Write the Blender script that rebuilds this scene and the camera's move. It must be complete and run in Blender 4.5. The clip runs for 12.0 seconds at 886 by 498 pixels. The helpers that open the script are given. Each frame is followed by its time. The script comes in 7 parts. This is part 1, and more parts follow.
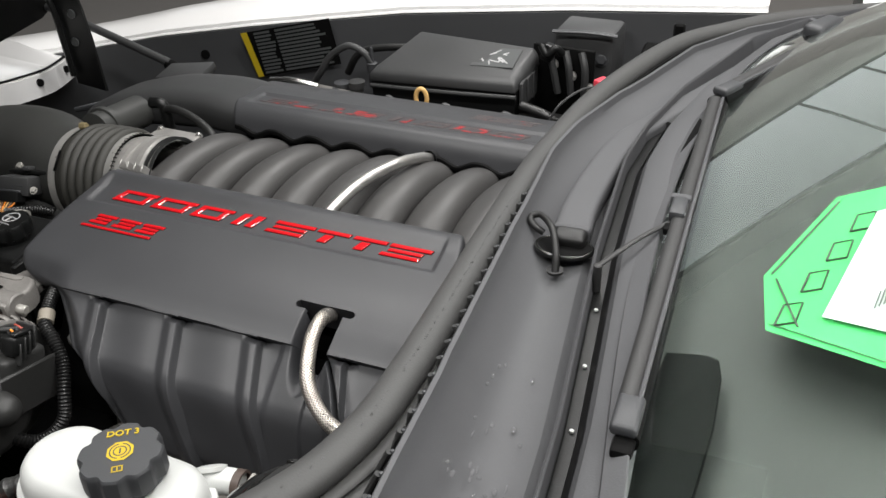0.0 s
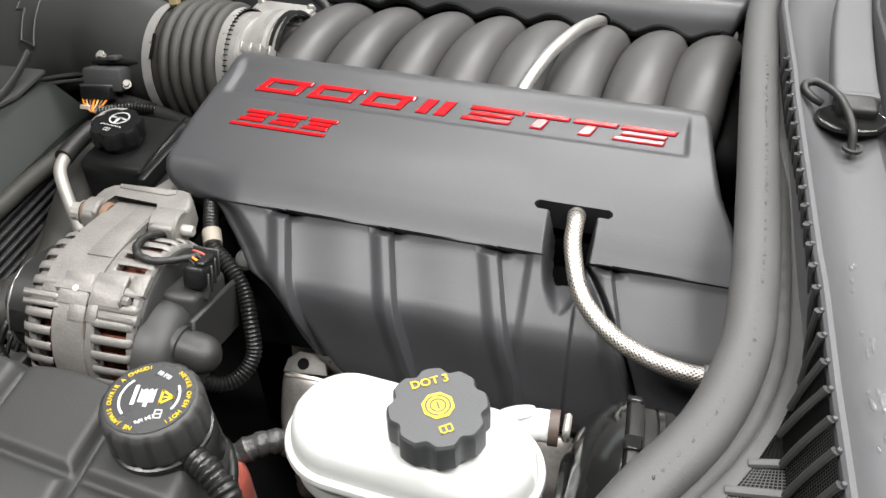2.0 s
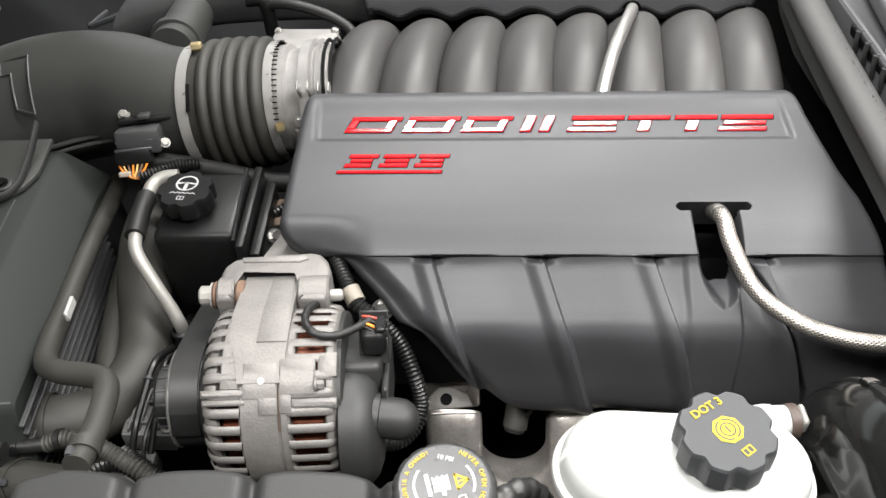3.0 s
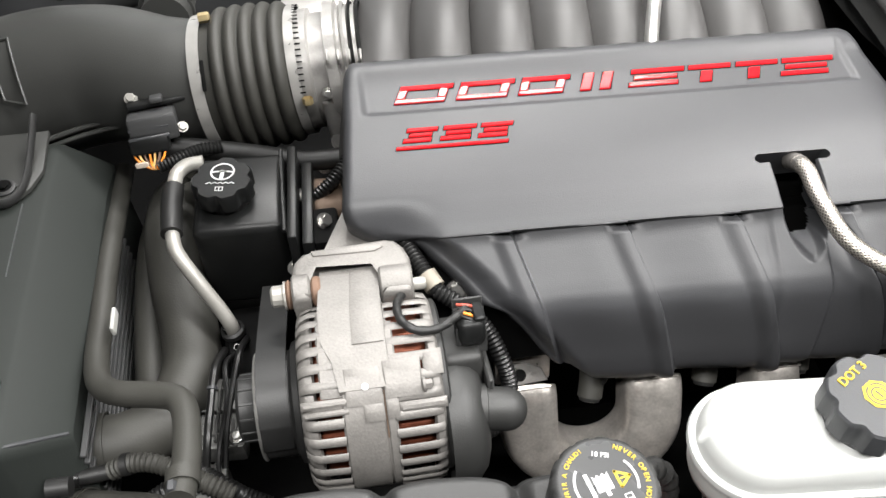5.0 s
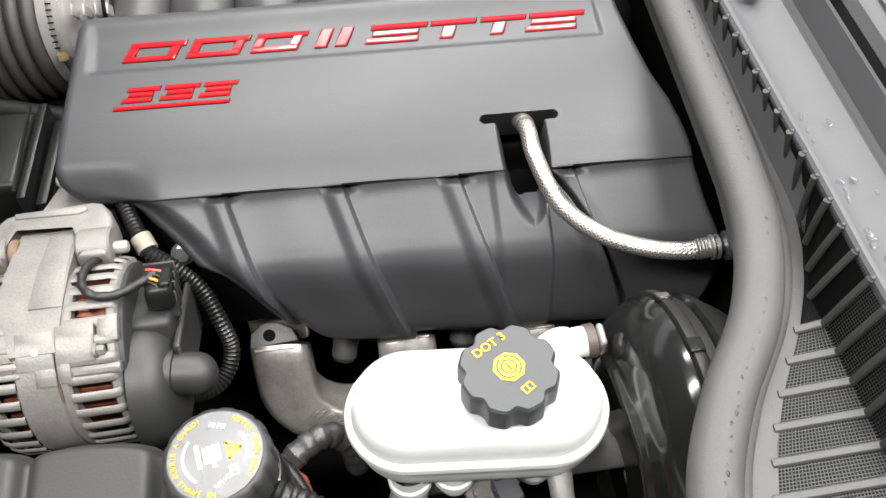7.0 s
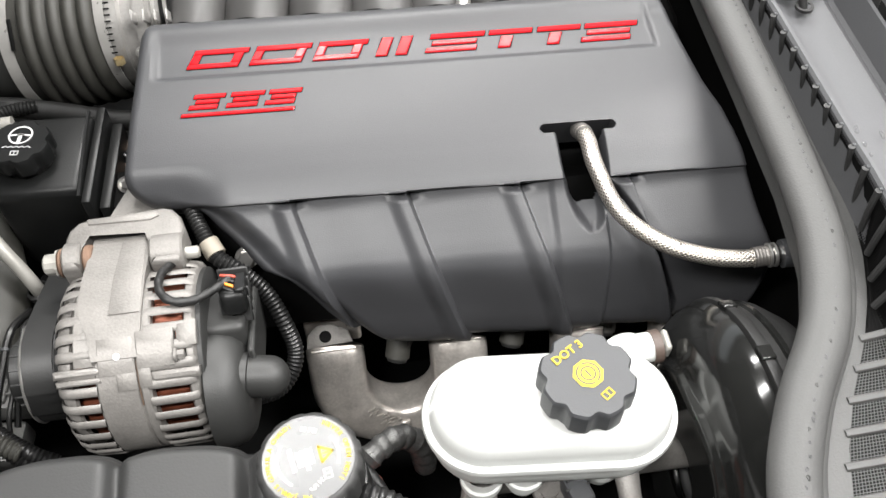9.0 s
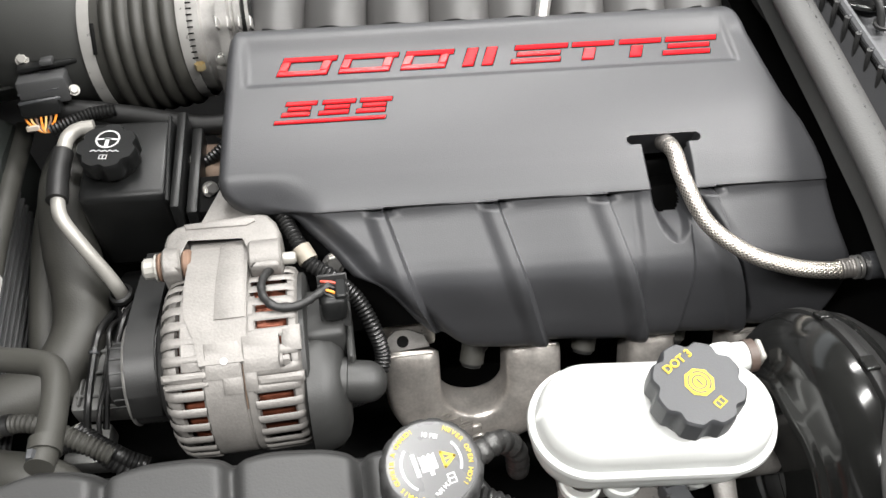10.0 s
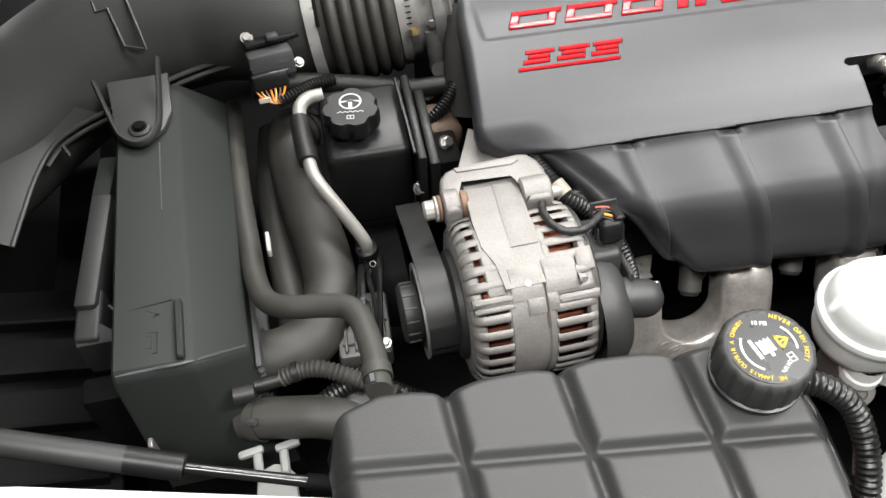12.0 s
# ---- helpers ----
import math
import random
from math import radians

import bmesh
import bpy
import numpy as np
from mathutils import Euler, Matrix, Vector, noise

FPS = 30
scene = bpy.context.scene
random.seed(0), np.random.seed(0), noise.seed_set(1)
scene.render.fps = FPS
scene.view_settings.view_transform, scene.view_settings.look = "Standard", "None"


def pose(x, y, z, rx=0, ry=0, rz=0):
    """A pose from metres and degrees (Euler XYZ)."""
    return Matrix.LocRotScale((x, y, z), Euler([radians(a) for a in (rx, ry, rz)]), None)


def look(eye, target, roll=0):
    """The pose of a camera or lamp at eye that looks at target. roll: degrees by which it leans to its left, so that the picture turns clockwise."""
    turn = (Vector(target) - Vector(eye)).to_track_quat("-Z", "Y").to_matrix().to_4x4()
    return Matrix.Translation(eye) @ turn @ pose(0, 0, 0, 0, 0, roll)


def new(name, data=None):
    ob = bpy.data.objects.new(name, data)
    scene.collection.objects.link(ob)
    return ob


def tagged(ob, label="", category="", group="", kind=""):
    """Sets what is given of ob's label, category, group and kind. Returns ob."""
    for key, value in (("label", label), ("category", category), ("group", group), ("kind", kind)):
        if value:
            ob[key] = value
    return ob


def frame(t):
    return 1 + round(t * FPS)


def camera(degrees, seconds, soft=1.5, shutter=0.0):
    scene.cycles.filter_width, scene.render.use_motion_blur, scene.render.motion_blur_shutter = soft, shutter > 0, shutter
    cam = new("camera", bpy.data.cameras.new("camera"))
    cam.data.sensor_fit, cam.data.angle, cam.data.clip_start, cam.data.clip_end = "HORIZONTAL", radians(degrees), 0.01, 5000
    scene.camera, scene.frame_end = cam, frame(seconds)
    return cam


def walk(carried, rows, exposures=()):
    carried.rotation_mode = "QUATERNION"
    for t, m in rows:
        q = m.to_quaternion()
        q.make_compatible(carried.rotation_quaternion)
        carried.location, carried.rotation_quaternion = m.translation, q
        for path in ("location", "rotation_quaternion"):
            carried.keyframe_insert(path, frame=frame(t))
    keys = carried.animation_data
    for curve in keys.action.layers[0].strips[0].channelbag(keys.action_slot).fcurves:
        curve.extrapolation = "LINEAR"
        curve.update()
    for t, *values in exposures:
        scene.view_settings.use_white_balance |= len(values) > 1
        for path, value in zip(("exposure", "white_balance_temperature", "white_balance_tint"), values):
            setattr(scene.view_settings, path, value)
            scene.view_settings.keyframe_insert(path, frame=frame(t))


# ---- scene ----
cam = camera(54.0, 12.0)
EXPOSURES = [(0.0, -0.80), (0.5, -0.2), (1.0, -0.05), (1.5, 0.08), (2.0, 0.05), (3.0, 0.08), (5.5, 0.25), (8.5, 0.27), (9.5, 0.24), (11.0, 0.26), (12.0, 0.17)]
PATH = [
    (0, (0.775, -0.989, 1.362), (0.188, 0.589, 0.283), -1.7),
    (0.5, (0.654, -0.999, 1.356), (0.099, 0.561, 0.234), -1.7),
    (1, (0.604, -1.019, 1.361), (0.074, 0.489, 0.159), -1.8),
    (1.5, (0.519, -1.012, 1.329), (0.036, 0.457, 0.061), -1.4),
    (2, (0.425, -0.949, 1.3), (0.024, 0.5, -0.018), -2.2),
    (2.5, (0.273, -0.919, 1.326), (0.118, 0.526, -0.048), -2.6),
    (3, (0.109, -0.934, 1.367), (0.098, 0.485, -0.043), -2.3),
    (3.5, (-0.013, -0.921, 1.366), (0.058, 0.489, -0.051), -3.1),
    (3.7, (-0.051, -0.92, 1.349), (0.02, 0.513, -0.044), -3.9),
    (5.3, (-0.041, -0.851, 1.362), (0.148, 0.416, -0.174), -0.5),
    (5.5, (0.006, -0.858, 1.361), (0.187, 0.399, -0.184), -0.6),
    (6, (0.128, -0.874, 1.356), (0.289, 0.356, -0.213), -1.2),
    (6.5, (0.211, -0.876, 1.366), (0.357, 0.326, -0.225), -1.5),
    (6.7, (0.237, -0.875, 1.364), (0.364, 0.319, -0.236), -2.3),
    (8.3, (0.229, -0.869, 1.369), (0.352, 0.317, -0.237), -2.3),
    (8.5, (0.216, -0.867, 1.378), (0.351, 0.311, -0.233), -1.7),
    (9, (0.166, -0.863, 1.392), (0.321, 0.302, -0.226), -0.8),
    (9.5, (0.111, -0.853, 1.399), (0.291, 0.308, -0.22), 0.4),
    (10, (0.065, -0.851, 1.407), (0.257, 0.31, -0.21), 1.3),
    (10.5, (0.0, -0.871, 1.427), (0.169, 0.292, -0.191), 0.5),
    (11, (-0.072, -0.918, 1.437), (0.078, 0.25, -0.179), -0.3),
    (11.5, (-0.122, -0.914, 1.418), (0.042, 0.253, -0.197), -0.1),
    (12, (-0.218, -0.897, 1.405), (0.012, 0.281, -0.194), -1.9),
]
walk(cam, [(t, look(eye, target, roll)) for t, eye, target, roll in PATH], exposures=EXPOSURES)

# ---- light ----
WHITE = (1.0, 0.985, 0.965)
world = bpy.data.worlds.new("world")
scene.world = world
world.use_nodes = True
world.node_tree.nodes["Background"].inputs[0].default_value = (0.9, 0.95, 1.0, 1)
world.node_tree.nodes["Background"].inputs[1].default_value = 0.35
LAMP_POWER = 110.0
LAMPS = [(-0.80, -1.45, 0.95), (1.55, -1.45, 0.85), (-0.50, 0.50, 0.7), (1.80, -0.10, 0.85), (0.62, 1.80, 1.0), (3.4, 1.8, 0.35), (3.8, -0.8, 0.35)]  # x, y, share of the power
CEILING = 3.3


# ---- materials ----
def mat(name, color, rough=0.5, metal=0.0, vary=0.12, scale=18.0, grain=0.05, grain_scale=600.0, bump=0.15, spec=0.5, rough_vary=0.08, emit=0.0, coat=0.0, island=0.0):
    m = bpy.data.materials.new(name)
    m.use_nodes = True
    nt = m.node_tree
    b = nt.nodes["Principled BSDF"]
    co = nt.nodes.new("ShaderNodeTexCoord")

    def tex(s, detail):
        n = nt.nodes.new("ShaderNodeTexNoise")
        n.inputs["Scale"].default_value = s
        n.inputs["Detail"].default_value = detail
        nt.links.new(co.outputs["Object"], n.inputs["Vector"])
        return n

    def mathn(op, a, bv):
        n = nt.nodes.new("ShaderNodeMath")
        n.operation = op
        for k, v in ((0, a), (1, bv)):
            if isinstance(v, (int, float)):
                n.inputs[k].default_value = v
            else:
                nt.links.new(v, n.inputs[k])
        return n.outputs[0]

    big, small = tex(scale, 4), tex(grain_scale, 2)
    k = mathn("ADD", mathn("MULTIPLY", mathn("SUBTRACT", big.outputs["Fac"], 0.5), 2 * vary), mathn("MULTIPLY", mathn("SUBTRACT", small.outputs["Fac"], 0.5), 2 * grain))
    if island:
        oi = nt.nodes.new("ShaderNodeObjectInfo")
        k = mathn("ADD", k, mathn("MULTIPLY", mathn("SUBTRACT", oi.outputs["Random"], 0.5), island))
    k = mathn("ADD", k, 1.0)
    mix = nt.nodes.new("ShaderNodeVectorMath")
    mix.operation = "SCALE"
    mix.inputs[0].default_value = color[:3]
    nt.links.new(k, mix.inputs["Scale"])
    nt.links.new(mix.outputs[0], b.inputs["Base Color"])
    b.inputs["Metallic"].default_value = metal
    b.inputs["Specular IOR Level"].default_value = spec
    b.inputs["Coat Weight"].default_value = coat
    b.inputs["Coat Roughness"].default_value = 0.05
    r = mathn("ADD", mathn("MULTIPLY", mathn("SUBTRACT", big.outputs["Fac"], 0.5), 2 * rough_vary), rough)
    nt.links.new(r, b.inputs["Roughness"])
    if bump:
        bn = nt.nodes.new("ShaderNodeBump")
        bn.inputs["Strength"].default_value = bump
        bn.inputs["Distance"].default_value = 0.0006
        nt.links.new(small.outputs["Fac"], bn.inputs["Height"])
        nt.links.new(bn.outputs[0], b.inputs["Normal"])
    if emit:
        b.inputs["Emission Color"].default_value = (*color[:3], 1)
        b.inputs["Emission Strength"].default_value = emit
    return m


M_INTAKE = mat("smooth_black_composite", (0.054, 0.0525, 0.0515), 0.46, vary=0.1, scale=12, grain=0.06, grain_scale=600, bump=0.12)
M_COVER = mat("grained_black_plastic", (0.0400, 0.0407, 0.0437), 0.44, vary=0.07, grain=0.12, grain_scale=900, bump=0.25)
M_PLASTIC = mat("satin_black_plastic", (0.0075, 0.0078, 0.0078), 0.38, vary=0.15, grain_scale=500, bump=0.2, spec=0.32)
M_TANK = mat("blow_moulded_black_plastic", (0.0262, 0.0264, 0.0262), 0.52, vary=0.12, scale=14, grain=0.08, grain_scale=500, bump=0.3)
M_DUCT = mat("moulded_black_plastic", (0.043, 0.0437, 0.0415), 0.42, vary=0.18, scale=9, grain_scale=700, bump=0.25)
# Blacker than any plastic: serves black parts and bakes in the bay's deep shade.
M_DARK = mat("black_parts_and_shade", (0.0024, 0.0024, 0.0024), 0.7, vary=0.3, bump=0.1, spec=0.12)
M_DUSTY = mat("dusty_rubber", (0.0330, 0.0322, 0.0278), 0.58, vary=0.25, scale=30, grain=0.1, bump=0.3)
M_RUBBER = mat("black_rubber", (0.0105, 0.0105, 0.0103), 0.5, vary=0.2, scale=40, bump=0.2)
M_SEAL = mat("foam_rubber_seal", (0.055, 0.055, 0.054), 0.58, vary=0.15, scale=35, grain=0.12, bump=0.35)
M_COWL = mat("grey_black_cowl_plastic", (0.085, 0.086, 0.090), 0.60, spec=0.3, vary=0.1, scale=14, grain=0.06, bump=0.2)
M_GLOSS = mat("gloss_black_paint", (0.009, 0.0092, 0.0088), 0.13, vary=0.2, bump=0.03, rough_vary=0.05)
M_CAST = mat("cast_aluminium", (0.190, 0.181, 0.170), 0.5, 0.3, vary=0.30, scale=38, grain=0.18, grain_scale=420, bump=0.6, rough_vary=0.12)
M_EXH = mat("exhaust_cast_steel", (0.52, 0.49, 0.455), 0.34, 0.68, vary=0.45, scale=55, grain=0.2, grain_scale=300, bump=0.45, rough_vary=0.15)
M_STEEL = mat("bright_steel", (0.72, 0.71, 0.69), 0.22, 1.0, vary=0.08, scale=60, bump=0.05)
M_ZINC = mat("zinc_plated_steel", (0.55, 0.54, 0.52), 0.35, 0.9, vary=0.15, scale=80, bump=0.1)
M_RUST = mat("rusty_bushing", (0.17, 0.105, 0.072), 0.7, 0.2, vary=0.35, scale=90, bump=0.4)
M_COPPER = mat("copper_winding", (0.17, 0.052, 0.028), 0.4, 0.6, vary=0.3, scale=120, bump=0.5)
M_FITTING = mat("dull_steel_fitting", (0.17, 0.16, 0.15), 0.4, 0.6, vary=0.15, scale=80)
M_BAND = mat("bright_clamp_steel", (0.47, 0.46, 0.44), 0.3, 0.5, vary=0.12, scale=70, bump=0.06)
M_BRASS = mat("yellow_passivated_screw", (0.50, 0.40, 0.22), 0.35, 0.6, vary=0.15, scale=120)
M_THROTTLE = mat("bright_cast_aluminium", (0.36, 0.35, 0.335), 0.36, 0.4, vary=0.25, scale=50, grain=0.1, grain_scale=420, bump=0.4)
M_TUBE = mat("painted_metal_tube", (0.33, 0.32, 0.295), 0.42, 0.35, vary=0.12, scale=60, bump=0.08)
M_LINER = mat("grey_wheelhouse_liner", (0.0520, 0.0533, 0.0559), 0.5, vary=0.12, scale=8, bump=0.15)
M_FARBOX = mat("dusty_black_moulding", (0.0442, 0.0449, 0.0455), 0.45, vary=0.12, scale=12, grain=0.08, bump=0.25)
M_RED = mat("red_enamel", (0.55, 0.009, 0.014), 0.16, vary=0.05, bump=0.03, coat=0.6)
M_YELLOW = mat("yellow_print", (0.50, 0.36, 0.012), 0.5, vary=0.08, bump=0.05)
M_PRINT = mat("white_print", (0.50, 0.50, 0.50), 0.5, vary=0.08, bump=0.05)
M_WHITE = mat("white_nylon", (0.52, 0.53, 0.515), 0.38, vary=0.03, scale=25, grain=0.02, bump=0.1)
M_MILKY = mat("milky_nylon", (0.55, 0.565, 0.545), 0.4, vary=0.07, scale=30, bump=0.1)
M_CAP = mat("grey_black_cap", (0.042, 0.0435, 0.0465), 0.46, vary=0.1, grain_scale=700, bump=0.25)
M_DISC = mat("varnished_black_label", (0.046, 0.047, 0.048), 0.27, vary=0.1, bump=0.06, spec=0.5)
M_BODY = mat("white_car_paint", (0.70, 0.695, 0.69), 0.3, vary=0.03, scale=6, bump=0.0, coat=1.0)
M_REDTANK = mat("translucent_red_brown_tank", (0.30, 0.075, 0.055), 0.35, vary=0.2, scale=20)
M_LOOM = mat("corrugated_loom", (0.008, 0.008, 0.008), 0.34, vary=0.2, bump=0.1)
M_ORANGE = mat("orange_wire", (0.85, 0.27, 0.03), 0.45)
M_DIP = mat("yellow_dipstick_plastic", (0.74, 0.46, 0.17), 0.4)
M_TAN = mat("tan_sleeve", (0.24, 0.215, 0.175), 0.6)
M_REDWIRE = mat("red_wire", (0.40, 0.07, 0.045), 0.5)
M_BROWN = mat("brown_cast_iron", (0.13, 0.09, 0.065), 0.6, 0.4, vary=0.35, scale=60, bump=0.6)
M_FENDERLINER = mat("grey_liner_panel", (0.0205, 0.0236, 0.0216), 0.62, spec=0.25, vary=0.12, scale=10)
M_PAPER = mat("white_paper", (0.50, 0.55, 0.52), 0.7, vary=0.03, bump=0.05)
M_GREEN = mat("green_paper", (0.04, 0.40, 0.10), 0.6, vary=0.04, bump=0.05)
M_INK = mat("black_ink", (0.02, 0.03, 0.02), 0.6)
M_DASH = mat("dark_dash_vinyl", (0.0252, 0.0281, 0.0259), 0.6, vary=0.1, bump=0.3)
# Cabin shade is put into this near-black colour.
M_SEATBLACK = mat("unlit_interior_black", (0.0014, 0.0020, 0.0016), 0.7, vary=0.1, spec=0.15)
M_FLOOR = mat("concrete_floor", (0.15, 0.142, 0.135), 0.45, vary=0.14, scale=2.5, grain=0.08, grain_scale=60, bump=0.2)
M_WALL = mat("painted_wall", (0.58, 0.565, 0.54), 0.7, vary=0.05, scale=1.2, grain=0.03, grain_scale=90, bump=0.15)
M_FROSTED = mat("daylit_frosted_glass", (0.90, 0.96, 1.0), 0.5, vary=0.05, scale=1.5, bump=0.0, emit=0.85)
# Darker copy of the wall paint, so the unseen side walls bounce less light.
M_DIM_WALL = mat("dimmed_unseen_wall", (0.13, 0.128, 0.122), 0.7, vary=0.05, scale=1.2, grain=0.03, grain_scale=90, bump=0.15)
# White ceiling toned down to weaken its bounce and reflections; lamp housings share it.
M_CEIL = mat("dimmed_ceiling", (0.27, 0.27, 0.265), 0.8, vary=0.04, scale=1.0, bump=0.1)
M_LABELGREY = mat("grey_label", (0.075, 0.079, 0.079), 0.4, vary=0.05)
M_TAPE = mat("silver_foil_tape", (0.075, 0.075, 0.073), 0.35, 0.5, vary=0.5, scale=120, grain=0.3, bump=0.8)


def braid_material():
    m = mat("braided_steel", (0.60, 0.555, 0.50), 0.3, 0.85, vary=0.1, scale=80, bump=0)
    nt = m.node_tree
    b = nt.nodes["Principled BSDF"]
    uv = nt.nodes.new("ShaderNodeUVMap")
    sep = nt.nodes.new("ShaderNodeSeparateXYZ")
    nt.links.new(uv.outputs[0], sep.inputs[0])

    def op(o, a, c):
        n = nt.nodes.new("ShaderNodeMath")
        n.operation = o
        for k, v in ((0, a), (1, c)):
            if isinstance(v, (int, float)):
                n.inputs[k].default_value = v
            else:
                nt.links.new(v, n.inputs[k])
        return n.outputs[0]

    across, along = op("MULTIPLY", sep.outputs[0], 28 * math.pi), op("MULTIPLY", sep.outputs[1], 1500.0)
    s1 = op("SINE", op("ADD", across, along), 0)
    s2 = op("SINE", op("SUBTRACT", across, along), 0)
    h = op("MAXIMUM", s1, s2)
    tone = nt.nodes.new("ShaderNodeMapRange")
    nt.links.new(h, tone.inputs["Value"])
    tone.inputs["From Min"].default_value = -0.6
    tone.inputs["From Max"].default_value = 0.9
    tone.inputs["To Min"].default_value = 0.22
    tone.inputs["To Max"].default_value = 1.0
    dull = nt.nodes.new("ShaderNodeVectorMath")
    dull.operation = "SCALE"
    nt.links.new(b.inputs["Base Color"].links[0].from_socket, dull.inputs[0])
    nt.links.new(tone.outputs[0], dull.inputs["Scale"])
    nt.links.new(dull.outputs[0], b.inputs["Base Color"])
    bn = nt.nodes.new("ShaderNodeBump")
    bn.inputs["Strength"].default_value = 0.4
    bn.inputs["Distance"].default_value = 0.0007
    nt.links.new(h, bn.inputs["Height"])
    nt.links.new(bn.outputs[0], b.inputs["Normal"])
    return m


def glass_material(name, color, rough=0.0):
    m = bpy.data.materials.new(name)
    m.use_nodes = True
    b = m.node_tree.nodes["Principled BSDF"]
    b.inputs["Base Color"].default_value = (*color, 1)
    b.inputs["Transmission Weight"].default_value = 1.0
    b.inputs["Roughness"].default_value = rough
    b.inputs["IOR"].default_value = 1.5
    return m


def patchy_red():
    """Red enamel broken up by dark patches from noise."""
    m = mat("patchy_red_enamel", (0.34, 0.012, 0.014), 0.4, vary=0.2, scale=60)
    nt = m.node_tree
    b = nt.nodes["Principled BSDF"]
    co = nt.nodes.new("ShaderNodeTexCoord")
    n = nt.nodes.new("ShaderNodeTexNoise")
    n.inputs["Scale"].default_value = 38.0
    n.inputs["Detail"].default_value = 5.0
    nt.links.new(co.outputs["Object"], n.inputs["Vector"])
    ramp = nt.nodes.new("ShaderNodeMapRange")
    ramp.inputs["From Min"].default_value = 0.54
    ramp.inputs["From Max"].default_value = 0.62
    nt.links.new(n.outputs["Fac"], ramp.inputs["Value"])
    mix = nt.nodes.new("ShaderNodeMix")
    mix.data_type = "RGBA"
    nt.links.new(ramp.outputs[0], mix.inputs["Factor"])
    mix.inputs["A"].default_value = (0.055, 0.040, 0.040, 1)
    nt.links.new(b.inputs["Base Color"].links[0].from_socket, mix.inputs["B"])
    nt.links.new(mix.outputs["Result"], b.inputs["Base Color"])
    return m


M_BRAID = braid_material()
M_REDPATCHY = patchy_red()
M_GLASS = glass_material("windscreen_glass", (0.82, 0.89, 0.845))


# ---- mesh tools ----
def thing(name, at, label, category, group="", kind=""):
    e = new(name)
    e.empty_display_size = 0.02
    e.location = at
    return tagged(e, label, category, group, kind)


def finish(bm, smooth=True, sharp=40):
    bmesh.ops.recalc_face_normals(bm, faces=bm.faces)
    if smooth:
        for f in bm.faces:
            f.smooth = True
        lim = radians(sharp)
        for e in bm.edges:
            if len(e.link_faces) == 2 and e.calc_face_angle(0) > lim:
                e.smooth = False
    return bm


def part(name, bm, material, parent=None, label="", smooth=True, sharp=40):
    finish(bm, smooth, sharp)
    me = bpy.data.meshes.new(name)
    bm.to_mesh(me)
    bm.free()
    me.materials.append(material)
    ob = new(name, me)
    if parent is not None:
        ob.parent = parent
        if parent.type == "EMPTY":
            ob.matrix_parent_inverse = Matrix.Translation(-parent.location)
    if label:
        ob["label"] = label
    return ob


def solo(name, bm, material, label, category, kind="", group="", smooth=True, sharp=40):
    return tagged(part(name, bm, material, None, "", smooth, sharp), label, category, group, kind)


def rounded_box(size, at=(0, 0, 0), bevel=0.004, seg=2, rot=None, bm=None):
    own = bmesh.new()
    bmesh.ops.create_cube(own, size=1)
    bmesh.ops.scale(own, vec=size, verts=own.verts)
    if bevel:
        bmesh.ops.bevel(own, geom=list(own.edges), offset=min(bevel, min(size) * 0.49), segments=seg, profile=0.5, affect="EDGES")
    m = Matrix.Translation(at) @ (Euler([radians(a) for a in rot]).to_matrix().to_4x4() if rot else Matrix())
    bmesh.ops.transform(own, matrix=m, verts=own.verts)
    return join(bm, own)


def join(bm, own):
    if bm is None:
        return own
    me = bpy.data.meshes.new("tmp")
    own.to_mesh(me)
    own.free()
    bm.from_mesh(me)
    bpy.data.meshes.remove(me)
    return bm


def curve_points(pts, n=10):
    """A smooth line through pts."""
    p = [Vector(q) for q in pts]
    if len(p) == 2:
        return [p[0].lerp(p[1], i / n) for i in range(n + 1)]
    p = [2 * p[0] - p[1]] + p + [2 * p[-1] - p[-2]]
    out = []
    for i in range(1, len(p) - 2):
        a, b, c, d = p[i - 1:i + 3]
        for k in range(n):
            t = k / n
            out.append(0.5 * ((2 * b) + (c - a) * t + (2 * a - 5 * b + 4 * c - d) * t * t + (3 * b - a - 3 * c + d) * t ** 3))
    out.append(p[-2])
    return out


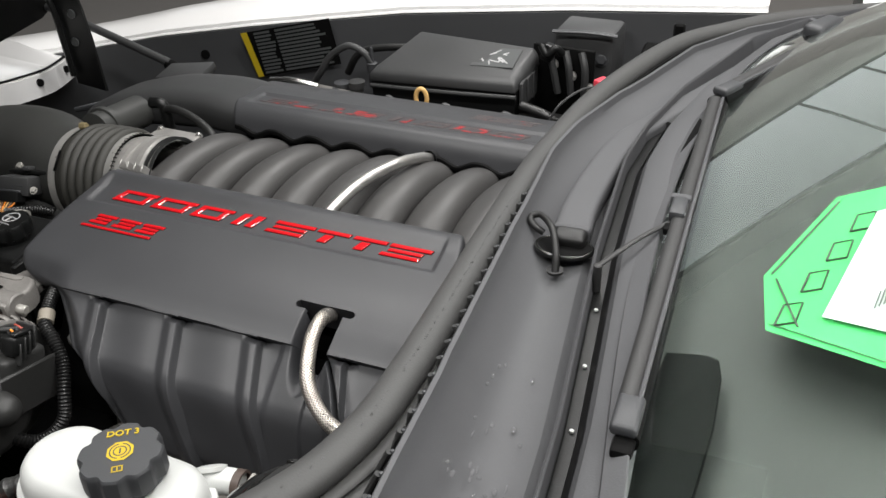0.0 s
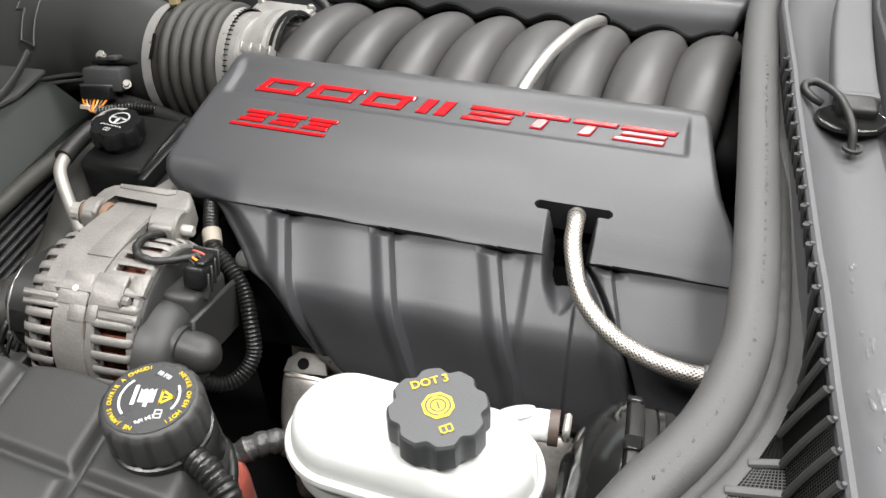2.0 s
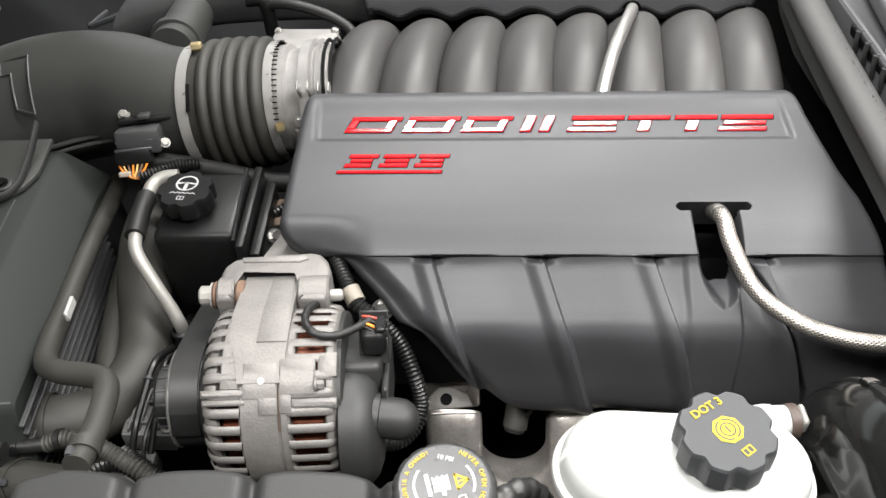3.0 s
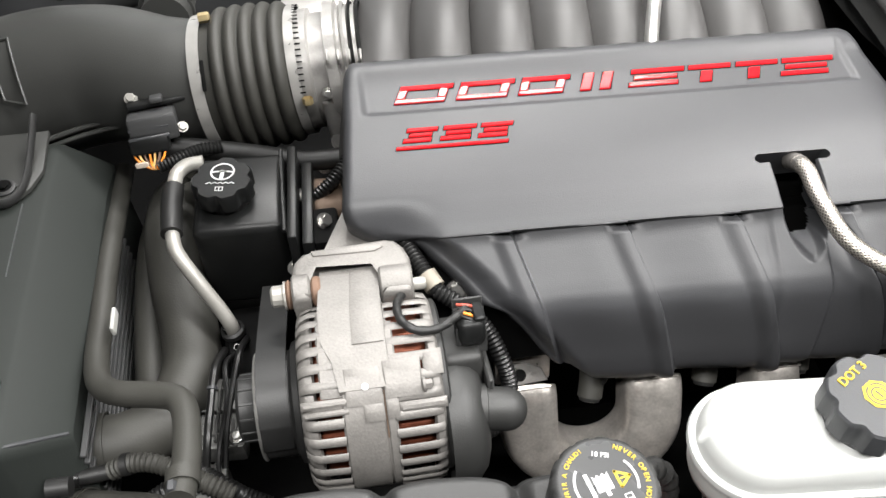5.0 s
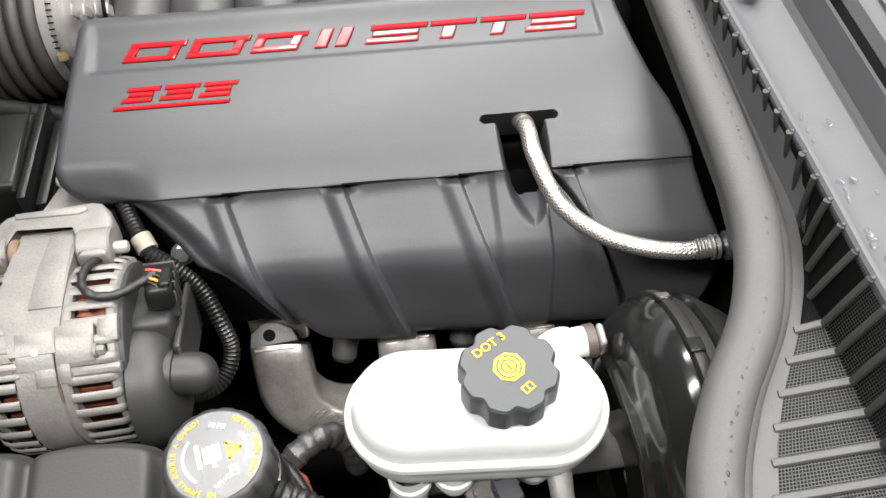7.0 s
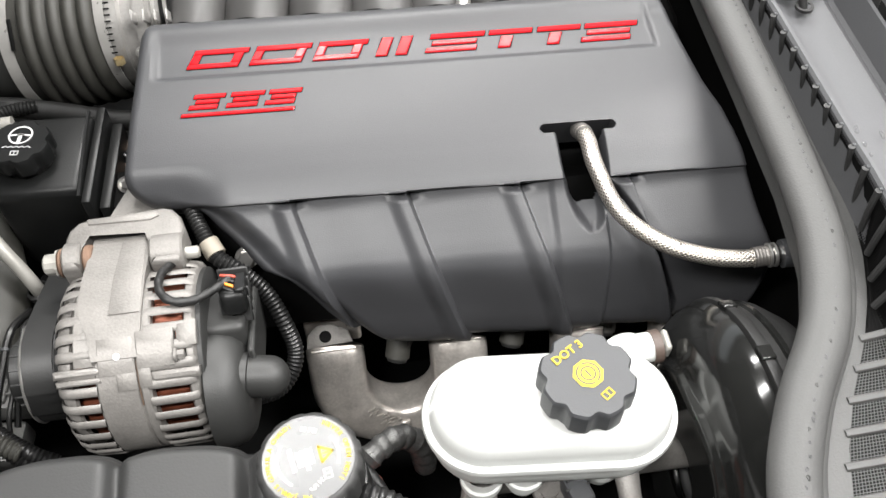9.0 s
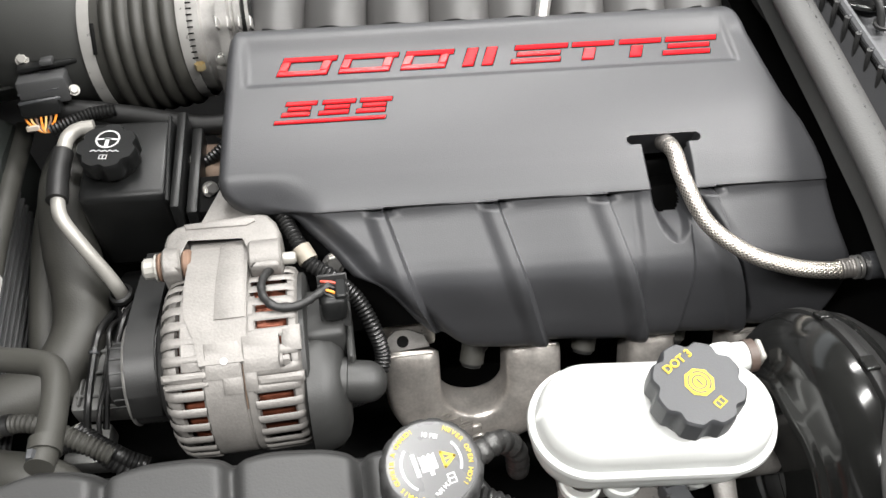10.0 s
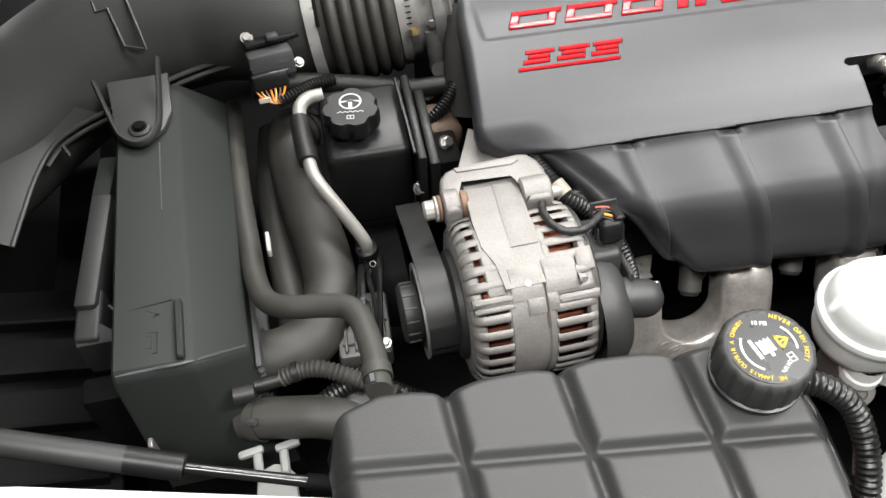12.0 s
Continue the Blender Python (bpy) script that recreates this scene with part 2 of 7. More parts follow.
def sweep(pts, radius, seg=14, n=10, flat=1.0, smooth_path=True, caps=True, uv=False, up=(0, 0, 1), bm=None, even=0.0):
    """A tube along a line. radius: a number, or a function of (share of the way, metres along). flat: height as a share of width."""
    path = curve_points(pts, n) if smooth_path else [Vector(q) for q in pts]
    if even:
        acc, out = 0.0, [path[0]]
        for a, b in zip(path, path[1:]):
            d = (b - a).length
            while acc + d >= even:
                k = (even - acc) / d
                a = a.lerp(b, k)
                out.append(a)
                d = (b - a).length
                acc = 0.0
            acc += d
        path = out + [path[-1]]
    own = bmesh.new()
    lengths = [0.0]
    for a, b in zip(path, path[1:]):
        lengths.append(lengths[-1] + (b - a).length)
    total = lengths[-1] or 1
    side = None
    rings = []
    for i, p in enumerate(path):
        tan = (path[min(i + 1, len(path) - 1)] - path[max(i - 1, 0)]).normalized()
        if side is None:
            side = tan.cross(Vector(up))
            if side.length < 0.1:
                side = tan.cross(Vector((1, 0, 0)))
        side = (side - tan * side.dot(tan)).normalized()
        top = side.cross(tan)
        r = radius(lengths[i] / total, lengths[i]) if callable(radius) else radius
        rw, rh = r if isinstance(r, tuple) else (r, r * flat)
        rings.append([own.verts.new(p + side * (rw * math.cos(a)) + top * (rh * math.sin(a))) for a in (2 * math.pi * k / seg for k in range(seg))])
    lay = own.loops.layers.uv.new("UVMap") if uv else None
    for i in range(len(rings) - 1):
        for k in range(seg):
            j = (k + 1) % seg
            f = own.faces.new((rings[i][k], rings[i][j], rings[i + 1][j], rings[i + 1][k]))
            if uv:
                for loop, (u, v) in zip(f.loops, ((k, i), (k + 1, i), (k + 1, i + 1), (k, i + 1))):
                    loop[lay].uv = (u / seg, lengths[v])
    if caps:
        own.faces.new(rings[0])
        own.faces.new(list(reversed(rings[-1])))
    return join(bm, own)


def corrugated(pitch, r0, r1):
    return lambda share, at: r0 + (r1 - r0) * (0.5 + 0.5 * math.cos(2 * math.pi * at / pitch)) ** 0.6


def lathe(profile, seg=32, m=None, bm=None, wave=None):
    """Turns (radius, height) pairs round z. wave: a factor on the radius by angle and height index."""
    own = bmesh.new()
    rings = []
    for i, (r, z) in enumerate(profile):
        if r < 1e-6:
            rings.append([own.verts.new((0, 0, z))])
        else:
            rings.append([own.verts.new((r * (wave(a, i) if wave else 1) * math.cos(a), r * (wave(a, i) if wave else 1) * math.sin(a), z)) for a in (2 * math.pi * k / seg for k in range(seg))])
    for a, b in zip(rings, rings[1:]):
        for k in range(seg):
            j = (k + 1) % seg
            if len(a) == 1 and len(b) > 1:
                own.faces.new((a[0], b[k], b[j]))
            elif len(b) == 1 and len(a) > 1:
                own.faces.new((a[k], a[j], b[0]))
            elif len(a) > 1:
                own.faces.new((a[k], a[j], b[j], b[k]))
    if m is not None:
        bmesh.ops.transform(own, matrix=m, verts=own.verts)
    return join(bm, own)


def along(p, d):
    """A pose at p whose z axis points along d."""
    return Matrix.Translation(p) @ Vector(d).to_track_quat("Z", "Y").to_matrix().to_4x4()


def prism(outline, depth, m=None, bevel=0.0, bm=None, seg=2):
    """A flat outline in x, y given depth down from z = 0."""
    own = bmesh.new()
    top = [own.verts.new((x, y, 0)) for x, y in outline]
    low = [own.verts.new((x, y, -depth)) for x, y in outline]
    own.faces.new(top)
    own.faces.new(list(reversed(low)))
    for k in range(len(top)):
        j = (k + 1) % len(top)
        own.faces.new((top[j], top[k], low[k], low[j]))
    if bevel:
        rim = [e for e in own.edges if all(v in top for v in e.verts)]
        bmesh.ops.bevel(own, geom=rim, offset=bevel, segments=seg, profile=0.5, affect="EDGES")
    if m is not None:
        bmesh.ops.transform(own, matrix=m, verts=own.verts)
    return join(bm, own)


def loft(rows, closed=False, bm=None, caps=False):
    """A sheet through rows of points; closed: each row is a ring."""
    own = bmesh.new()
    vs = [[own.verts.new(p) for p in row] for row in rows]
    for a, b in zip(vs, vs[1:]):
        m = len(a)
        for k in range(m if closed else m - 1):
            j = (k + 1) % m
            own.faces.new((a[k], a[j], b[j], b[k]))
    if caps and closed:
        own.faces.new(vs[0])
        own.faces.new(list(reversed(vs[-1])))
    return join(bm, own)


def solid(bm, t):
    """Gives a sheet thickness t against its normals."""
    bmesh.ops.recalc_face_normals(bm, faces=bm.faces)
    bmesh.ops.solidify(bm, geom=list(bm.faces), thickness=t)
    return bm


def stadium(lx, ly, n=10, r=None):
    r = min(lx, ly) / 2 if r is None else r
    out = []
    for cx, cy, a0 in ((lx / 2 - r, ly / 2 - r, 0), (-lx / 2 + r, ly / 2 - r, 90), (-lx / 2 + r, -ly / 2 + r, 180), (lx / 2 - r, -ly / 2 + r, 270)):
        for k in range(n + 1):
            a = radians(a0 + 90 * k / n)
            out.append((cx + r * math.cos(a), cy + r * math.sin(a)))
    return out


def bolt(parent, p, d, r=0.007, h=0.006, material=None, name="bolt", washer=True):
    m = along(p, d)
    prof = [(r, 0), (r, h * 0.85), (r * 0.85, h), (0, h)]
    bm = lathe(prof, 6, m)
    if washer:
        lathe([(r * 1.35, -0.001), (r * 1.35, 0.0012), (r * 0.8, 0.0012)], 16, m, bm)
    return part(name, bm, material or M_ZINC, parent, sharp=25)


def words(text, size, m, material, parent, depth=0.0004, name="lettering", label=""):
    cu = bpy.data.curves.new("text", "FONT")
    cu.offset = size * 0.018
    cu.body, cu.size, cu.align_x, cu.align_y, cu.extrude = text, size, "CENTER", "CENTER", depth
    cu.resolution_u = 3
    ob = bpy.data.objects.new("text", cu)
    scene.collection.objects.link(ob)
    me = bpy.data.meshes.new_from_object(ob.evaluated_get(bpy.context.evaluated_depsgraph_get()))
    bpy.data.objects.remove(ob)
    bpy.data.curves.remove(cu)
    bm = bmesh.new()
    bm.from_mesh(me)
    bpy.data.meshes.remove(me)
    bmesh.ops.transform(bm, matrix=m, verts=bm.verts)
    return part(name, bm, material, parent, label, smooth=False)


def interp(x, xs, ys):
    return float(np.interp(x, xs, ys))


# ---- engine ----
# profile of the near engine cover from its inner rim to its lower edge: y, z, front x, rear x
COVER = np.array([
    (-0.098, 0.775, -0.020, 0.476),
    (-0.106, 0.794, -0.028, 0.480),
    (-0.117, 0.8065, -0.033, 0.483),
    (-0.130, 0.8105, -0.036, 0.487),
    (-0.145, 0.8085, -0.038, 0.490),
    (-0.160, 0.8045, -0.040, 0.492),
    (-0.200, 0.7995, -0.043, 0.497),
    (-0.240, 0.7925, -0.047, 0.504),
    (-0.270, 0.7845, -0.050, 0.515),
    (-0.292, 0.7770, -0.053, 0.521),
    (-0.302, 0.7732, -0.051, 0.523),
    (-0.310, 0.7696, -0.0455, 0.525),
    (-0.317, 0.7660, -0.035, 0.526),
    (-0.3225, 0.7630, -0.018, 0.5265),
    (-0.327, 0.7600, 0.002, 0.527),
    (-0.334, 0.7530, 0.020, 0.529),
    (-0.345, 0.7455, 0.034, 0.531),
    (-0.360, 0.7357, 0.050, 0.534),
    (-0.374, 0.7266, 0.062, 0.538),
    (-0.384, 0.7190, 0.072, 0.541),
    (-0.392, 0.7080, 0.082, 0.545),
    (-0.3975, 0.6900, 0.094, 0.548),
    (-0.402, 0.6620, 0.114, 0.546),
    (-0.406, 0.6350, 0.131, 0.540),
    (-0.406, 0.6120, 0.142, 0.530),
    (-0.396, 0.5900, 0.150, 0.520),
])
SKEW = 0.048  # the cover stands a little askew to the x axis
JOINT = ([0, 0.003, 0.012, 0.03, 0.05, 0.08, 0.16], [0.386, 0.394, 0.403, 0.414, 0.424, 0.437, 0.464])
STEP = 14  # the row of the profile where the upper panel overhangs the ribs


def smoothstep(a, b, x):
    k = min(1, max(0, (x - a) / (b - a)))
    return k * k * (3 - 2 * k)


def cover_surface(slot):
    """The grid of points of a cover; slot: with the opening for the fuel hose."""
    fine = []
    for block in (COVER[:STEP + 1], COVER[STEP:]):
        yz = curve_points([(r[0], r[1], 0) for r in block], 8)
        xx = np.interp(np.arange(len(yz)) / 8, np.arange(len(block)), block[:, 2]), np.interp(np.arange(len(yz)) / 8, np.arange(len(block)), block[:, 3])
        fine += [(q.x, q.y, xx[0][k], xx[1][k]) for k, q in enumerate(yz)][1 if fine else 0:]
    fine = np.array(fine)
    step = STEP * 8
    arc = np.concatenate(([0], np.cumsum(np.hypot(np.diff(fine[:, 0]), np.diff(fine[:, 1])))))
    at_y = lambda y: float(np.interp(-y, -fine[:step, 0], arc[:step]))
    vs = sorted(set(np.round(np.concatenate((np.linspace(0, arc[-1], 120), np.linspace(at_y(-0.274), at_y(-0.287), 18), np.linspace(at_y(-0.287), arc[step + 34], 60), arc[step] + np.array([-0.0012, 0.0004, 0.0016, 0.003, 0.0045, 0.006, 0.008]))), 5)))
    ribs = (0.091, 0.201, 0.309, 0.416)
    near_rib = [np.linspace(r - 0.025, r + 0.010, 28) for r in ribs]
    plan = np.array(sorted(set(np.round(np.concatenate([np.linspace(-0.02, 0.52, 190), np.linspace(0.330, 0.462, 150)] + near_rib), 4))))
    plan = (plan + 0.02) / 0.54
    rows = []
    for v in vs:
        y, z, x0, x1 = (np.interp(v, arc, fine[:, k]) for k in range(4))
        y2, z2 = np.interp(v + 0.004, arc, fine[:, 0]), np.interp(v + 0.004, arc, fine[:, 1])
        y1, z1 = np.interp(v - 0.004, arc, fine[:, 0]), np.interp(v - 0.004, arc, fine[:, 1])
        n = Vector((0, z1 - z2, y2 - y1)).normalized()
        n = -n if n.z < -0.3 or (v > arc[-1] / 2 and n.y > 0) else n
        low = v - arc[step]
        row = []
        # the columns of the grid follow the slanting ribs
        line = [x0]
        for r in ribs:
            line.append(max(r + 0.26 * max(0.0, low), line[-1] + 0.003))
        line.append(max(x1, line[-1] + 0.003))
        for x in np.interp(plan, [0] + [(r + 0.02) / 0.54 for r in ribs] + [1], line):
            d = 0.0
            # the sunk field behind the emblem
            k = smoothstep(-0.031, -0.026, x) * (1 - smoothstep(0.470, 0.476, x))
            k *= smoothstep(0.128, 0.150, -y) * (1 - smoothstep(0.1915, 0.194, -y))
            d -= 0.0035 * k
            d -= 0.016 * smoothstep(-0.045, 0.0, low) * (1 - smoothstep(-0.015, 0.040, x)) * (1 if low <= 0 else 1 - smoothstep(0.0, 0.03, low))
            if low > 0:
                whole = smoothstep(0.336, 0.346, x) * (1 - smoothstep(0.388, 0.391, x)) if slot else 0
                d -= 0.0035 * smoothstep(0, 0.001, low) * (1 - whole) * smoothstep(0.012, 0.034, x)
                for r in ribs:
                    e = x - r - 0.26 * low
                    rise = smoothstep(-0.023, -0.006, e) * (1 - smoothstep(-0.001, 0.004, e))
                    dip = smoothstep(-0.001, 0.004, e) * (1 - smoothstep(0.006, 0.075, e))
                    d += (0.0060 * rise - 0.0066 * dip) * (1 - 0.35 * smoothstep(0.10, 0.17, low))
                    d -= 0.013 * max(0.0, 1 - abs(e + 0.002) / 0.019) * (1 - smoothstep(0.001, 0.010, low)) * smoothstep(0, 0.001, low)
                # the joint of the separate rear panel
                e = x - np.interp(low, JOINT[0], JOINT[1])
                d -= 0.017 * math.exp(-(e / 0.0019) ** 2)
                d -= 0.002 * smoothstep(0, 0.002, e) * (1 - smoothstep(0.002, 0.02, e))
            if low > -0.02:  # the front edge rolls under
                d -= 0.016 * (1 - smoothstep(0.0, 0.030, x - x0)) ** 1.6 * smoothstep(-0.02, 0.016, low)
            if slot:
                if -y > 0.2835:
                    share = (-y - 0.2835) / 0.087
                    w = 0.0235 * max(0.0, 1 - share ** 3) ** 0.5
                    e = x - 0.3745
                    if w > 0.001:
                        inside = smoothstep(-w - 0.001, -w + 0.014, e) * (1 - smoothstep(w - 0.008, w + 0.001, e))
                        d -= inside * (0.042 * (1 - smoothstep(0.40, 0.98, share)) + 0.004)
                elif -y > 0.2755:
                    w = 0.0365 - 0.004 * (1 - math.cos((-y - 0.2795) / 0.004 * 1.4))
                    d -= 0.045 * smoothstep(-w - 0.0006, -w, x - 0.3745) * (1 - smoothstep(w, w + 0.0006, x - 0.3745))
            row.append((Vector((x, y - SKEW * x, z)) + n * d, n))
        rows.append(row)
    return rows, vs, arc


SLOT = (0.330, 0.420)


def deck(p):
    """The height below which the cover is open, round the slot."""
    y = p.y + SKEW * p.x
    return float(np.interp(-y, -COVER[2:24, 0], COVER[2:24, 1])) - (0.004 if y > -0.286 else 0.036) if y > -0.382 else -1.0


def cover_mesh(slot):
    rows, vs, arc = cover_surface(slot)
    grid = []
    for v, row in zip(vs, rows):
        pts = [p for p, n in row]
        # rims that turn under at both ends
        a, na = row[0]
        b, nb = row[-1]
        pre = [a - na * q + Vector((-w, 0, 0)) for w, q in ((0.001, 0.045), (0.0075, 0.030), (0.0085, 0.012), (0.0065, 0.0055), (0.003, 0.0012))]
        post = [b - nb * q + Vector((w, 0, 0)) for w, q in ((0.003, 0.0012), (0.0055, 0.0055), (0.0065, 0.012), (0.006, 0.030), (0.002, 0.045))]
        grid.append(pre + pts + post)
    # scalloped inner rim over the runners
    lower = [p.copy() for p in grid[0]]
    for p in lower:
        p.z += 0.012 - 0.011 * (0.5 - 0.5 * math.cos(2 * math.pi * (p.x - 0.402) / 0.0688)) ** 1.2
        p.y += 0.003
    bm = loft([lower] + grid)
    if slot:  # the slot and the upper groove are open
        gone = [f for f in bm.faces if all(SLOT[0] < q.co.x < SLOT[1] and q.co.y < -0.27 and q.co.z < deck(q.co) for q in f.verts)]
        bmesh.ops.delete(bm, geom=gone, context="FACES")
    return bm


def emblem(parent, m, z_of, paint):
    """The red emblem as plain slanted bars, and the short one with its line below."""
    def bar(x0, x1, ya, yb, slant, name="emblem_bar"):
        pts = [(x0 + slant * ya, ya), (x1 + slant * ya, ya), (x1 + slant * yb, yb), (x0 + slant * yb, yb)]
        bm = bmesh.new()
        cx, cy = sum(p[0] for p in pts) / 4, sum(p[1] for p in pts) / 4
        cut = [(x - 0.0007 * (1 if x > cx else -1), y - 0.0007 * (1 if y > cy else -1)) for x, y in pts]
        rings = [[bm.verts.new((x, y - SKEW * x, z_of(y) + h)) for x, y in q] for q, h in ((pts, -0.001), (pts, 0.0009), (cut, 0.0017))]
        bm.faces.new(rings[2])
        for lo, hi in zip(rings, rings[1:]):
            for k in range(4):
                bm.faces.new((lo[k], lo[(k + 1) % 4], hi[(k + 1) % 4], hi[k]))
        bmesh.ops.transform(bm, matrix=m, verts=bm.verts)
        part(name, bm, paint, parent, "red raised bar", smooth=False)
        # Flat dark sheet, a little wider than the bar, paints a recess's shade.
        rim = [(x + 0.0010 * (1 if x > cx else -1), y + 0.0009 * (1 if y > cy else -1)) for x, y in pts]
        bm = bmesh.new()
        bm.faces.new([bm.verts.new(m @ Vector((x, y - SKEW * x, z_of(y) + 0.0003))) for x, y in rim])
        part("emblem_groove", bm, M_DARK, parent, "dark sheet painted as recess shade round a red bar", smooth=False)

    yb, yt, th = -0.1800, -0.1570, 0.0054
    s = 0.42
    off = -s * yb
    cells = [(0.002, 0.056), (0.064, 0.119), (0.127, 0.176), (0.184, 0.232), (0.240, 0.295), (0.300, 0.344), (0.350, 0.394), (0.399, 0.453)]
    for k, (a, b) in enumerate(cells):
        a, b = a + off, b + off
        if k == 3:
            for x0 in (0.006, 0.026):
                bar(a + x0, a + x0 + 0.011, yb, yt, s)
            continue
        bar(a, b, yt - th, yt, s)
        if k in (0, 1, 2):
            bar(a, b - 0.004, yb, yb + th, s)
            bar(a, a + 0.0085, yb + th, yt - th, s)
            bar(b - 0.0125, b - 0.004, yb + th, yt - th, s)
        elif k in (4, 7):
            bar(a, b - 0.004, yb, yb + th, s)
            bar(a + 0.004, b - 0.006, (yb + yt) / 2 - 0.0026, (yb + yt) / 2 + 0.0026, s)
        else:
            bar(a + 0.014, a + 0.026, yb, yt - th - 0.003, s)
    yb, yt, th = -0.2325, -0.2155, 0.0046
    off = -s * yb
    bar(0.000 + off, 0.108 + off, -0.2405, -0.2370, s, "emblem_line")
    for a, b in ((0.004, 0.034), (0.040, 0.072), (0.077, 0.108)):
        a, b = a + off, b + off
        bar(a, b - 0.003, yb, yb + th, s)
        bar(a, b, yt - th, yt, s)
        bar(a + 0.004, b - 0.004, (yb + yt) / 2 - 0.0021, (yb + yt) / 2 + 0.0021, s)


def cover_height(y):
    return float(np.interp(-y, -COVER[2:, 0], COVER[2:, 1])) - (0.0035 if y > -0.192 else 0)


def build_covers():
    near = thing("engine_cover", (0.24, -0.28, 0.60), "grained black plastic engine cover with red raised emblem and ribbed side", "engine cover", "engine covers")
    part("shell", cover_mesh(True), M_COVER, near, sharp=50)

    def gasket():
        line = [(x, -0.0925 - SKEW * x, 0.7835 - 0.011 * (0.5 - 0.5 * math.cos(2 * math.pi * (x - 0.402) / 0.0688)) ** 1.2) for x in np.linspace(-0.012, 0.472, 130)]
        return sweep(line, (0.004, 0.0048), 8, 1, smooth_path=False)
    part("rim_gasket", gasket(), M_DARK, near, "black scalloped rim seal")
    emblem(near, Matrix(), cover_height, M_RED)
    far = thing("engine_cover", (0.25, 0.25, 0.60), "grained black plastic engine cover with patchy red emblem, beyond the intake", "engine cover", "engine covers")
    turn = Matrix.Translation((0.493, -0.012, 0)) @ pose(0, 0, 0, 0, 0, 180)
    bm = cover_mesh(False)
    bmesh.ops.transform(bm, matrix=turn, verts=bm.verts)
    part("shell", bm, M_COVER, far, sharp=50)
    bm = gasket()
    bmesh.ops.transform(bm, matrix=turn, verts=bm.verts)
    part("rim_gasket", bm, M_DARK, far, "black scalloped rim seal")
    emblem(far, turn, lambda y: cover_height(y) - 0.0009, M_REDPATCHY)


def runner_line(x, lean):
    return [(x - 0.022 - lean, -0.165, 0.700), (x - 0.014 - lean, -0.135, 0.740), (x - 0.006, -0.085, 0.775), (x, -0.035, 0.790), (x + 0.008, 0.020, 0.792), (x + 0.014 + lean, 0.070, 0.782), (x + 0.02 + lean, 0.115, 0.752)]


def build_intake():
    man = thing("intake_manifold", (0.26, -0.02, 0.62), "black composite intake manifold with arched runners between the covers", "intake manifold")
    for x in (-0.004, 0.066, 0.138, 0.206, 0.272, 0.340, 0.412, 0.480):

        def rad(share, at):
            return (0.0415 + 0.001 * math.sin(math.pi * share), 0.0310)
        path = [(p[0], p[1], p[2] - 0.033) for p in runner_line(x, 0.004)]
        part("runner", sweep(path, rad, 32, 8, up=(-0.50, 0, 1)), M_INTAKE, man)
    # Plenum in near-black, the shade between runners put into its colour.
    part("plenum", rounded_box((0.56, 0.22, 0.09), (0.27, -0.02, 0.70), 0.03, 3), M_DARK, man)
    # fuel line over the runners
    line = thing("fuel_crossover_line", (0.32, -0.02, 0.78), "bright silver tube arching over the intake runners", "fuel line")
    part("tube", sweep([(0.282, -0.150, 0.770), (0.293, -0.105, 0.792), (0.312, -0.050, 0.806), (0.336, 0.010, 0.807), (0.352, 0.055, 0.797), (0.358, 0.078, 0.787), (0.361, 0.10, 0.772)], 0.0078, 16, 10), M_ZINC, line)
    part("grommet", lathe([(0.0125, -0.006), (0.0125, 0.006), (0.009, 0.008)], 20, along((0.359, 0.086, 0.782), (0.1, 1, -0.4))), M_RUBBER, line)
    # braided feed hose
    hose = thing("braided_fuel_hose", (0.45, -0.36, 0.76), "braided stainless steel fuel hose leaving the engine cover", "fuel hose")
    part("braid", sweep([(0.378, -0.303, 0.778), (0.379, -0.320, 0.782), (0.381, -0.347, 0.775), (0.396, -0.389, 0.757), (0.428, -0.422, 0.748), (0.464, -0.441, 0.746), (0.492, -0.450, 0.748), (0.508, -0.452, 0.750)], 0.0081, 20, 12, uv=True), M_BRAID, hose)
    part("upper_fitting", sweep([(0.3778, -0.292, 0.770), (0.3783, -0.302, 0.7765), (0.3788, -0.311, 0.7805)], corrugated(0.006, 0.0084, 0.0090), 16, 6), M_FITTING, hose)
    part("ferrule", sweep([(0.503, -0.4515, 0.7495), (0.516, -0.4522, 0.751)], corrugated(0.003, 0.0091, 0.0096), 18, 3, even=0.0008), M_FITTING, hose)
    for a in (0.517, 0.522):
        part("ring", lathe([(0.0095, -0.0014), (0.0112, -0.0010), (0.0112, 0.0010), (0.0095, 0.0014)], 22, along((a, -0.4523, 0.7513), (1, -0.05, 0.1))), M_ZINC, hose)
    part("collar", sweep([(0.516, -0.4525, 0.7515), (0.528, -0.453, 0.752)], 0.0088, 18, 3), M_STEEL, hose)
    part("coupling", sweep([(0.528, -0.453, 0.752), (0.548, -0.454, 0.754)], 0.0132, 18, 3), M_CAP, hose)
    part("ring", lathe([(0.0130, -0.0012), (0.0143, -0.0008), (0.0143, 0.0008), (0.0130, 0.0012)], 22, along((0.546, -0.4539, 0.7538), (1, -0.05, 0.1))), M_TUBE, hose)


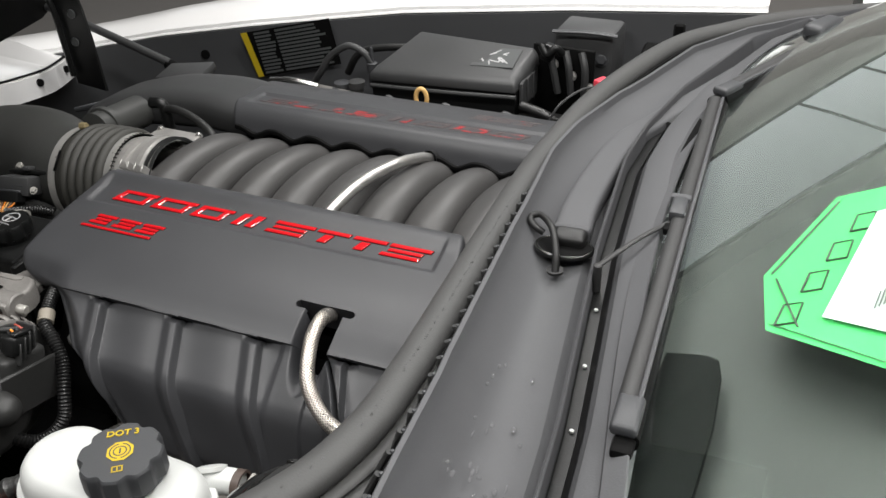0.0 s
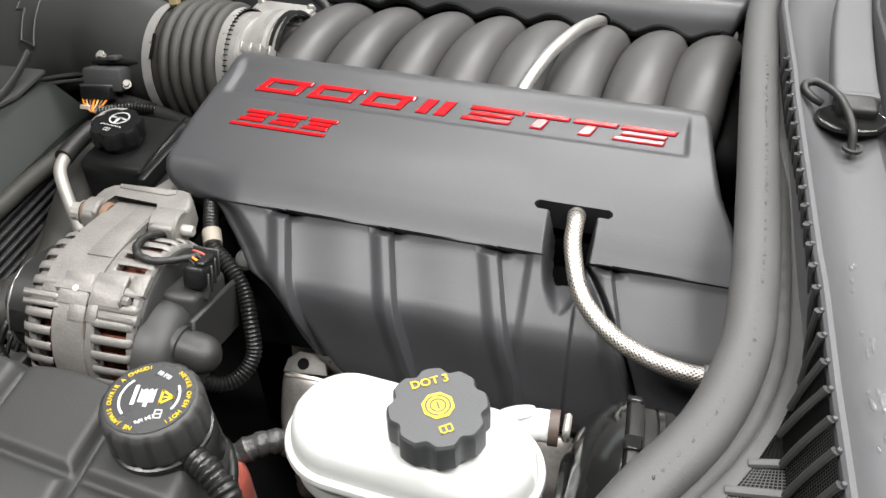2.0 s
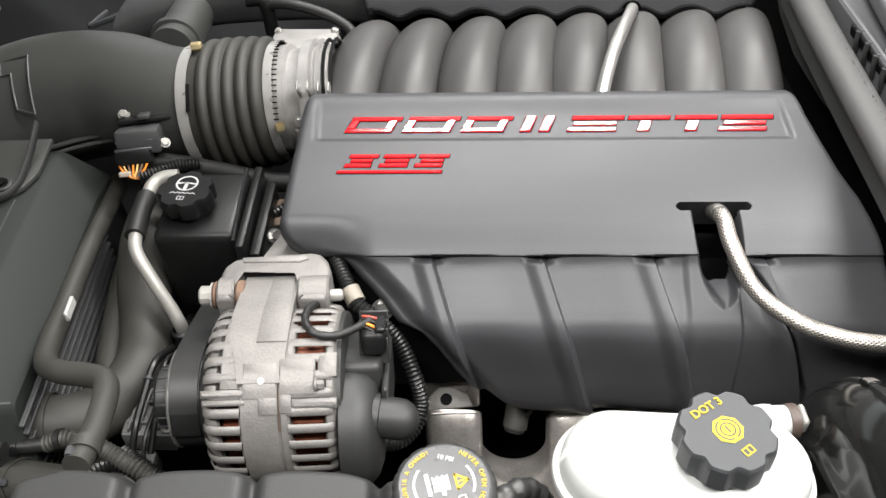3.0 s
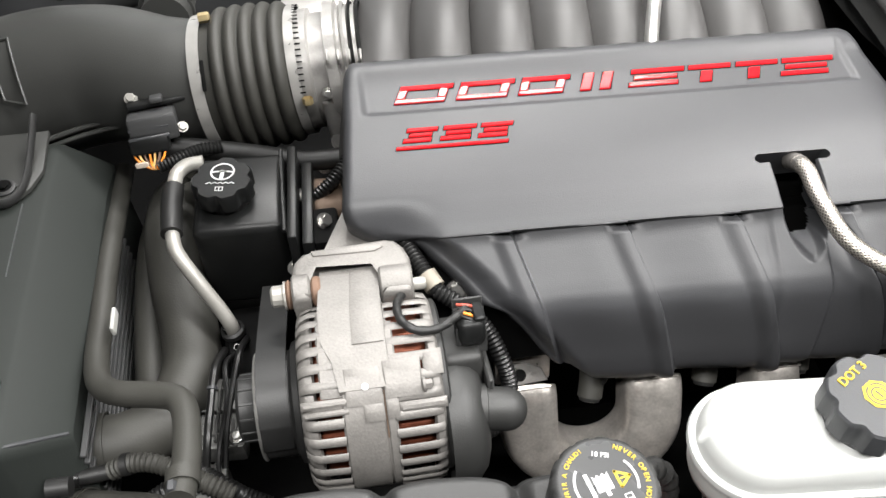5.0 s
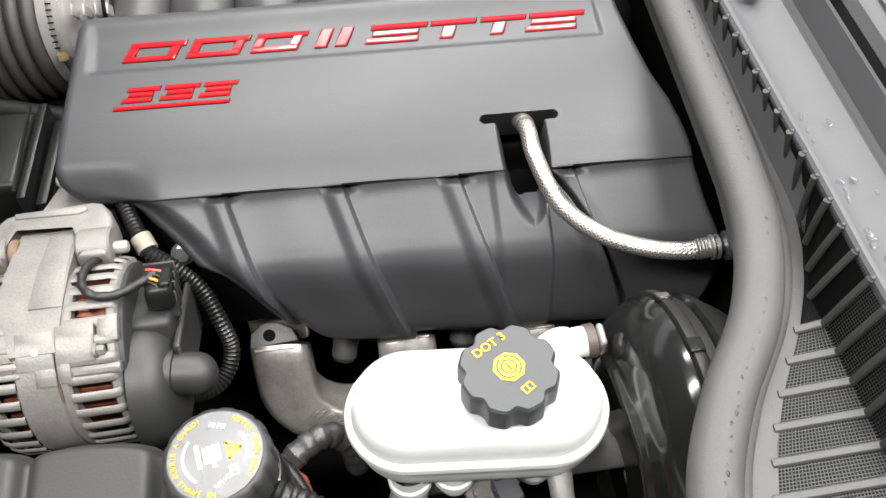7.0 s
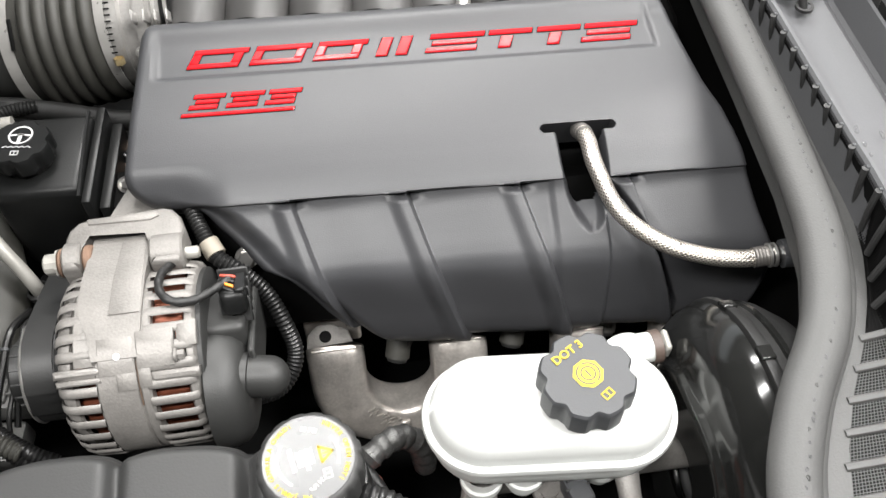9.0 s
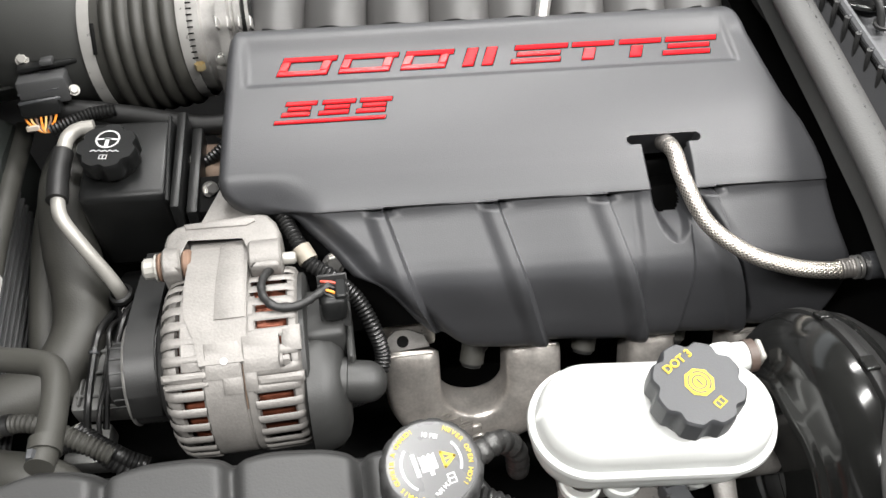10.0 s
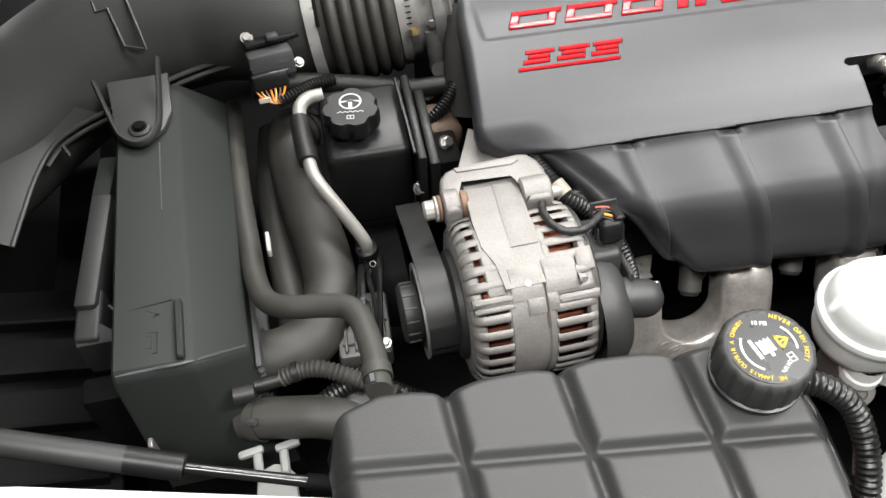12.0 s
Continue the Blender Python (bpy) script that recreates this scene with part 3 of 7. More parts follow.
def build_throttle():
    ax = Vector((1, -0.06, 0.10)).normalized()
    c0 = Vector((-0.144, -0.010, 0.722))
    boot = thing("intake_bellows", (-0.155, -0.015, 0.66), "ribbed black rubber intake bellows with two bright clamps", "intake bellows")
    prof = []
    length = 0.118
    for i in range(121):
        t = i / 120
        at = t * length - length / 2
        r = 0.0745 + 0.004 * math.sin(math.pi * t) - 0.003 * t
        if 0.20 < t < 0.90:
            r += 0.0075 * abs(math.sin(math.pi * (t - 0.20) / 0.70 * 5)) ** 0.55
        prof.append((r, at))
    part("bellows", lathe(prof, 48, along(c0, ax)), M_DUSTY, boot, sharp=60)
    for at, r, w in ((-0.052, 0.0780, 0.0066), (0.054, 0.0735, 0.0056)):
        p = c0 + ax * at
        clamp = part("clamp_band", lathe([(r, -w), (r + 0.0012, -w), (r + 0.0012, w), (r, w)], 48, along(p, ax)), M_BAND, boot, "bright steel hose clamp")
        side = Vector((0, -0.72, 0.69)).normalized()
        if at > 0:
            side = Vector((0, -0.96, 0.25)).normalized()
            bolt(clamp, p + side * (r + 0.006) + ax * 0.004, Vector((0, -0.3, -1)), 0.006, 0.008, M_BRASS, "clamp_screw", False)
            for k in range(22):
                a = radians(18 + k * 5.2)
                q = p + Vector((0, -math.cos(a), math.sin(a))) * (r + 0.0010)
                part("thread_notch", rounded_box((0.0062, 0.0017, 0.0008), q, 0, rot=(90 - math.degrees(a), 0, 0)), M_DARK, clamp, smooth=False)
        else:
            bolt(clamp, p + Vector((0, 0.1, 0.99)).normalized() * (r + 0.006), Vector((1, 0, 0.1)), 0.006, 0.012, M_BRASS, "clamp_screw", False)
            part("clamp_slot", rounded_box((0.0045, 0.002, 0.034), p + side * (r + 0.0012), 0.001, rot=(-45, 0, 0)), M_DARK, clamp)
    thr = thing("throttle_body", (-0.05, -0.02, 0.67), "cast aluminium throttle body behind the bellows", "throttle body")
    c1 = c0 + ax * 0.085
    part("housing", lathe([(0.062, -0.03), (0.069, -0.028), (0.069, -0.014), (0.063, -0.012), (0.063, 0.004), (0.073, 0.006), (0.073, 0.018), (0.066, 0.02), (0.066, 0.045)], 40, along(c1, ax)), M_THROTTLE, thr)
    part("motor_housing", rounded_box((0.088, 0.060, 0.050), c1 + Vector((-0.006, 0.064, 0.018)), 0.010, 3, (0, 0, -4)), M_THROTTLE, thr)
    for k in range(3):
        part("shaft_ring", lathe([(0.068, -0.0024), (0.0725, 0), (0.068, 0.0024)], 40, along(c1 + ax * (0.026 + 0.009 * k), ax)), M_PLASTIC if k else M_BAND, thr)
    part("lever_boss", sweep([c1 + Vector((-0.002, -0.062, 0.0)), c1 + Vector((0.0, -0.066, -0.03)), c1 + Vector((0.002, -0.062, -0.055))], 0.010, 14, 6), M_THROTTLE, thr)
    part("port", lathe([(0.0, 0.0), (0.007, 0.0), (0.007, 0.002), (0.011, 0.002), (0.011, -0.02)], 18, along(c1 + Vector((0.003, -0.076, -0.05)), (0, -1, 0.35))), M_THROTTLE, thr)
    for q in ((-0.004, -0.064, 0.012), (0.022, -0.062, 0.02)):
        bolt(thr, c1 + Vector(q), (0, -1, 0.4), 0.005, 0.006)
    part("motor_cover", rounded_box((0.084, 0.054, 0.006), c1 + Vector((-0.006, 0.064, 0.044)), 0.003, 2, (0, 0, -4)), M_THROTTLE, thr)
    for k in range(4):
        part("cooling_rib", rounded_box((0.003, 0.060, 0.012), c1 + Vector((0.000 + 0.012 * k, -0.048, 0.044 - 0.001 * k)), 0.001, 1, (-48, 0, 0)), M_THROTTLE, thr)
    for q in ((-0.044, 0.046, 0.047), (0.030, 0.042, 0.047), (-0.041, 0.086, 0.047), (0.032, 0.082, 0.047)):
        bolt(thr, c1 + Vector(q), (0, 0, 1), 0.004, 0.004)
    # vent hose near the throttle
    vent = thing("vent_hose", (-0.06, 0.10, 0.76), "black breather hose with moulded elbow by the throttle", "hose")
    part("hose", sweep([(-0.125, 0.115, 0.775), (-0.115, 0.112, 0.792), (-0.085, 0.105, 0.796), (-0.045, 0.095, 0.788), (-0.012, 0.08, 0.775), (0.0, 0.065, 0.76)], 0.0068, 12, 8), M_RUBBER, vent)
    part("elbow", sweep([(-0.145, 0.115, 0.80), (-0.122, 0.115, 0.796), (-0.118, 0.115, 0.75)], 0.0095, 12, 6), M_PLASTIC, vent)


def build_duct():
    duct = thing("air_intake_duct", (-0.38, -0.02, 0.60), "large moulded black plastic air intake duct with mounting bracket", "air duct")

    def rad(share, at):
        k = smoothstep(0.0, 0.45, share)
        return (0.072 + 0.030 * k, 0.072 + 0.016 * k)
    part("duct_shell", sweep([(-0.188, -0.010, 0.718), (-0.25, 0.005, 0.718), (-0.33, 0.040, 0.711), (-0.43, 0.052, 0.690), (-0.54, 0.018, 0.655), (-0.66, -0.055, 0.61), (-0.80, -0.13, 0.56)], rad, 48, 12), M_DUCT, duct)
    # doubled bead along the lower edge, and the wall that runs from it to the nose
    edge = [(-0.250, -0.062, 0.716), (-0.295, -0.047, 0.711), (-0.340, -0.045, 0.704), (-0.384, -0.052, 0.697), (-0.430, -0.064, 0.688), (-0.466, -0.073, 0.681), (-0.494, -0.080, 0.675), (-0.522, -0.092, 0.667), (-0.539, -0.110, 0.659), (-0.554, -0.138, 0.650), (-0.567, -0.173, 0.640), (-0.580, -0.210, 0.630)]
    part("seam_bead", sweep(edge, (0.0032, 0.0030), 8, 6), M_DUCT, duct)
    part("seam_bead", sweep([(x + 0.003, y - 0.0065, z - 0.005) for x, y, z in edge[:9]], (0.0030, 0.0026), 8, 6), M_DUCT, duct)
    part("side_wall", loft([[(x + a, y + b, z + c) for a, b, c in ((0, 0, 0), (-0.012, 0.003, 0.006), (-0.032, 0.008, 0.013), (-0.075, 0.020, 0.020), (-0.14, 0.035, 0.010), (-0.25, 0.05, -0.03))] for x, y, z in curve_points(edge[5:], 5)]), M_DUCT, duct)
    part("edge_tag", rounded_box((0.004, 0.020, 0.008), (-0.512, -0.106, 0.662), 0.001, 1, (0, 0, 25)), M_DUCT, duct)
    # bracket tab with an upturned rim and a bolt
    part("bracket_tab", prism([(-0.450, -0.058), (-0.438, -0.146), (-0.427, -0.163), (-0.414, -0.1715), (-0.400, -0.166), (-0.385, -0.149), (-0.376, -0.123), (-0.379, -0.058)], 0.005, Matrix.Translation((0, 0, 0.7145)), 0.0012), M_DUCT, duct)
    part("bracket_rim", sweep([(-0.455, -0.088, 0.742), (-0.446, -0.118, 0.727), (-0.436, -0.149, 0.7175), (-0.428, -0.162, 0.716), (-0.416, -0.1705, 0.7155), (-0.403, -0.1685, 0.716), (-0.394, -0.157, 0.717), (-0.389, -0.140, 0.720), (-0.386, -0.105, 0.730), (-0.382, -0.070, 0.748)], (0.0030, 0.0060), 10, 6), M_TANK, duct)
    part("bolt_seat", lathe([(0.0125, -0.003), (0.0125, 0.001), (0.0110, 0.0022), (0.0090, 0.0024), (0, 0.0024)], 28, Matrix.Translation((-0.412, -0.146, 0.7155))), M_TANK, duct)
    bolt(duct, (-0.412, -0.146, 0.7178), (0, -0.1, 1), 0.0062, 0.004, M_DARK, "bracket_bolt")
    mark = bmesh.new()
    flag = [(-0.452, 0.030), (-0.414, 0.030), (-0.396, -0.042), (-0.420, -0.034), (-0.432, 0.006), (-0.446, 0.006), (-0.452, 0.030)]

    def crown(x, y):
        """Top of the duct's shell over the plan."""
        mid = interp(x, [-0.54, -0.43, -0.33, -0.25], [0.018, 0.052, 0.040, 0.005])
        base = interp(x, [-0.54, -0.43, -0.33, -0.25], [0.655, 0.690, 0.711, 0.718])
        return base + 0.0885 * math.sqrt(max(0.0, 1 - ((y - mid) / 0.103) ** 2))
    for a, b in zip(flag, flag[1:]):
        line = [(a[0] + (b[0] - a[0]) * k / 8, a[1] + (b[1] - a[1]) * k / 8) for k in range(9)]
        sweep([(x, y, crown(x, y)) for x, y in line], 0.0016, 8, 1, smooth_path=False, bm=mark)
    part("moulded_mark", mark, M_DUCT, duct)
    # air flow sensor plugged into the duct
    s = thing("air_flow_sensor", (-0.268, -0.085, 0.71), "black air flow sensor with orange wires plugged in the duct", "sensor")
    part("sensor_body", rounded_box((0.052, 0.040, 0.030), (-0.259, -0.098, 0.728), 0.004, 2, (-22, 0, 8)), M_FARBOX, s)
    part("mount_plate", rounded_box((0.064, 0.022, 0.006), (-0.254, -0.076, 0.742), 0.0025, 2, (-18, 0, 10)), M_PLASTIC, s)
    part("sensor_plug", rounded_box((0.042, 0.022, 0.020), (-0.263, -0.120, 0.720), 0.004, 2, (-30, 0, 6)), M_PLASTIC, s)
    for k in range(3):
        part("plug_ridge", rounded_box((0.044, 0.003, 0.004), (-0.261, -0.106 - 0.009 * k, 0.742 - 0.0055 * k), 0.001, 1, (-26, 0, 7)), M_CAP, s)
    part("plug_latch", rounded_box((0.014, 0.018, 0.006), (-0.252, -0.082, 0.750), 0.002, 2, (-22, 0, 8)), M_FARBOX, s)
    part("locking_tab", rounded_box((0.014, 0.009, 0.006), (-0.273, -0.140, 0.708), 0.001, 1, (-30, 0, 4)), mat("pale_clip", (0.42, 0.36, 0.30), 0.5), s)
    for k in range(7):
        part("wire", sweep([(-0.282 + 0.0058 * k, -0.128, 0.716), (-0.277 + 0.0045 * k, -0.137, 0.712), (-0.264 + 0.001 * k, -0.145, 0.706), (-0.25, -0.142, 0.702)], 0.0013, 6, 5), (M_ORANGE, M_DIP, M_RUST)[k % 3], s, "orange wire" if k % 3 == 0 else "")
    part("wire_loom", sweep([(-0.257, -0.142, 0.704), (-0.235, -0.133, 0.705), (-0.215, -0.122, 0.704), (-0.19, -0.115, 0.70)], corrugated(0.004, 0.0062, 0.0075), 12, 10, even=0.001), M_LOOM, s)
    part("mount_post", lathe([(0.0055, 0), (0.005, 0.020), (0.003, 0.022), (0, 0.022)], 14, along((-0.279, -0.062, 0.738), (0, 0.5, 1))), M_CAP, s)
    bolt(s, (-0.281, -0.070, 0.744), (0, -0.5, 1), 0.0055, 0.004, M_TUBE)
    bolt(s, (-0.227, -0.108, 0.728), (0.3, -0.6, 0.8), 0.0045, 0.005, M_TUBE)
    for piece in s.children:
        piece.location += Vector((0.002, 0.010, 0.004))
    # second duct on the far side
    box = thing("air_box_duct", (-0.2, 0.26, 0.66), "long flattened black plastic duct in front of the far cover", "air duct")
    rings = []
    for q, p in enumerate(curve_points([(0.03, 0.20, 0.766), (-0.05, 0.225, 0.764), (-0.13, 0.25, 0.752), (-0.22, 0.27, 0.736), (-0.31, 0.27, 0.716), (-0.36, 0.265, 0.70)], 8)):
        w, hh = 0.070, 0.027 + 0.005 * math.sin(math.pi * q / 40)
        ring = []
        for a in (2 * math.pi * k / 40 for k in range(40)):
            ca, sa = math.cos(a), math.sin(a)
            cy = math.copysign(abs(ca) ** 0.42, ca) * w * (1 - 0.16 * (sa > 0) * abs(sa))
            ring.append((p.x + 0.10 * cy, p.y + cy, p.z + math.copysign(abs(sa) ** 0.42, sa) * hh))
        rings.append(ring)
    part("duct_shell", loft(rings, True, caps=True), M_FARBOX, box, sharp=60)
    part("duct_neck", sweep([(-0.250, 0.085, 0.748), (-0.248, 0.13, 0.742), (-0.246, 0.2, 0.735)], 0.030, 24, 6), M_DUCT, box)
    part("neck_band", lathe([(0.030, -0.006), (0.034, -0.005), (0.034, 0.005), (0.030, 0.006)], 28, along((-0.250, 0.112, 0.745), (0, 1, -0.05))), M_DUCT, box)
    fb = thing("folded_bracket", (-0.37, 0.235, 0.69), "black folded sheet bracket with worn pale edges", "bracket")
    part("web", solid(loft([[(-0.405, 0.212, 0.712), (-0.330, 0.232, 0.728)], [(-0.398, 0.272, 0.700), (-0.318, 0.285, 0.715)]]), 0.003), M_PLASTIC, fb, smooth=False)
    for a, b in (((-0.405, 0.212, 0.714), (-0.330, 0.232, 0.730)), ((-0.405, 0.212, 0.714), (-0.398, 0.272, 0.703))):
        part("lip", sweep([a, b], (0.0035, 0.0045), 8, 2), M_CAP, fb)
    solo("coil_module", rounded_box((0.10, 0.07, 0.018), (-0.26, 0.372, 0.742), 0.005, 2, (4, -6, 4)), M_FARBOX, "black plastic sensor module on the liner", "module")


def arc_plate(c, x0, x1, a0, a1, r0, r1, edge=0.0015):
    """A plate bent round the x axis through c, from angle a0 to a1 (degrees from the top towards y)."""
    rows = []
    n = max(3, int(abs(a1 - a0) / 4))
    for k in range(n + 1):
        a = radians(a0 + (a1 - a0) * k / n)
        rim = edge if k in (0, n) else 0.0
        ring = [(x0, r0), (x0, r1 - edge), (x0 + edge, r1 - rim), (x1 - edge, r1 - rim), (x1, r1 - edge), (x1, r0)]
        rows.append([(c.x + x, c.y + r * math.sin(a), c.z + r * math.cos(a)) for x, r in ring])
    return loft(rows, True, caps=True)


def alternator_fin(c, angle, outline, w):
    """A cooling rib of the housing: an outline of x and radius, w thick, turned round the x axis."""
    bm = bmesh.new()
    m = Matrix.Translation(c) @ Matrix.Rotation(radians(angle), 4, "X")
    n = len(outline)
    sides = [[bm.verts.new(m @ Vector((x, k * w / 2, r))) for x, r, inner in outline] for k in (-1, 1)]
    crest = [[bm.verts.new(m @ Vector((x, k * w * 0.28, r + (0.0 if inner else 0.0018)))) for x, r, inner in outline] for k in (-1, 1)]
    strips = [sides[0], crest[0], crest[1], sides[1]]
    for p, q in zip(strips, strips[1:]):
        for k in range(n - 1):
            bm.faces.new((p[k], p[k + 1], q[k + 1], q[k]))
    return bm


def build_alternator():
    c = Vector((-0.054, -0.432, 0.6795))
    R = 0.0835
    alt = thing("alternator", (-0.06, -0.45, 0.585), "weathered cast aluminium alternator with copper windings showing", "alternator")
    X = Vector((1, 0, 0))
    part("winding", lathe([(0.0, -0.050), (0.060, -0.050), (0.067, -0.042), (0.069, -0.030), (0.069, 0.020), (0.069, 0.046), (0.064, 0.052), (0.0, 0.052)], 180, along(c, X), wave=lambda a, i: 1 + 0.016 * math.sin(52 * a + 0.9 * i)), M_COPPER, alt, "copper windings", sharp=70)
    part("centre_band", lathe([(0.070, -0.025), (R - 0.002, -0.025), (R, -0.023), (R, 0.0085), (R - 0.0015, 0.0097), (R - 0.0015, 0.0110), (R, 0.0122), (R, 0.0175), (R - 0.002, 0.0195), (0.070, 0.0195)], 72, along(c, X)), M_CAST, alt)
    part("front_ring", lathe([(0.040, -0.060), (0.066, -0.0595), (0.071, -0.057), (0.0735, -0.053), (0.0735, -0.047), (0.070, -0.045)], 64, along(c, X)), M_CAST, alt)
    part("rear_ring", lathe([(0.072, 0.050), (R - 0.006, 0.050), (R - 0.003, 0.052), (R - 0.003, 0.0575), (R - 0.006, 0.060), (0.060, 0.060)], 64, along(c, X)), M_CAST, alt)
    front = [(-0.058, 0.060, True), (-0.0595, R - 0.020, False), (-0.0585, R - 0.011, False), (-0.054, R - 0.0045, False), (-0.047, R - 0.0015, False), (-0.026, R - 0.0005, False), (-0.024, R - 0.001, False)]
    rear = [(0.018, R - 0.001, False), (0.022, R - 0.0005, False), (0.051, R - 0.0010, False), (0.057, R - 0.0028, False), (0.060, R - 0.008, False), (0.0605, R - 0.020, False)]
    for k in range(33):
        for outline in (front, rear):
            part("fin", alternator_fin(c, k * 360 / 33 + 4.0, outline, 0.0086), M_CAST, alt, sharp=60)
    # lug that runs flush into the band, with a raised strap on its rear half
    lug = loft([[(x, y, z) for x, y, z in row] for row in (
        ((-0.088, -0.346, 0.7530), (-0.036, -0.346, 0.7530), (-0.036, -0.346, 0.722), (-0.088, -0.346, 0.722)),
        ((-0.090, -0.372, 0.7585), (-0.036, -0.372, 0.7585), (-0.036, -0.372, 0.705), (-0.090, -0.372, 0.705)),
        ((-0.092, -0.400, 0.7625), (-0.037, -0.400, 0.7625), (-0.036, -0.400, 0.70), (-0.092, -0.400, 0.70)),
        ((-0.091, -0.432, 0.7650), (-0.037, -0.432, 0.7650), (-0.036, -0.432, 0.70), (-0.092, -0.432, 0.70)),
        ((-0.083, -0.452, 0.7630), (-0.038, -0.452, 0.7630), (-0.037, -0.452, 0.70), (-0.084, -0.452, 0.70)),
        ((-0.079, -0.476, 0.7550), (-0.039, -0.476, 0.7550), (-0.039, -0.476, 0.70), (-0.081, -0.476, 0.70)))], True, caps=True)
    bmesh.ops.bevel(lug, geom=[e for e in lug.edges if e.calc_face_angle(0) > 0.5], offset=0.004, segments=3, profile=0.5, affect="EDGES")
    part("lug", lug, M_CAST, alt)
    strap = loft([[(x0, y, z - 0.004), (x0, y, z + 0.0004), (x0 + 0.0012, y, z + 0.0008), (x1 - 0.0012, y, z + 0.0008), (x1, y, z + 0.0004), (x1, y, z - 0.004)] for y, z, x0, x1 in ((-0.350, 0.7540, -0.061, -0.040), (-0.372, 0.7587, -0.062, -0.0395), (-0.400, 0.7627, -0.064, -0.039), (-0.438, 0.7648, -0.065, -0.0385))], True, caps=True)
    part("lug_strap", strap, M_CAST, alt)
    part("pad", arc_plate(c, -0.021, 0.0098, -17, -39, 0.078, R + 0.0032), M_CAST, alt)
    part("pad_tongue", arc_plate(c, -0.007, 0.0098, -37, -49, 0.078, R + 0.0026), M_CAST, alt)
    part("pad", arc_plate(c, 0.0115, 0.0430, -16, -37, 0.078, R + 0.0040), M_CAST, alt)
    part("pad_tongue", arc_plate(c, 0.0115, 0.0220, -36, -48, 0.078, R + 0.0030), M_CAST, alt)
    part("shoulder", arc_plate(c, -0.041, -0.018, 30, -33, 0.074, R + 0.0004), M_CAST, alt)
    part("shoulder", arc_plate(c, 0.016, 0.0235, 12, -17, 0.074, R + 0.0004), M_CAST, alt)
    part("split_seam", arc_plate(c, 0.0100, 0.0113, -14, -60, 0.078, R - 0.0002, 0.0002), M_BROWN, alt, "dark casting seam")
    part("ledge", arc_plate(c, -0.0575, -0.019, -33.5, -38, 0.074, R + 0.0036, 0.0025), M_CAST, alt)
    part("ledge", arc_plate(c, -0.0565, -0.019, -39.5, -43, 0.074, R + 0.0018, 0.0020), M_CAST, alt)
    part("ledge", arc_plate(c, 0.022, 0.0615, -40, -46, 0.074, R + 0.0026, 0.0025), M_CAST, alt)
    part("ledge", arc_plate(c, 0.045, 0.0615, -12, -27, 0.074, R + 0.0024, 0.0025), M_CAST, alt)
    a = radians(-29)
    part("paint_dot", lathe([(0.0, 0.0008), (0.0030, 0.0008), (0.0030, -0.001)], 16, along(c + Vector((-0.004, (R + 0.0034) * math.sin(a), (R + 0.0034) * math.cos(a))), (0, math.sin(a), math.cos(a)))), M_PRINT, alt, "white paint dot")
    a = radians(-32)
    bolt(alt, c + Vector((0.0440, (R + 0.001) * math.sin(a), (R + 0.001) * math.cos(a))), (1, 0, 0), 0.0045, 0.007, M_CAST)
    # hanger bracket and its bolt
    shape = [(-0.112, -0.380), (-0.0965, -0.380), (-0.0955, -0.346), (-0.0925, -0.3405), (-0.0375, -0.3445), (-0.0345, -0.350), (-0.0335, -0.384), (-0.009, -0.384), (-0.0055, -0.378), (-0.005, -0.346), (-0.009, -0.333), (-0.017, -0.323), (-0.026, -0.3205), (-0.088, -0.3235), (-0.102, -0.3275), (-0.1095, -0.336), (-0.112, -0.346)]
    arch = prism(shape, 0.028, Matrix.Translation((0, 0, 0.7605)), 0.005, seg=3)
    part("hanger_bracket", arch, M_CAST, alt)
    part("bracket_rib", prism([(-0.094, -0.327), (-0.030, -0.3255), (-0.028, -0.3315), (-0.036, -0.3355), (-0.092, -0.3335)], 0.004, Matrix.Translation((0, 0, 0.7622)), 0.0015), M_CAST, alt)
    for p, h, r, m in (((-0.1135, -0.363, 0.747), 0.005, 0.0135, M_RUST), ((-0.0965, -0.363, 0.747), 0.0165, 0.0175, M_CAST), ((-0.0875, -0.363, 0.747), 0.0085, 0.0140, M_RUST), ((-0.0055, -0.366, 0.747), 0.030, 0.0185, M_CAST)):
        part("boss", lathe([(0, 0), (r - 0.002, 0), (r, 0.002), (r, h - 0.002), (r - 0.002, h), (0, h)], 26, along(p, (-1, 0, 0))), m, alt)
    part("hanger_bolt", lathe([(0.0130, 0), (0.0130, 0.002), (0.0098, 0.003), (0.0098, 0.012), (0.0075, 0.014), (0, 0.014)], 12, along((-0.1185, -0.363, 0.747), (-1, 0, 0))), M_TUBE, alt, sharp=25)
    part("bolt_end", lathe([(0.0060, 0), (0.0060, 0.010), (0.0045, 0.012), (0, 0.012)], 14, along((-0.0055, -0.368, 0.747), (1, 0, 0))), M_TUBE, alt)
    # pulley: a small stepped nose, a rim and the belt drum
    pul = part("pulley", lathe([(0.0, -0.058), (0.027, -0.058), (0.030, -0.055), (0.030, -0.041), (0.0285, -0.039), (0.042, -0.038)] + [(0.0475 - (0.0007 if k % 2 else 0), -0.036 + 0.0024 * k) for k in range(12)] + [(0.048, -0.008), (0.054, -0.006), (0.056, -0.001)], 56, along(c - X * 0.060, X)), M_RUBBER, alt, "black grooved pulley")
    part("rim", lathe([(0.042, -0.0395), (0.048, -0.0395), (0.0488, -0.038), (0.0472, -0.0365)], 48, along(c - X * 0.060, X)), M_ZINC, pul, "bright pulley rim")
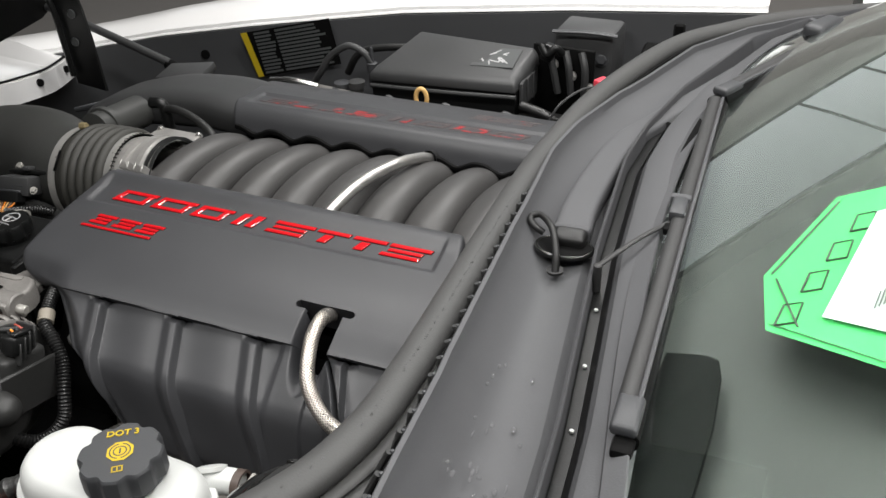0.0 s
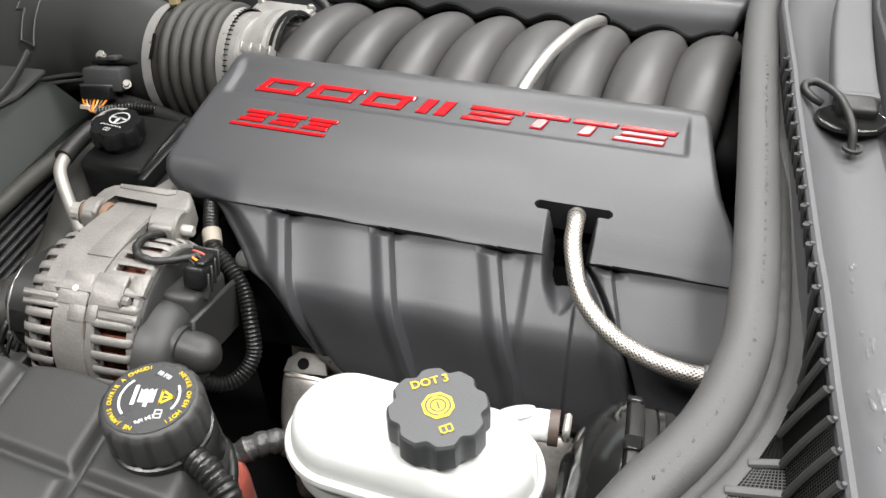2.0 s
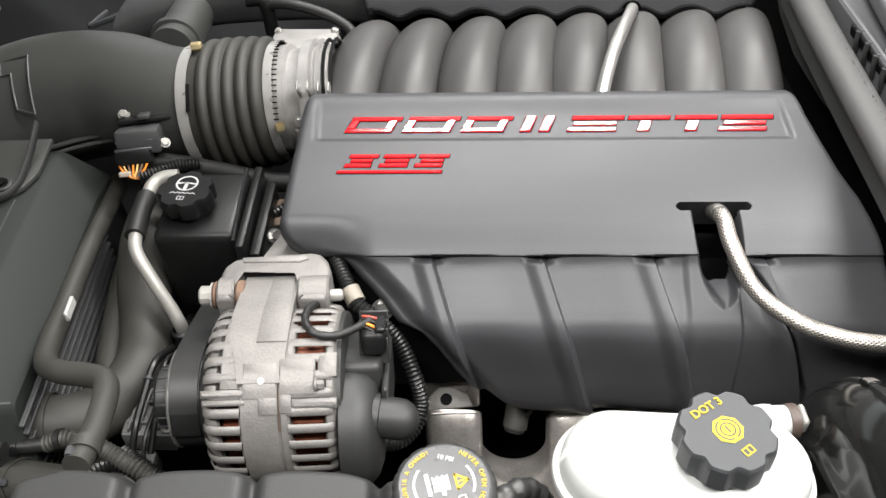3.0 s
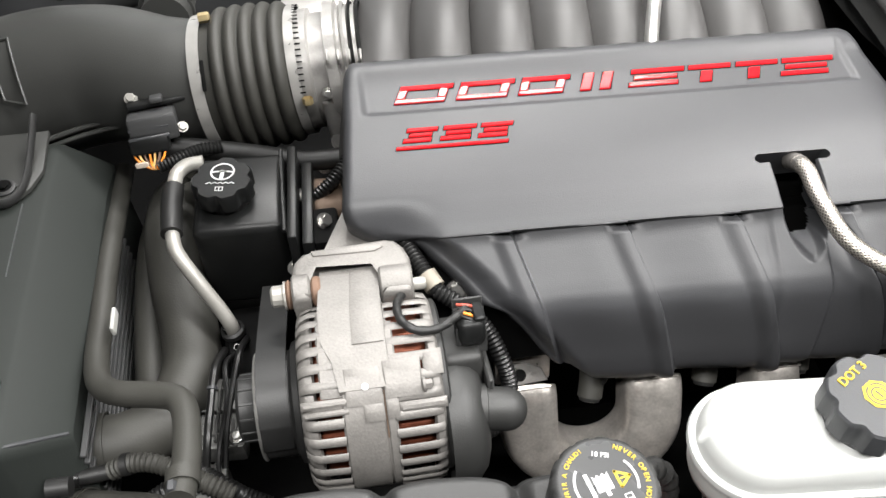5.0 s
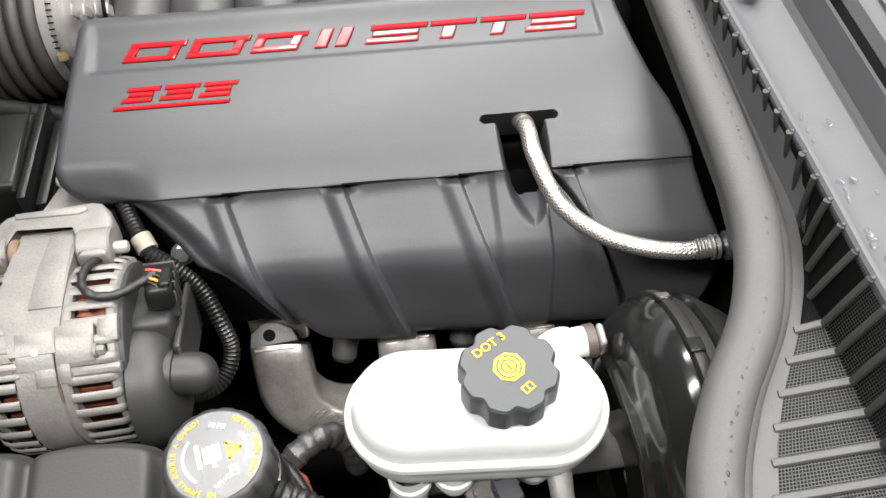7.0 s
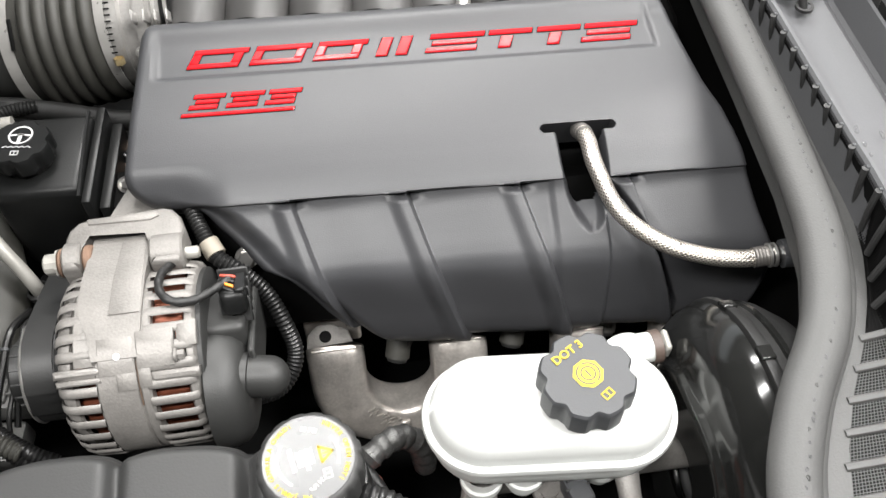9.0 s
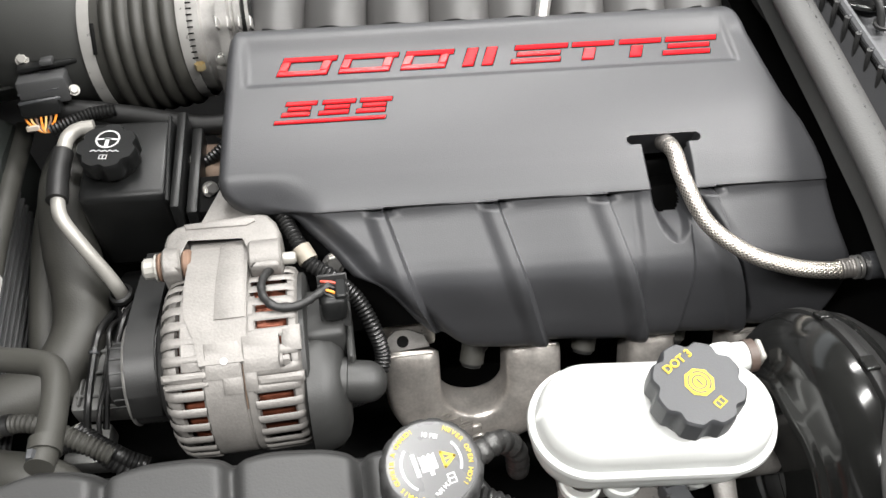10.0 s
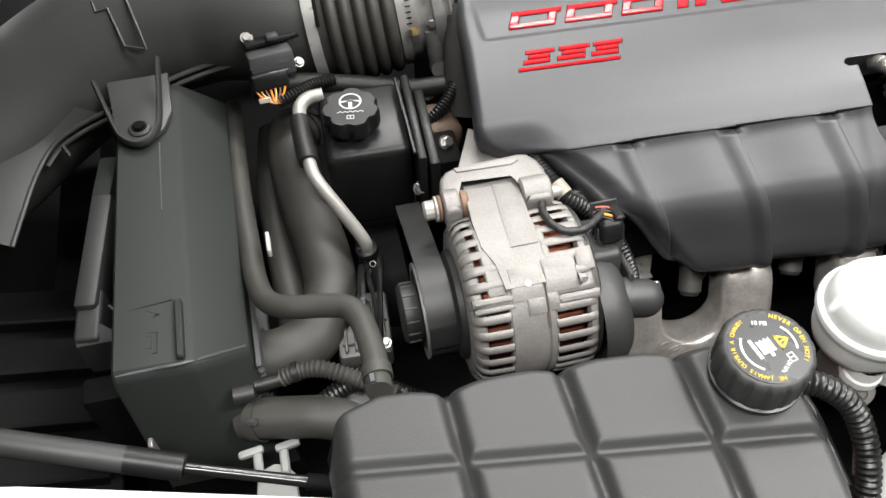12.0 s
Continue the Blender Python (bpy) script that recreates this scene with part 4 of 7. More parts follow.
    for k in range(14):
        part("nose_spline", rounded_box((0.013, 0.0022, 0.002), c + Vector((-0.109, 0.0300 * math.sin(2 * math.pi * k / 14), 0.0300 * math.cos(2 * math.pi * k / 14))), 0.0005, 1, (-360 * k / 14, 0, 0)), M_TANK, pul)
    # rear plate, dome, terminal boot, regulator and connector
    M_BACK = mat("dull_black_moulding", (0.021, 0.0212, 0.0205), 0.5, vary=0.12, bump=0.25)
    part("rear_plate", lathe([(0.077, 0.0), (0.077, 0.006), (0.074, 0.008), (0, 0.008)], 48, along(c + X * 0.058, X)), M_BACK, alt, "dull black rear plate")
    part("rear_cap", lathe([(0.058, 0.0), (0.058, 0.012), (0.054, 0.024), (0.046, 0.031), (0.034, 0.035), (0, 0.036)], 48, along(Vector((0.008, -0.470, 0.678)), X)), M_BACK, alt, "dull black plastic rear cap")
    boot = sweep([(0.030, -0.478, 0.704), (0.050, -0.480, 0.702), (0.064, -0.481, 0.699), (0.077, -0.481, 0.695)], lambda s, a: 0.0215 if s < 0.25 else 0.0190 * math.sqrt(max(0.03, 1 - max(0.0, (s - 0.62) / 0.38) ** 2)), 22, 24)
    part("terminal_boot", boot, M_BACK, alt, "black rubber terminal boot")
    part("regulator", rounded_box((0.046, 0.064, 0.05), (0.022, -0.425, 0.706), 0.007, 3, (-16, 0, 0)), M_BACK, alt)
    part("regulator_rim", rounded_box((0.006, 0.090, 0.055), (0.048, -0.432, 0.690), 0.002, 1, (-16, 0, 0)), M_BACK, alt)
    plug = part("connector", rounded_box((0.024, 0.036, 0.026), (0.038, -0.418, 0.744), 0.007, 3, (-20, 0, 0)), M_PLASTIC, alt)
    for q in range(4):
        part("connector_rib", rounded_box((0.027, 0.0028, 0.0270), (0.038, -0.4045 - 0.0085 * q, 0.7465 - 0.0030 * q), 0.0009, 1, (-20, 0, 0)), M_TANK, plug)
        part("connector_wire", sweep([(0.028, -0.4065 - 0.004 * q, 0.7590), (0.033, -0.4085 - 0.0045 * q, 0.7605), (0.040, -0.4095 - 0.0055 * q, 0.7590), (0.044, -0.4095 - 0.006 * q, 0.7520)], 0.0013, 8, 4), (M_REDWIRE, M_RUBBER, M_ORANGE, M_RUBBER)[q], plug)
    part("connector_latch", rounded_box((0.010, 0.026, 0.005), (0.045, -0.4165, 0.7590), 0.0015, 1, (-20, 0, 0)), M_PLASTIC, plug)
    part("pigtail", sweep([(0.036, -0.409, 0.757), (0.028, -0.418, 0.760), (0.008, -0.433, 0.765), (-0.010, -0.434, 0.768), (-0.021, -0.423, 0.768), (-0.0235, -0.405, 0.764), (-0.019, -0.388, 0.756), (-0.012, -0.372, 0.742)], lambda s, a: 0.0038 + 0.0003 * math.sin(70 * s), 10, 10), M_RUBBER, alt)


def loom(label, pts, r=0.0078, pitch=0.0042):
    t = thing("wiring_loom", pts[0], label, "wiring loom")
    part("conduit", sweep(pts, corrugated(pitch, r * 0.82, r), 12, 14, even=pitch / 4), M_LOOM, t)
    return t


def build_wiring():
    t = loom("black corrugated wiring conduit beside the alternator", [(-0.012, -0.290, 0.740), (-0.004, -0.311, 0.735), (0.006, -0.336, 0.730), (0.017, -0.358, 0.722), (0.036, -0.370, 0.712), (0.058, -0.386, 0.692), (0.071, -0.408, 0.670), (0.077, -0.425, 0.645), (0.070, -0.443, 0.632), (0.056, -0.458, 0.630), (0.036, -0.468, 0.640)], 0.0084)
    part("tape_band", sweep([(0.0095, -0.343, 0.7275), (0.0165, -0.3565, 0.7225)], 0.0099, 14, 3), M_TAN, t, "tan tape band")
    loom("black corrugated conduit behind the steering fluid reservoir", [(-0.035, -0.10, 0.70), (-0.045, -0.135, 0.705), (-0.068, -0.168, 0.695), (-0.10, -0.185, 0.68), (-0.12, -0.188, 0.67)], 0.0078)
    loom("black corrugated conduit low in front of the engine", [(-0.27, -0.47, 0.60), (-0.235, -0.462, 0.615), (-0.21, -0.468, 0.612), (-0.185, -0.485, 0.60), (-0.15, -0.50, 0.575)], 0.0105, 0.005)


def port_front(x, s):
    """Front of the manifold, s below the ports' lip: the place and the normal."""
    y, z, n = -0.384 - 0.058 * (x - 0.106), 0.573, 24
    angle = 0.0
    for k in range(n):
        angle = radians(interp(s * (k + 0.5) / n, [0.0, 0.010, 0.025, 0.060, 0.120, 0.150, 0.185, 0.230], [22, 42, 60, 68, 74, 88, 120, 150]))
        y -= math.cos(angle) * s / n
        z -= math.sin(angle) * s / n
    return Vector((x, y, z)), Vector((0, -math.sin(angle), math.cos(angle)))


def saddle_pipe(xa, xb, half, deep):
    """Two ports and the bend that joins them, one casting with a flattened front."""
    mid, r = (xa + xb) / 2, (xb - xa) / 2
    line = [(xa, 0.060 * k / 8, 1.0, 0.0) for k in range(9)]
    line += [(mid - r * math.cos(a), 0.060 + r * math.sin(a), math.cos(a), -math.sin(a)) for a in (math.pi * k / 26 for k in range(1, 26))]
    line += [(xb, 0.060 - 0.060 * k / 8, -1.0, 0.0) for k in range(9)]
    rows = []
    for x, s, lx, ls in line:
        ring = []
        for q in range(36):
            a = 2 * math.pi * q / 36
            ca, sa = math.cos(a), math.sin(a)
            u = half * math.copysign(abs(ca) ** 0.55, ca)
            v = 0.5 * deep * (1 - math.copysign(abs(sa) ** 0.42, sa))
            at, n = port_front(x + u * lx, max(0.0, s + u * ls))
            ring.append(at - n * v)
        rows.append(ring)
    return loft(rows, True, caps=True)


def build_exhaust():
    ex = thing("exhaust_manifold", (0.22, -0.45, 0.48), "cast metal exhaust manifold with stained bright ports", "exhaust manifold")
    xs = (0.109, 0.2445, 0.378, 0.492)
    part("saddle", saddle_pipe(xs[0], xs[1], 0.0315, 0.058), M_EXH, ex, "stained bright casting", sharp=60)
    part("saddle", saddle_pipe(xs[2], xs[3], 0.0270, 0.058), M_EXH, ex, "stained bright casting", sharp=60)
    for x in xs:
        at, n = port_front(x, 0.004)
        part("port_lip", sweep([at + Vector((q, 0.0, 0.0006 - abs(q) * 0.02)) for q in (-0.024, -0.012, 0.0, 0.012, 0.024)], (0.0016, 0.0018), 8, 4), M_EXH, ex)
        part("port_flange", rounded_box((0.062, 0.010, 0.046), at + Vector((0, 0.036, -0.008)), 0.004, 2, (-12, 0, 0)), M_EXH, ex)
    at, n = port_front(xs[0], 0.0)
    ear_at = Matrix.Translation(at + Vector((-0.008, 0.003, 0.0005))) @ pose(0, 0, 0, 32, 0, 4)
    part("flange_ear", prism([(-0.021, -0.002), (0.030, -0.002), (0.026, 0.012), (0.010, 0.021), (-0.006, 0.022), (-0.018, 0.013)], 0.007, ear_at, 0.002), M_CAST, ex)
    part("ear_hole", lathe([(0.0, 0.0), (0.0066, 0.0), (0.0066, -0.003)], 18, ear_at @ Matrix.Translation((0.001, 0.0085, 0.0008))), M_DARK, ex)
    at, n = port_front(0.1770, 0.1130)
    part("cast_mark", rounded_box((0.012, 0.010, 0.005), at + n * 0.0005, 0.0015, 1, (70, 0, 0)), M_EXH, ex)
    at, n = port_front(0.1800, 0.1330)
    part("cast_boss", lathe([(0.0, 0.0012), (0.0060, 0.0012), (0.0078, 0.0022), (0.0090, 0.0), (0.0090, -0.004)], 22, along(at, n)), M_EXH, ex)
    rnd = random.Random(4)
    for k in range(16):
        at, n = port_front(0.138 + 0.014 * rnd.random() + 0.0016 * k, 0.086 + 0.0016 * k + 0.012 * rnd.random())
        part("casting_scar", sweep([at + Vector((0.004 * q, 0, 0.003 * q)) + n * 0.0003 for q in (-1, 0, 1)], (0.0012, 0.0009), 6, 3), M_EXH, ex)
    for x in (0.152, 0.262):
        bolt(ex, (x, -0.352, 0.592), (0, -1, 0.5), 0.008, 0.008, M_ZINC)
    for x in (0.172, 0.300, 0.405):
        w = thing("plug_wire", (x, -0.38, 0.56), "black spark plug boot and wire between the exhaust ports", "spark plug wire", "plug wires")
        part("boot", sweep([(x + 0.018, -0.330, 0.585), (x + 0.014, -0.352, 0.577), (x + 0.009, -0.376, 0.562), (x + 0.004, -0.392, 0.546)], 0.0135, 16, 6), M_DUSTY, w)
        part("boot_cuff", lathe([(0.0150, -0.004), (0.0158, 0.0), (0.0150, 0.004), (0.012, 0.005)], 20, along((x + 0.012, -0.364, 0.570), (-0.2, -0.8, -0.55))), M_DUSTY, w)
        part("tip", lathe([(0.0120, 0.0), (0.0105, 0.005), (0.006, 0.0065), (0, 0.0065)], 18, along((x + 0.004, -0.392, 0.546), (-0.25, -0.75, -0.65))), M_RUBBER, w)
        part("wire", sweep([(x + 0.034, -0.342, 0.602), (x + 0.029, -0.366, 0.585), (x + 0.020, -0.384, 0.566), (x + 0.008, -0.388, 0.555)], 0.0040, 10, 8), M_RUBBER, w)


def build_block():
    b = thing("engine_block", (0.22, -0.02, 0.30), "engine block beneath the covers and intake, shade painted in", "engine")
    # Near-black colour puts the shade under the covers into block and heads.
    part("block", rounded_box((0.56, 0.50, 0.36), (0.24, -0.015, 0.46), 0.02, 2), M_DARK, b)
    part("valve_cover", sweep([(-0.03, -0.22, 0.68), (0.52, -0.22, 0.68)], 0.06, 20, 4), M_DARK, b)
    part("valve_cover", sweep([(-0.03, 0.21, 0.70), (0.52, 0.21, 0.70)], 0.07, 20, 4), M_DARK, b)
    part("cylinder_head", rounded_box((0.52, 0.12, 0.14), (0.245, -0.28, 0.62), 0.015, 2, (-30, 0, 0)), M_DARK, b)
    part("front_casting", rounded_box((0.05, 0.06, 0.06), (-0.082, -0.175, 0.655), 0.015, 3, (0, 15, 10)), M_BROWN, b, "rust-brown pump casting")
    part("bracket_web", prism([(-0.09, -0.318), (-0.03, -0.318), (-0.035, -0.27), (-0.06, -0.25)], 0.010, Matrix.Translation((0, 0, 0.735)), 0.002), M_CAST, b)
    for p, r in (((0.039, -0.339, 0.690), 0.0085), ((-0.118, -0.262, 0.665), 0.006), ((-0.078, -0.118, 0.668), 0.006)):
        bolt(b, p, (0, -0.8, 0.6), r, 0.008)


build_covers()
build_intake()
build_throttle()
build_duct()
build_alternator()
build_wiring()
build_exhaust()
build_block()


# ---- engine bay ----
def lobed(n, depth, rows):
    """A grip outline: n shallow hollows round the rim, on the rows named."""
    def w(a, i):
        if i not in rows:
            return 1.0
        k = max(0.0, math.cos(n * a) + 0.15) / 1.15
        return 1 - depth * k ** 1.3
    return w


def ring_words(text, radius, centre_deg, size, m, material, parent, step=None, inward=False, name="lettering"):
    """Characters set round a circle; inward: their feet point to the middle's far side."""
    step = step or math.degrees(size * 0.78 / radius)
    n = len(text)
    for k, ch in enumerate(text):
        if ch == " ":
            continue
        a = centre_deg + (k - (n - 1) / 2) * step * (1 if inward else -1)
        p = (radius * math.cos(radians(a)), radius * math.sin(radians(a)), 0)
        words(ch, size, m @ pose(*p, 0, 0, a + (90 if inward else -90)), material, parent, 0.0003, name)


def polybar(parent, pts, w, m, material, name="printed_line", closed=False):
    """A flat printed line through pts in the plane of m."""
    bm = bmesh.new()
    q = [Vector((x, y, 0)) for x, y in pts]
    pairs = list(zip(q, q[1:])) + ([(q[-1], q[0])] if closed else [])
    if len(q) > 12 and not closed:
        sides = [[], []]
        for k, a in enumerate(q):
            d = (q[min(k + 1, len(q) - 1)] - q[max(k - 1, 0)]).normalized()
            s = Vector((-d.y, d.x, 0)) * w / 2
            sides[0].append(bm.verts.new(a + s))
            sides[1].append(bm.verts.new(a - s))
        for k in range(len(q) - 1):
            bm.faces.new((sides[0][k], sides[1][k], sides[1][k + 1], sides[0][k + 1]))
        pairs = []
    for a, b in pairs:
        d = (b - a)
        d.normalize()
        s = Vector((-d.y, d.x, 0)) * w / 2
        a2, b2 = a - d * w * 0.4, b + d * w * 0.4
        bm.faces.new([bm.verts.new(v) for v in (a2 + s, a2 - s, b2 - s, b2 + s)])
    bmesh.ops.transform(bm, matrix=m, verts=bm.verts)
    return part(name, bm, material, parent, smooth=False)


def circle_pts(r, n=28, a0=0, a1=360, c=(0, 0)):
    return [(c[0] + r * math.cos(radians(a0 + (a1 - a0) * k / n)), c[1] + r * math.sin(radians(a0 + (a1 - a0) * k / n))) for k in range(n + 1)]


def book_symbol(parent, m, s, material):
    polybar(parent, [(-s, -0.7 * s), (-s, 0.7 * s), (s, 0.7 * s), (s, -0.7 * s)], s * 0.28, m, material, "book_symbol", True)
    polybar(parent, [(0, -0.7 * s), (0, 0.7 * s)], s * 0.28, m, material, "book_symbol")


def build_brake():
    turn = -5.5
    t = thing("brake_fluid_reservoir", (0.29, -0.573, 0.66), "white nylon brake fluid reservoir with grey black screw cap", "fluid reservoir")
    base = Matrix.Translation((0.290, -0.571, 0)) @ pose(0, 0, 0, 0, 0, turn)

    def ring(lx, ly, z):
        return [base @ Vector((x, y, z)) for x, y in stadium(lx, ly, 12)]
    rows = [ring(0.150, 0.044, 0.6965), ring(0.176, 0.070, 0.698), ring(0.190, 0.084, 0.703), ring(0.1955, 0.0895, 0.712), ring(0.198, 0.092, 0.725), ring(0.199, 0.093, 0.7385)]
    part("lower_tank", loft(rows, True, caps=True), M_MILKY, t, "milky nylon lower half")
    part("seam_flange", loft([ring(0.200, 0.094, 0.738), ring(0.207, 0.101, 0.7395), ring(0.208, 0.102, 0.743), ring(0.206, 0.100, 0.7465), ring(0.196, 0.09, 0.7475)], True, caps=True), M_WHITE, t)
    prof = [(0.196, 0.090, 0.747), (0.1945, 0.0885, 0.757), (0.190, 0.084, 0.766), (0.181, 0.075, 0.7725), (0.170, 0.064, 0.7755), (0.150, 0.044, 0.7765)]
    part("upper_tank", loft([ring(*p) for p in prof], True, caps=True), M_WHITE, t, sharp=60)
    for k in range(4):
        part("moulded_mark", rounded_box((0.006, 0.002, 0.006), base @ Vector((-0.005 + 0.011 * k, -0.0435, 0.729)), 0.0005, 1), M_WHITE, t)
    c = Vector((0.313, -0.5735, 0.776))
    cap = part("cap", lathe([(0.027, -0.004), (0.031, 0.0), (0.0355, 0.006), (0.0375, 0.008), (0.0375, 0.026), (0.0368, 0.0305), (0.0352, 0.0325), (0.0, 0.0325)], 112, Matrix.Translation(c), wave=lobed(8, 0.115, (2, 3, 4, 5, 6))), M_CAP, t, "grey black lobed screw cap", sharp=28)
    top = Matrix.Translation(c + Vector((0, 0, 0.0331))) @ pose(0, 0, 0, 0, 0, 30)
    words("DOT 3", 0.0098, top @ pose(0, 0.0225, 0), M_YELLOW, cap, name="lettering", label="yellow printed lettering")
    octo = [(0.0122 * math.cos(radians(22.5 + 45 * k)), 0.0122 * math.sin(radians(22.5 + 45 * k))) for k in range(8)]
    bm = bmesh.new()
    bm.faces.new([bm.verts.new((x, y, 0)) for x, y in octo])
    bmesh.ops.transform(bm, matrix=top, verts=bm.verts)
    oc = part("octagon_print", bm, M_YELLOW, cap, "yellow printed octagon", smooth=False)
    up = top @ Matrix.Translation((0, 0, 0.0003))
    polybar(oc, circle_pts(0.0055), 0.0011, up, M_CAP, "brake_symbol")
    polybar(oc, circle_pts(0.0088, 12, 100, 260), 0.0012, up, M_CAP, "brake_symbol")
    polybar(oc, circle_pts(0.0088, 12, -80, 80), 0.0012, up, M_CAP, "brake_symbol")
    polybar(oc, [(0, -0.0028), (0, 0.0028)], 0.0014, up, M_CAP, "brake_symbol")
    book_symbol(cap, top @ pose(0, -0.0212, 0, 0, 0, 4), 0.0042, M_YELLOW)
    # filler neck towards the booster
    part("outlet_neck", sweep([(0.345, -0.552, 0.735), (0.362, -0.532, 0.741), (0.378, -0.524, 0.742), (0.392, -0.523, 0.741)], lambda s, a: 0.0138 - 0.001 * s, 22, 8), M_WHITE, t)
    part("neck_rim", lathe([(0.0, 0.002), (0.0110, 0.003), (0.0150, 0.002), (0.0150, -0.002), (0.0110, -0.004)], 22, along((0.362, -0.522, 0.751), (-0.3, 0.6, 0.8))), M_WHITE, t)
    part("neck_clamp", lathe([(0.0135, -0.004), (0.0145, -0.004), (0.0145, 0.004), (0.012, 0.004)], 22, along((0.392, -0.523, 0.741), (1, 0.05, 0))), mat("dark_brown_ring", (0.06, 0.042, 0.034), 0.5), t)
    part("neck_clip", rounded_box((0.006, 0.020, 0.016), (0.402, -0.521, 0.741), 0.002, 1), M_TUBE, t, "small pale clip")
    # master cylinder and its lines
    mc = thing("brake_master_cylinder", (0.29, -0.575, 0.60), "cast aluminium master cylinder below the reservoir", "master cylinder")
    part("cylinder", sweep([(0.222, -0.575, 0.655), (0.42, -0.575, 0.655)], 0.024, 20, 3), M_CAST, mc)
    for x in (0.232, 0.268, 0.335):
        part("outlet", lathe([(0.0165, 0.030), (0.0165, 0.016), (0.0185, 0.014), (0.0185, 0.006), (0.0150, 0.004), (0.0135, -0.012), (0.0, -0.012)], 22, Matrix.Translation((x, -0.594, 0.674))), M_MILKY, mc, "milky nylon outlet")
    for x, y, z in ((0.228, -0.606, 0.668), (0.290, -0.604, 0.664)):
        part("boss", lathe([(0.0155, -0.016), (0.0155, 0.004), (0.0130, 0.007), (0.0075, 0.007), (0.0075, 0.004), (0.0, 0.004)], 22, along((x, y, z), (-0.2, -0.8, 0.55))), M_CAST, mc)
    part("line_nut", lathe([(0.0, 0.012), (0.0060, 0.012), (0.0072, 0.009), (0.0072, 0.0)], 6, along((0.218, -0.628, 0.668), (-0.5, -0.7, 0.5))), M_ZINC, mc, smooth=False)
    part("brake_line", sweep([(0.2165, -0.634, 0.671), (0.210, -0.642, 0.668), (0.209, -0.655, 0.650), (0.214, -0.665, 0.620)], 0.0036, 10, 8), M_TUBE, mc)
    arm = sweep([(0.352, -0.592, 0.690), (0.351, -0.612, 0.694), (0.351, -0.634, 0.685), (0.356, -0.652, 0.670), (0.356, -0.668, 0.658)], lambda s, a: (0.0135 - 0.004 * math.sin(math.pi * s), 0.0075), 16, 8)
    part("mount_arm", arm, M_CAST, mc, "cast aluminium arm")
    part("arm_pad", lathe([(0.0, 0.006), (0.0125, 0.006), (0.0140, 0.004), (0.0140, -0.006), (0.0, -0.006)], 26, along((0.354, -0.663, 0.661), (-1, -0.2, 0.2))), M_CAST, mc)
    bolt(mc, (0.347, -0.659, 0.664), (-1, -0.1, 0.1), 0.0085, 0.016, M_TUBE)
    part("sensor_plug", rounded_box((0.020, 0.030, 0.022), (0.307, -0.622, 0.694), 0.004, 2, (-12, 0, 12)), M_CAP, mc, "grey connector")
    for k in range(3):
        part("plug_ridge", rounded_box((0.022, 0.0022, 0.004), (0.3085 - 0.002 * k, -0.613 - 0.008 * k, 0.7045 - 0.0016 * k), 0.0008, 1, (-12, 0, 12)), M_TANK, mc)
    part("plug_lead", sweep([(0.303, -0.636, 0.690), (0.300, -0.648, 0.682), (0.292, -0.655, 0.660), (0.286, -0.655, 0.620)], 0.0055, 10, 8), M_RUBBER, mc)
    bo = thing("brake_booster", (0.47, -0.60, 0.55), "gloss black round brake booster with folded rim", "brake booster")
    bc, ax = Vector((0.440, -0.607, 0.668)), Vector((1, 0, 0))
    part("shell", lathe([(0.03, -0.0365), (0.070, -0.0375), (0.083, -0.0385), (0.0895, -0.0385), (0.0935, -0.0365), (0.0955, -0.0340), (0.0985, -0.0325), (0.1065, -0.0310), (0.1160, -0.0280), (0.1255, -0.0225), (0.1330, -0.0145), (0.1390, -0.0060), (0.1420, 0.0005), (0.1425, 0.004), (0.136, 0.005)], 96, along(bc, ax), wave=lobed(5, 0.075, (2, 3, 4, 5, 6, 7))), M_GLOSS, bo, sharp=70)
    part("rim", lathe([(0.134, 0.004), (0.1415, 0.005), (0.1450, 0.007), (0.1455, 0.013), (0.1430, 0.017), (0.1385, 0.018), (0.1380, 0.040), (0.125, 0.060), (0, 0.060)], 72, along(bc, ax)), M_RUBBER, bo)
    part("band", lathe([(0.1375, 0.026), (0.1405, 0.028), (0.1405, 0.032), (0.1375, 0.034)], 72, along(bc, ax)), M_GLOSS, bo)
    for a in (50, 78, 130, 200, 260, 320):
        d = Vector((0, math.cos(radians(a)), math.sin(radians(a))))
        part("crimp", rounded_box((0.012, 0.014, 0.004), bc + ax * 0.010 + d * 0.1455, 0.001, 1, (a - 90, 0, 0)), M_GLOSS, bo)



def tank_height(x, y):
    """Height of the coolant tank's quilted top over the plan."""
    def pillow(d, w):
        return 1 - math.exp(-(d / (0.5 * w)) ** 2)
    seam = 1.0
    for s, lean in ((-0.153, 0.02), (-0.053, 0.03), (0.048, 0.03)):
        seam = min(seam, pillow(x - (s + lean * (-0.60 - y)), 0.0115))
    cross = pillow(y - (-0.640 - 0.14 * (x + 0.05)), 0.0115)
    return 0.742 + 0.0125 * min(seam, 0.35 + 0.65 * cross)


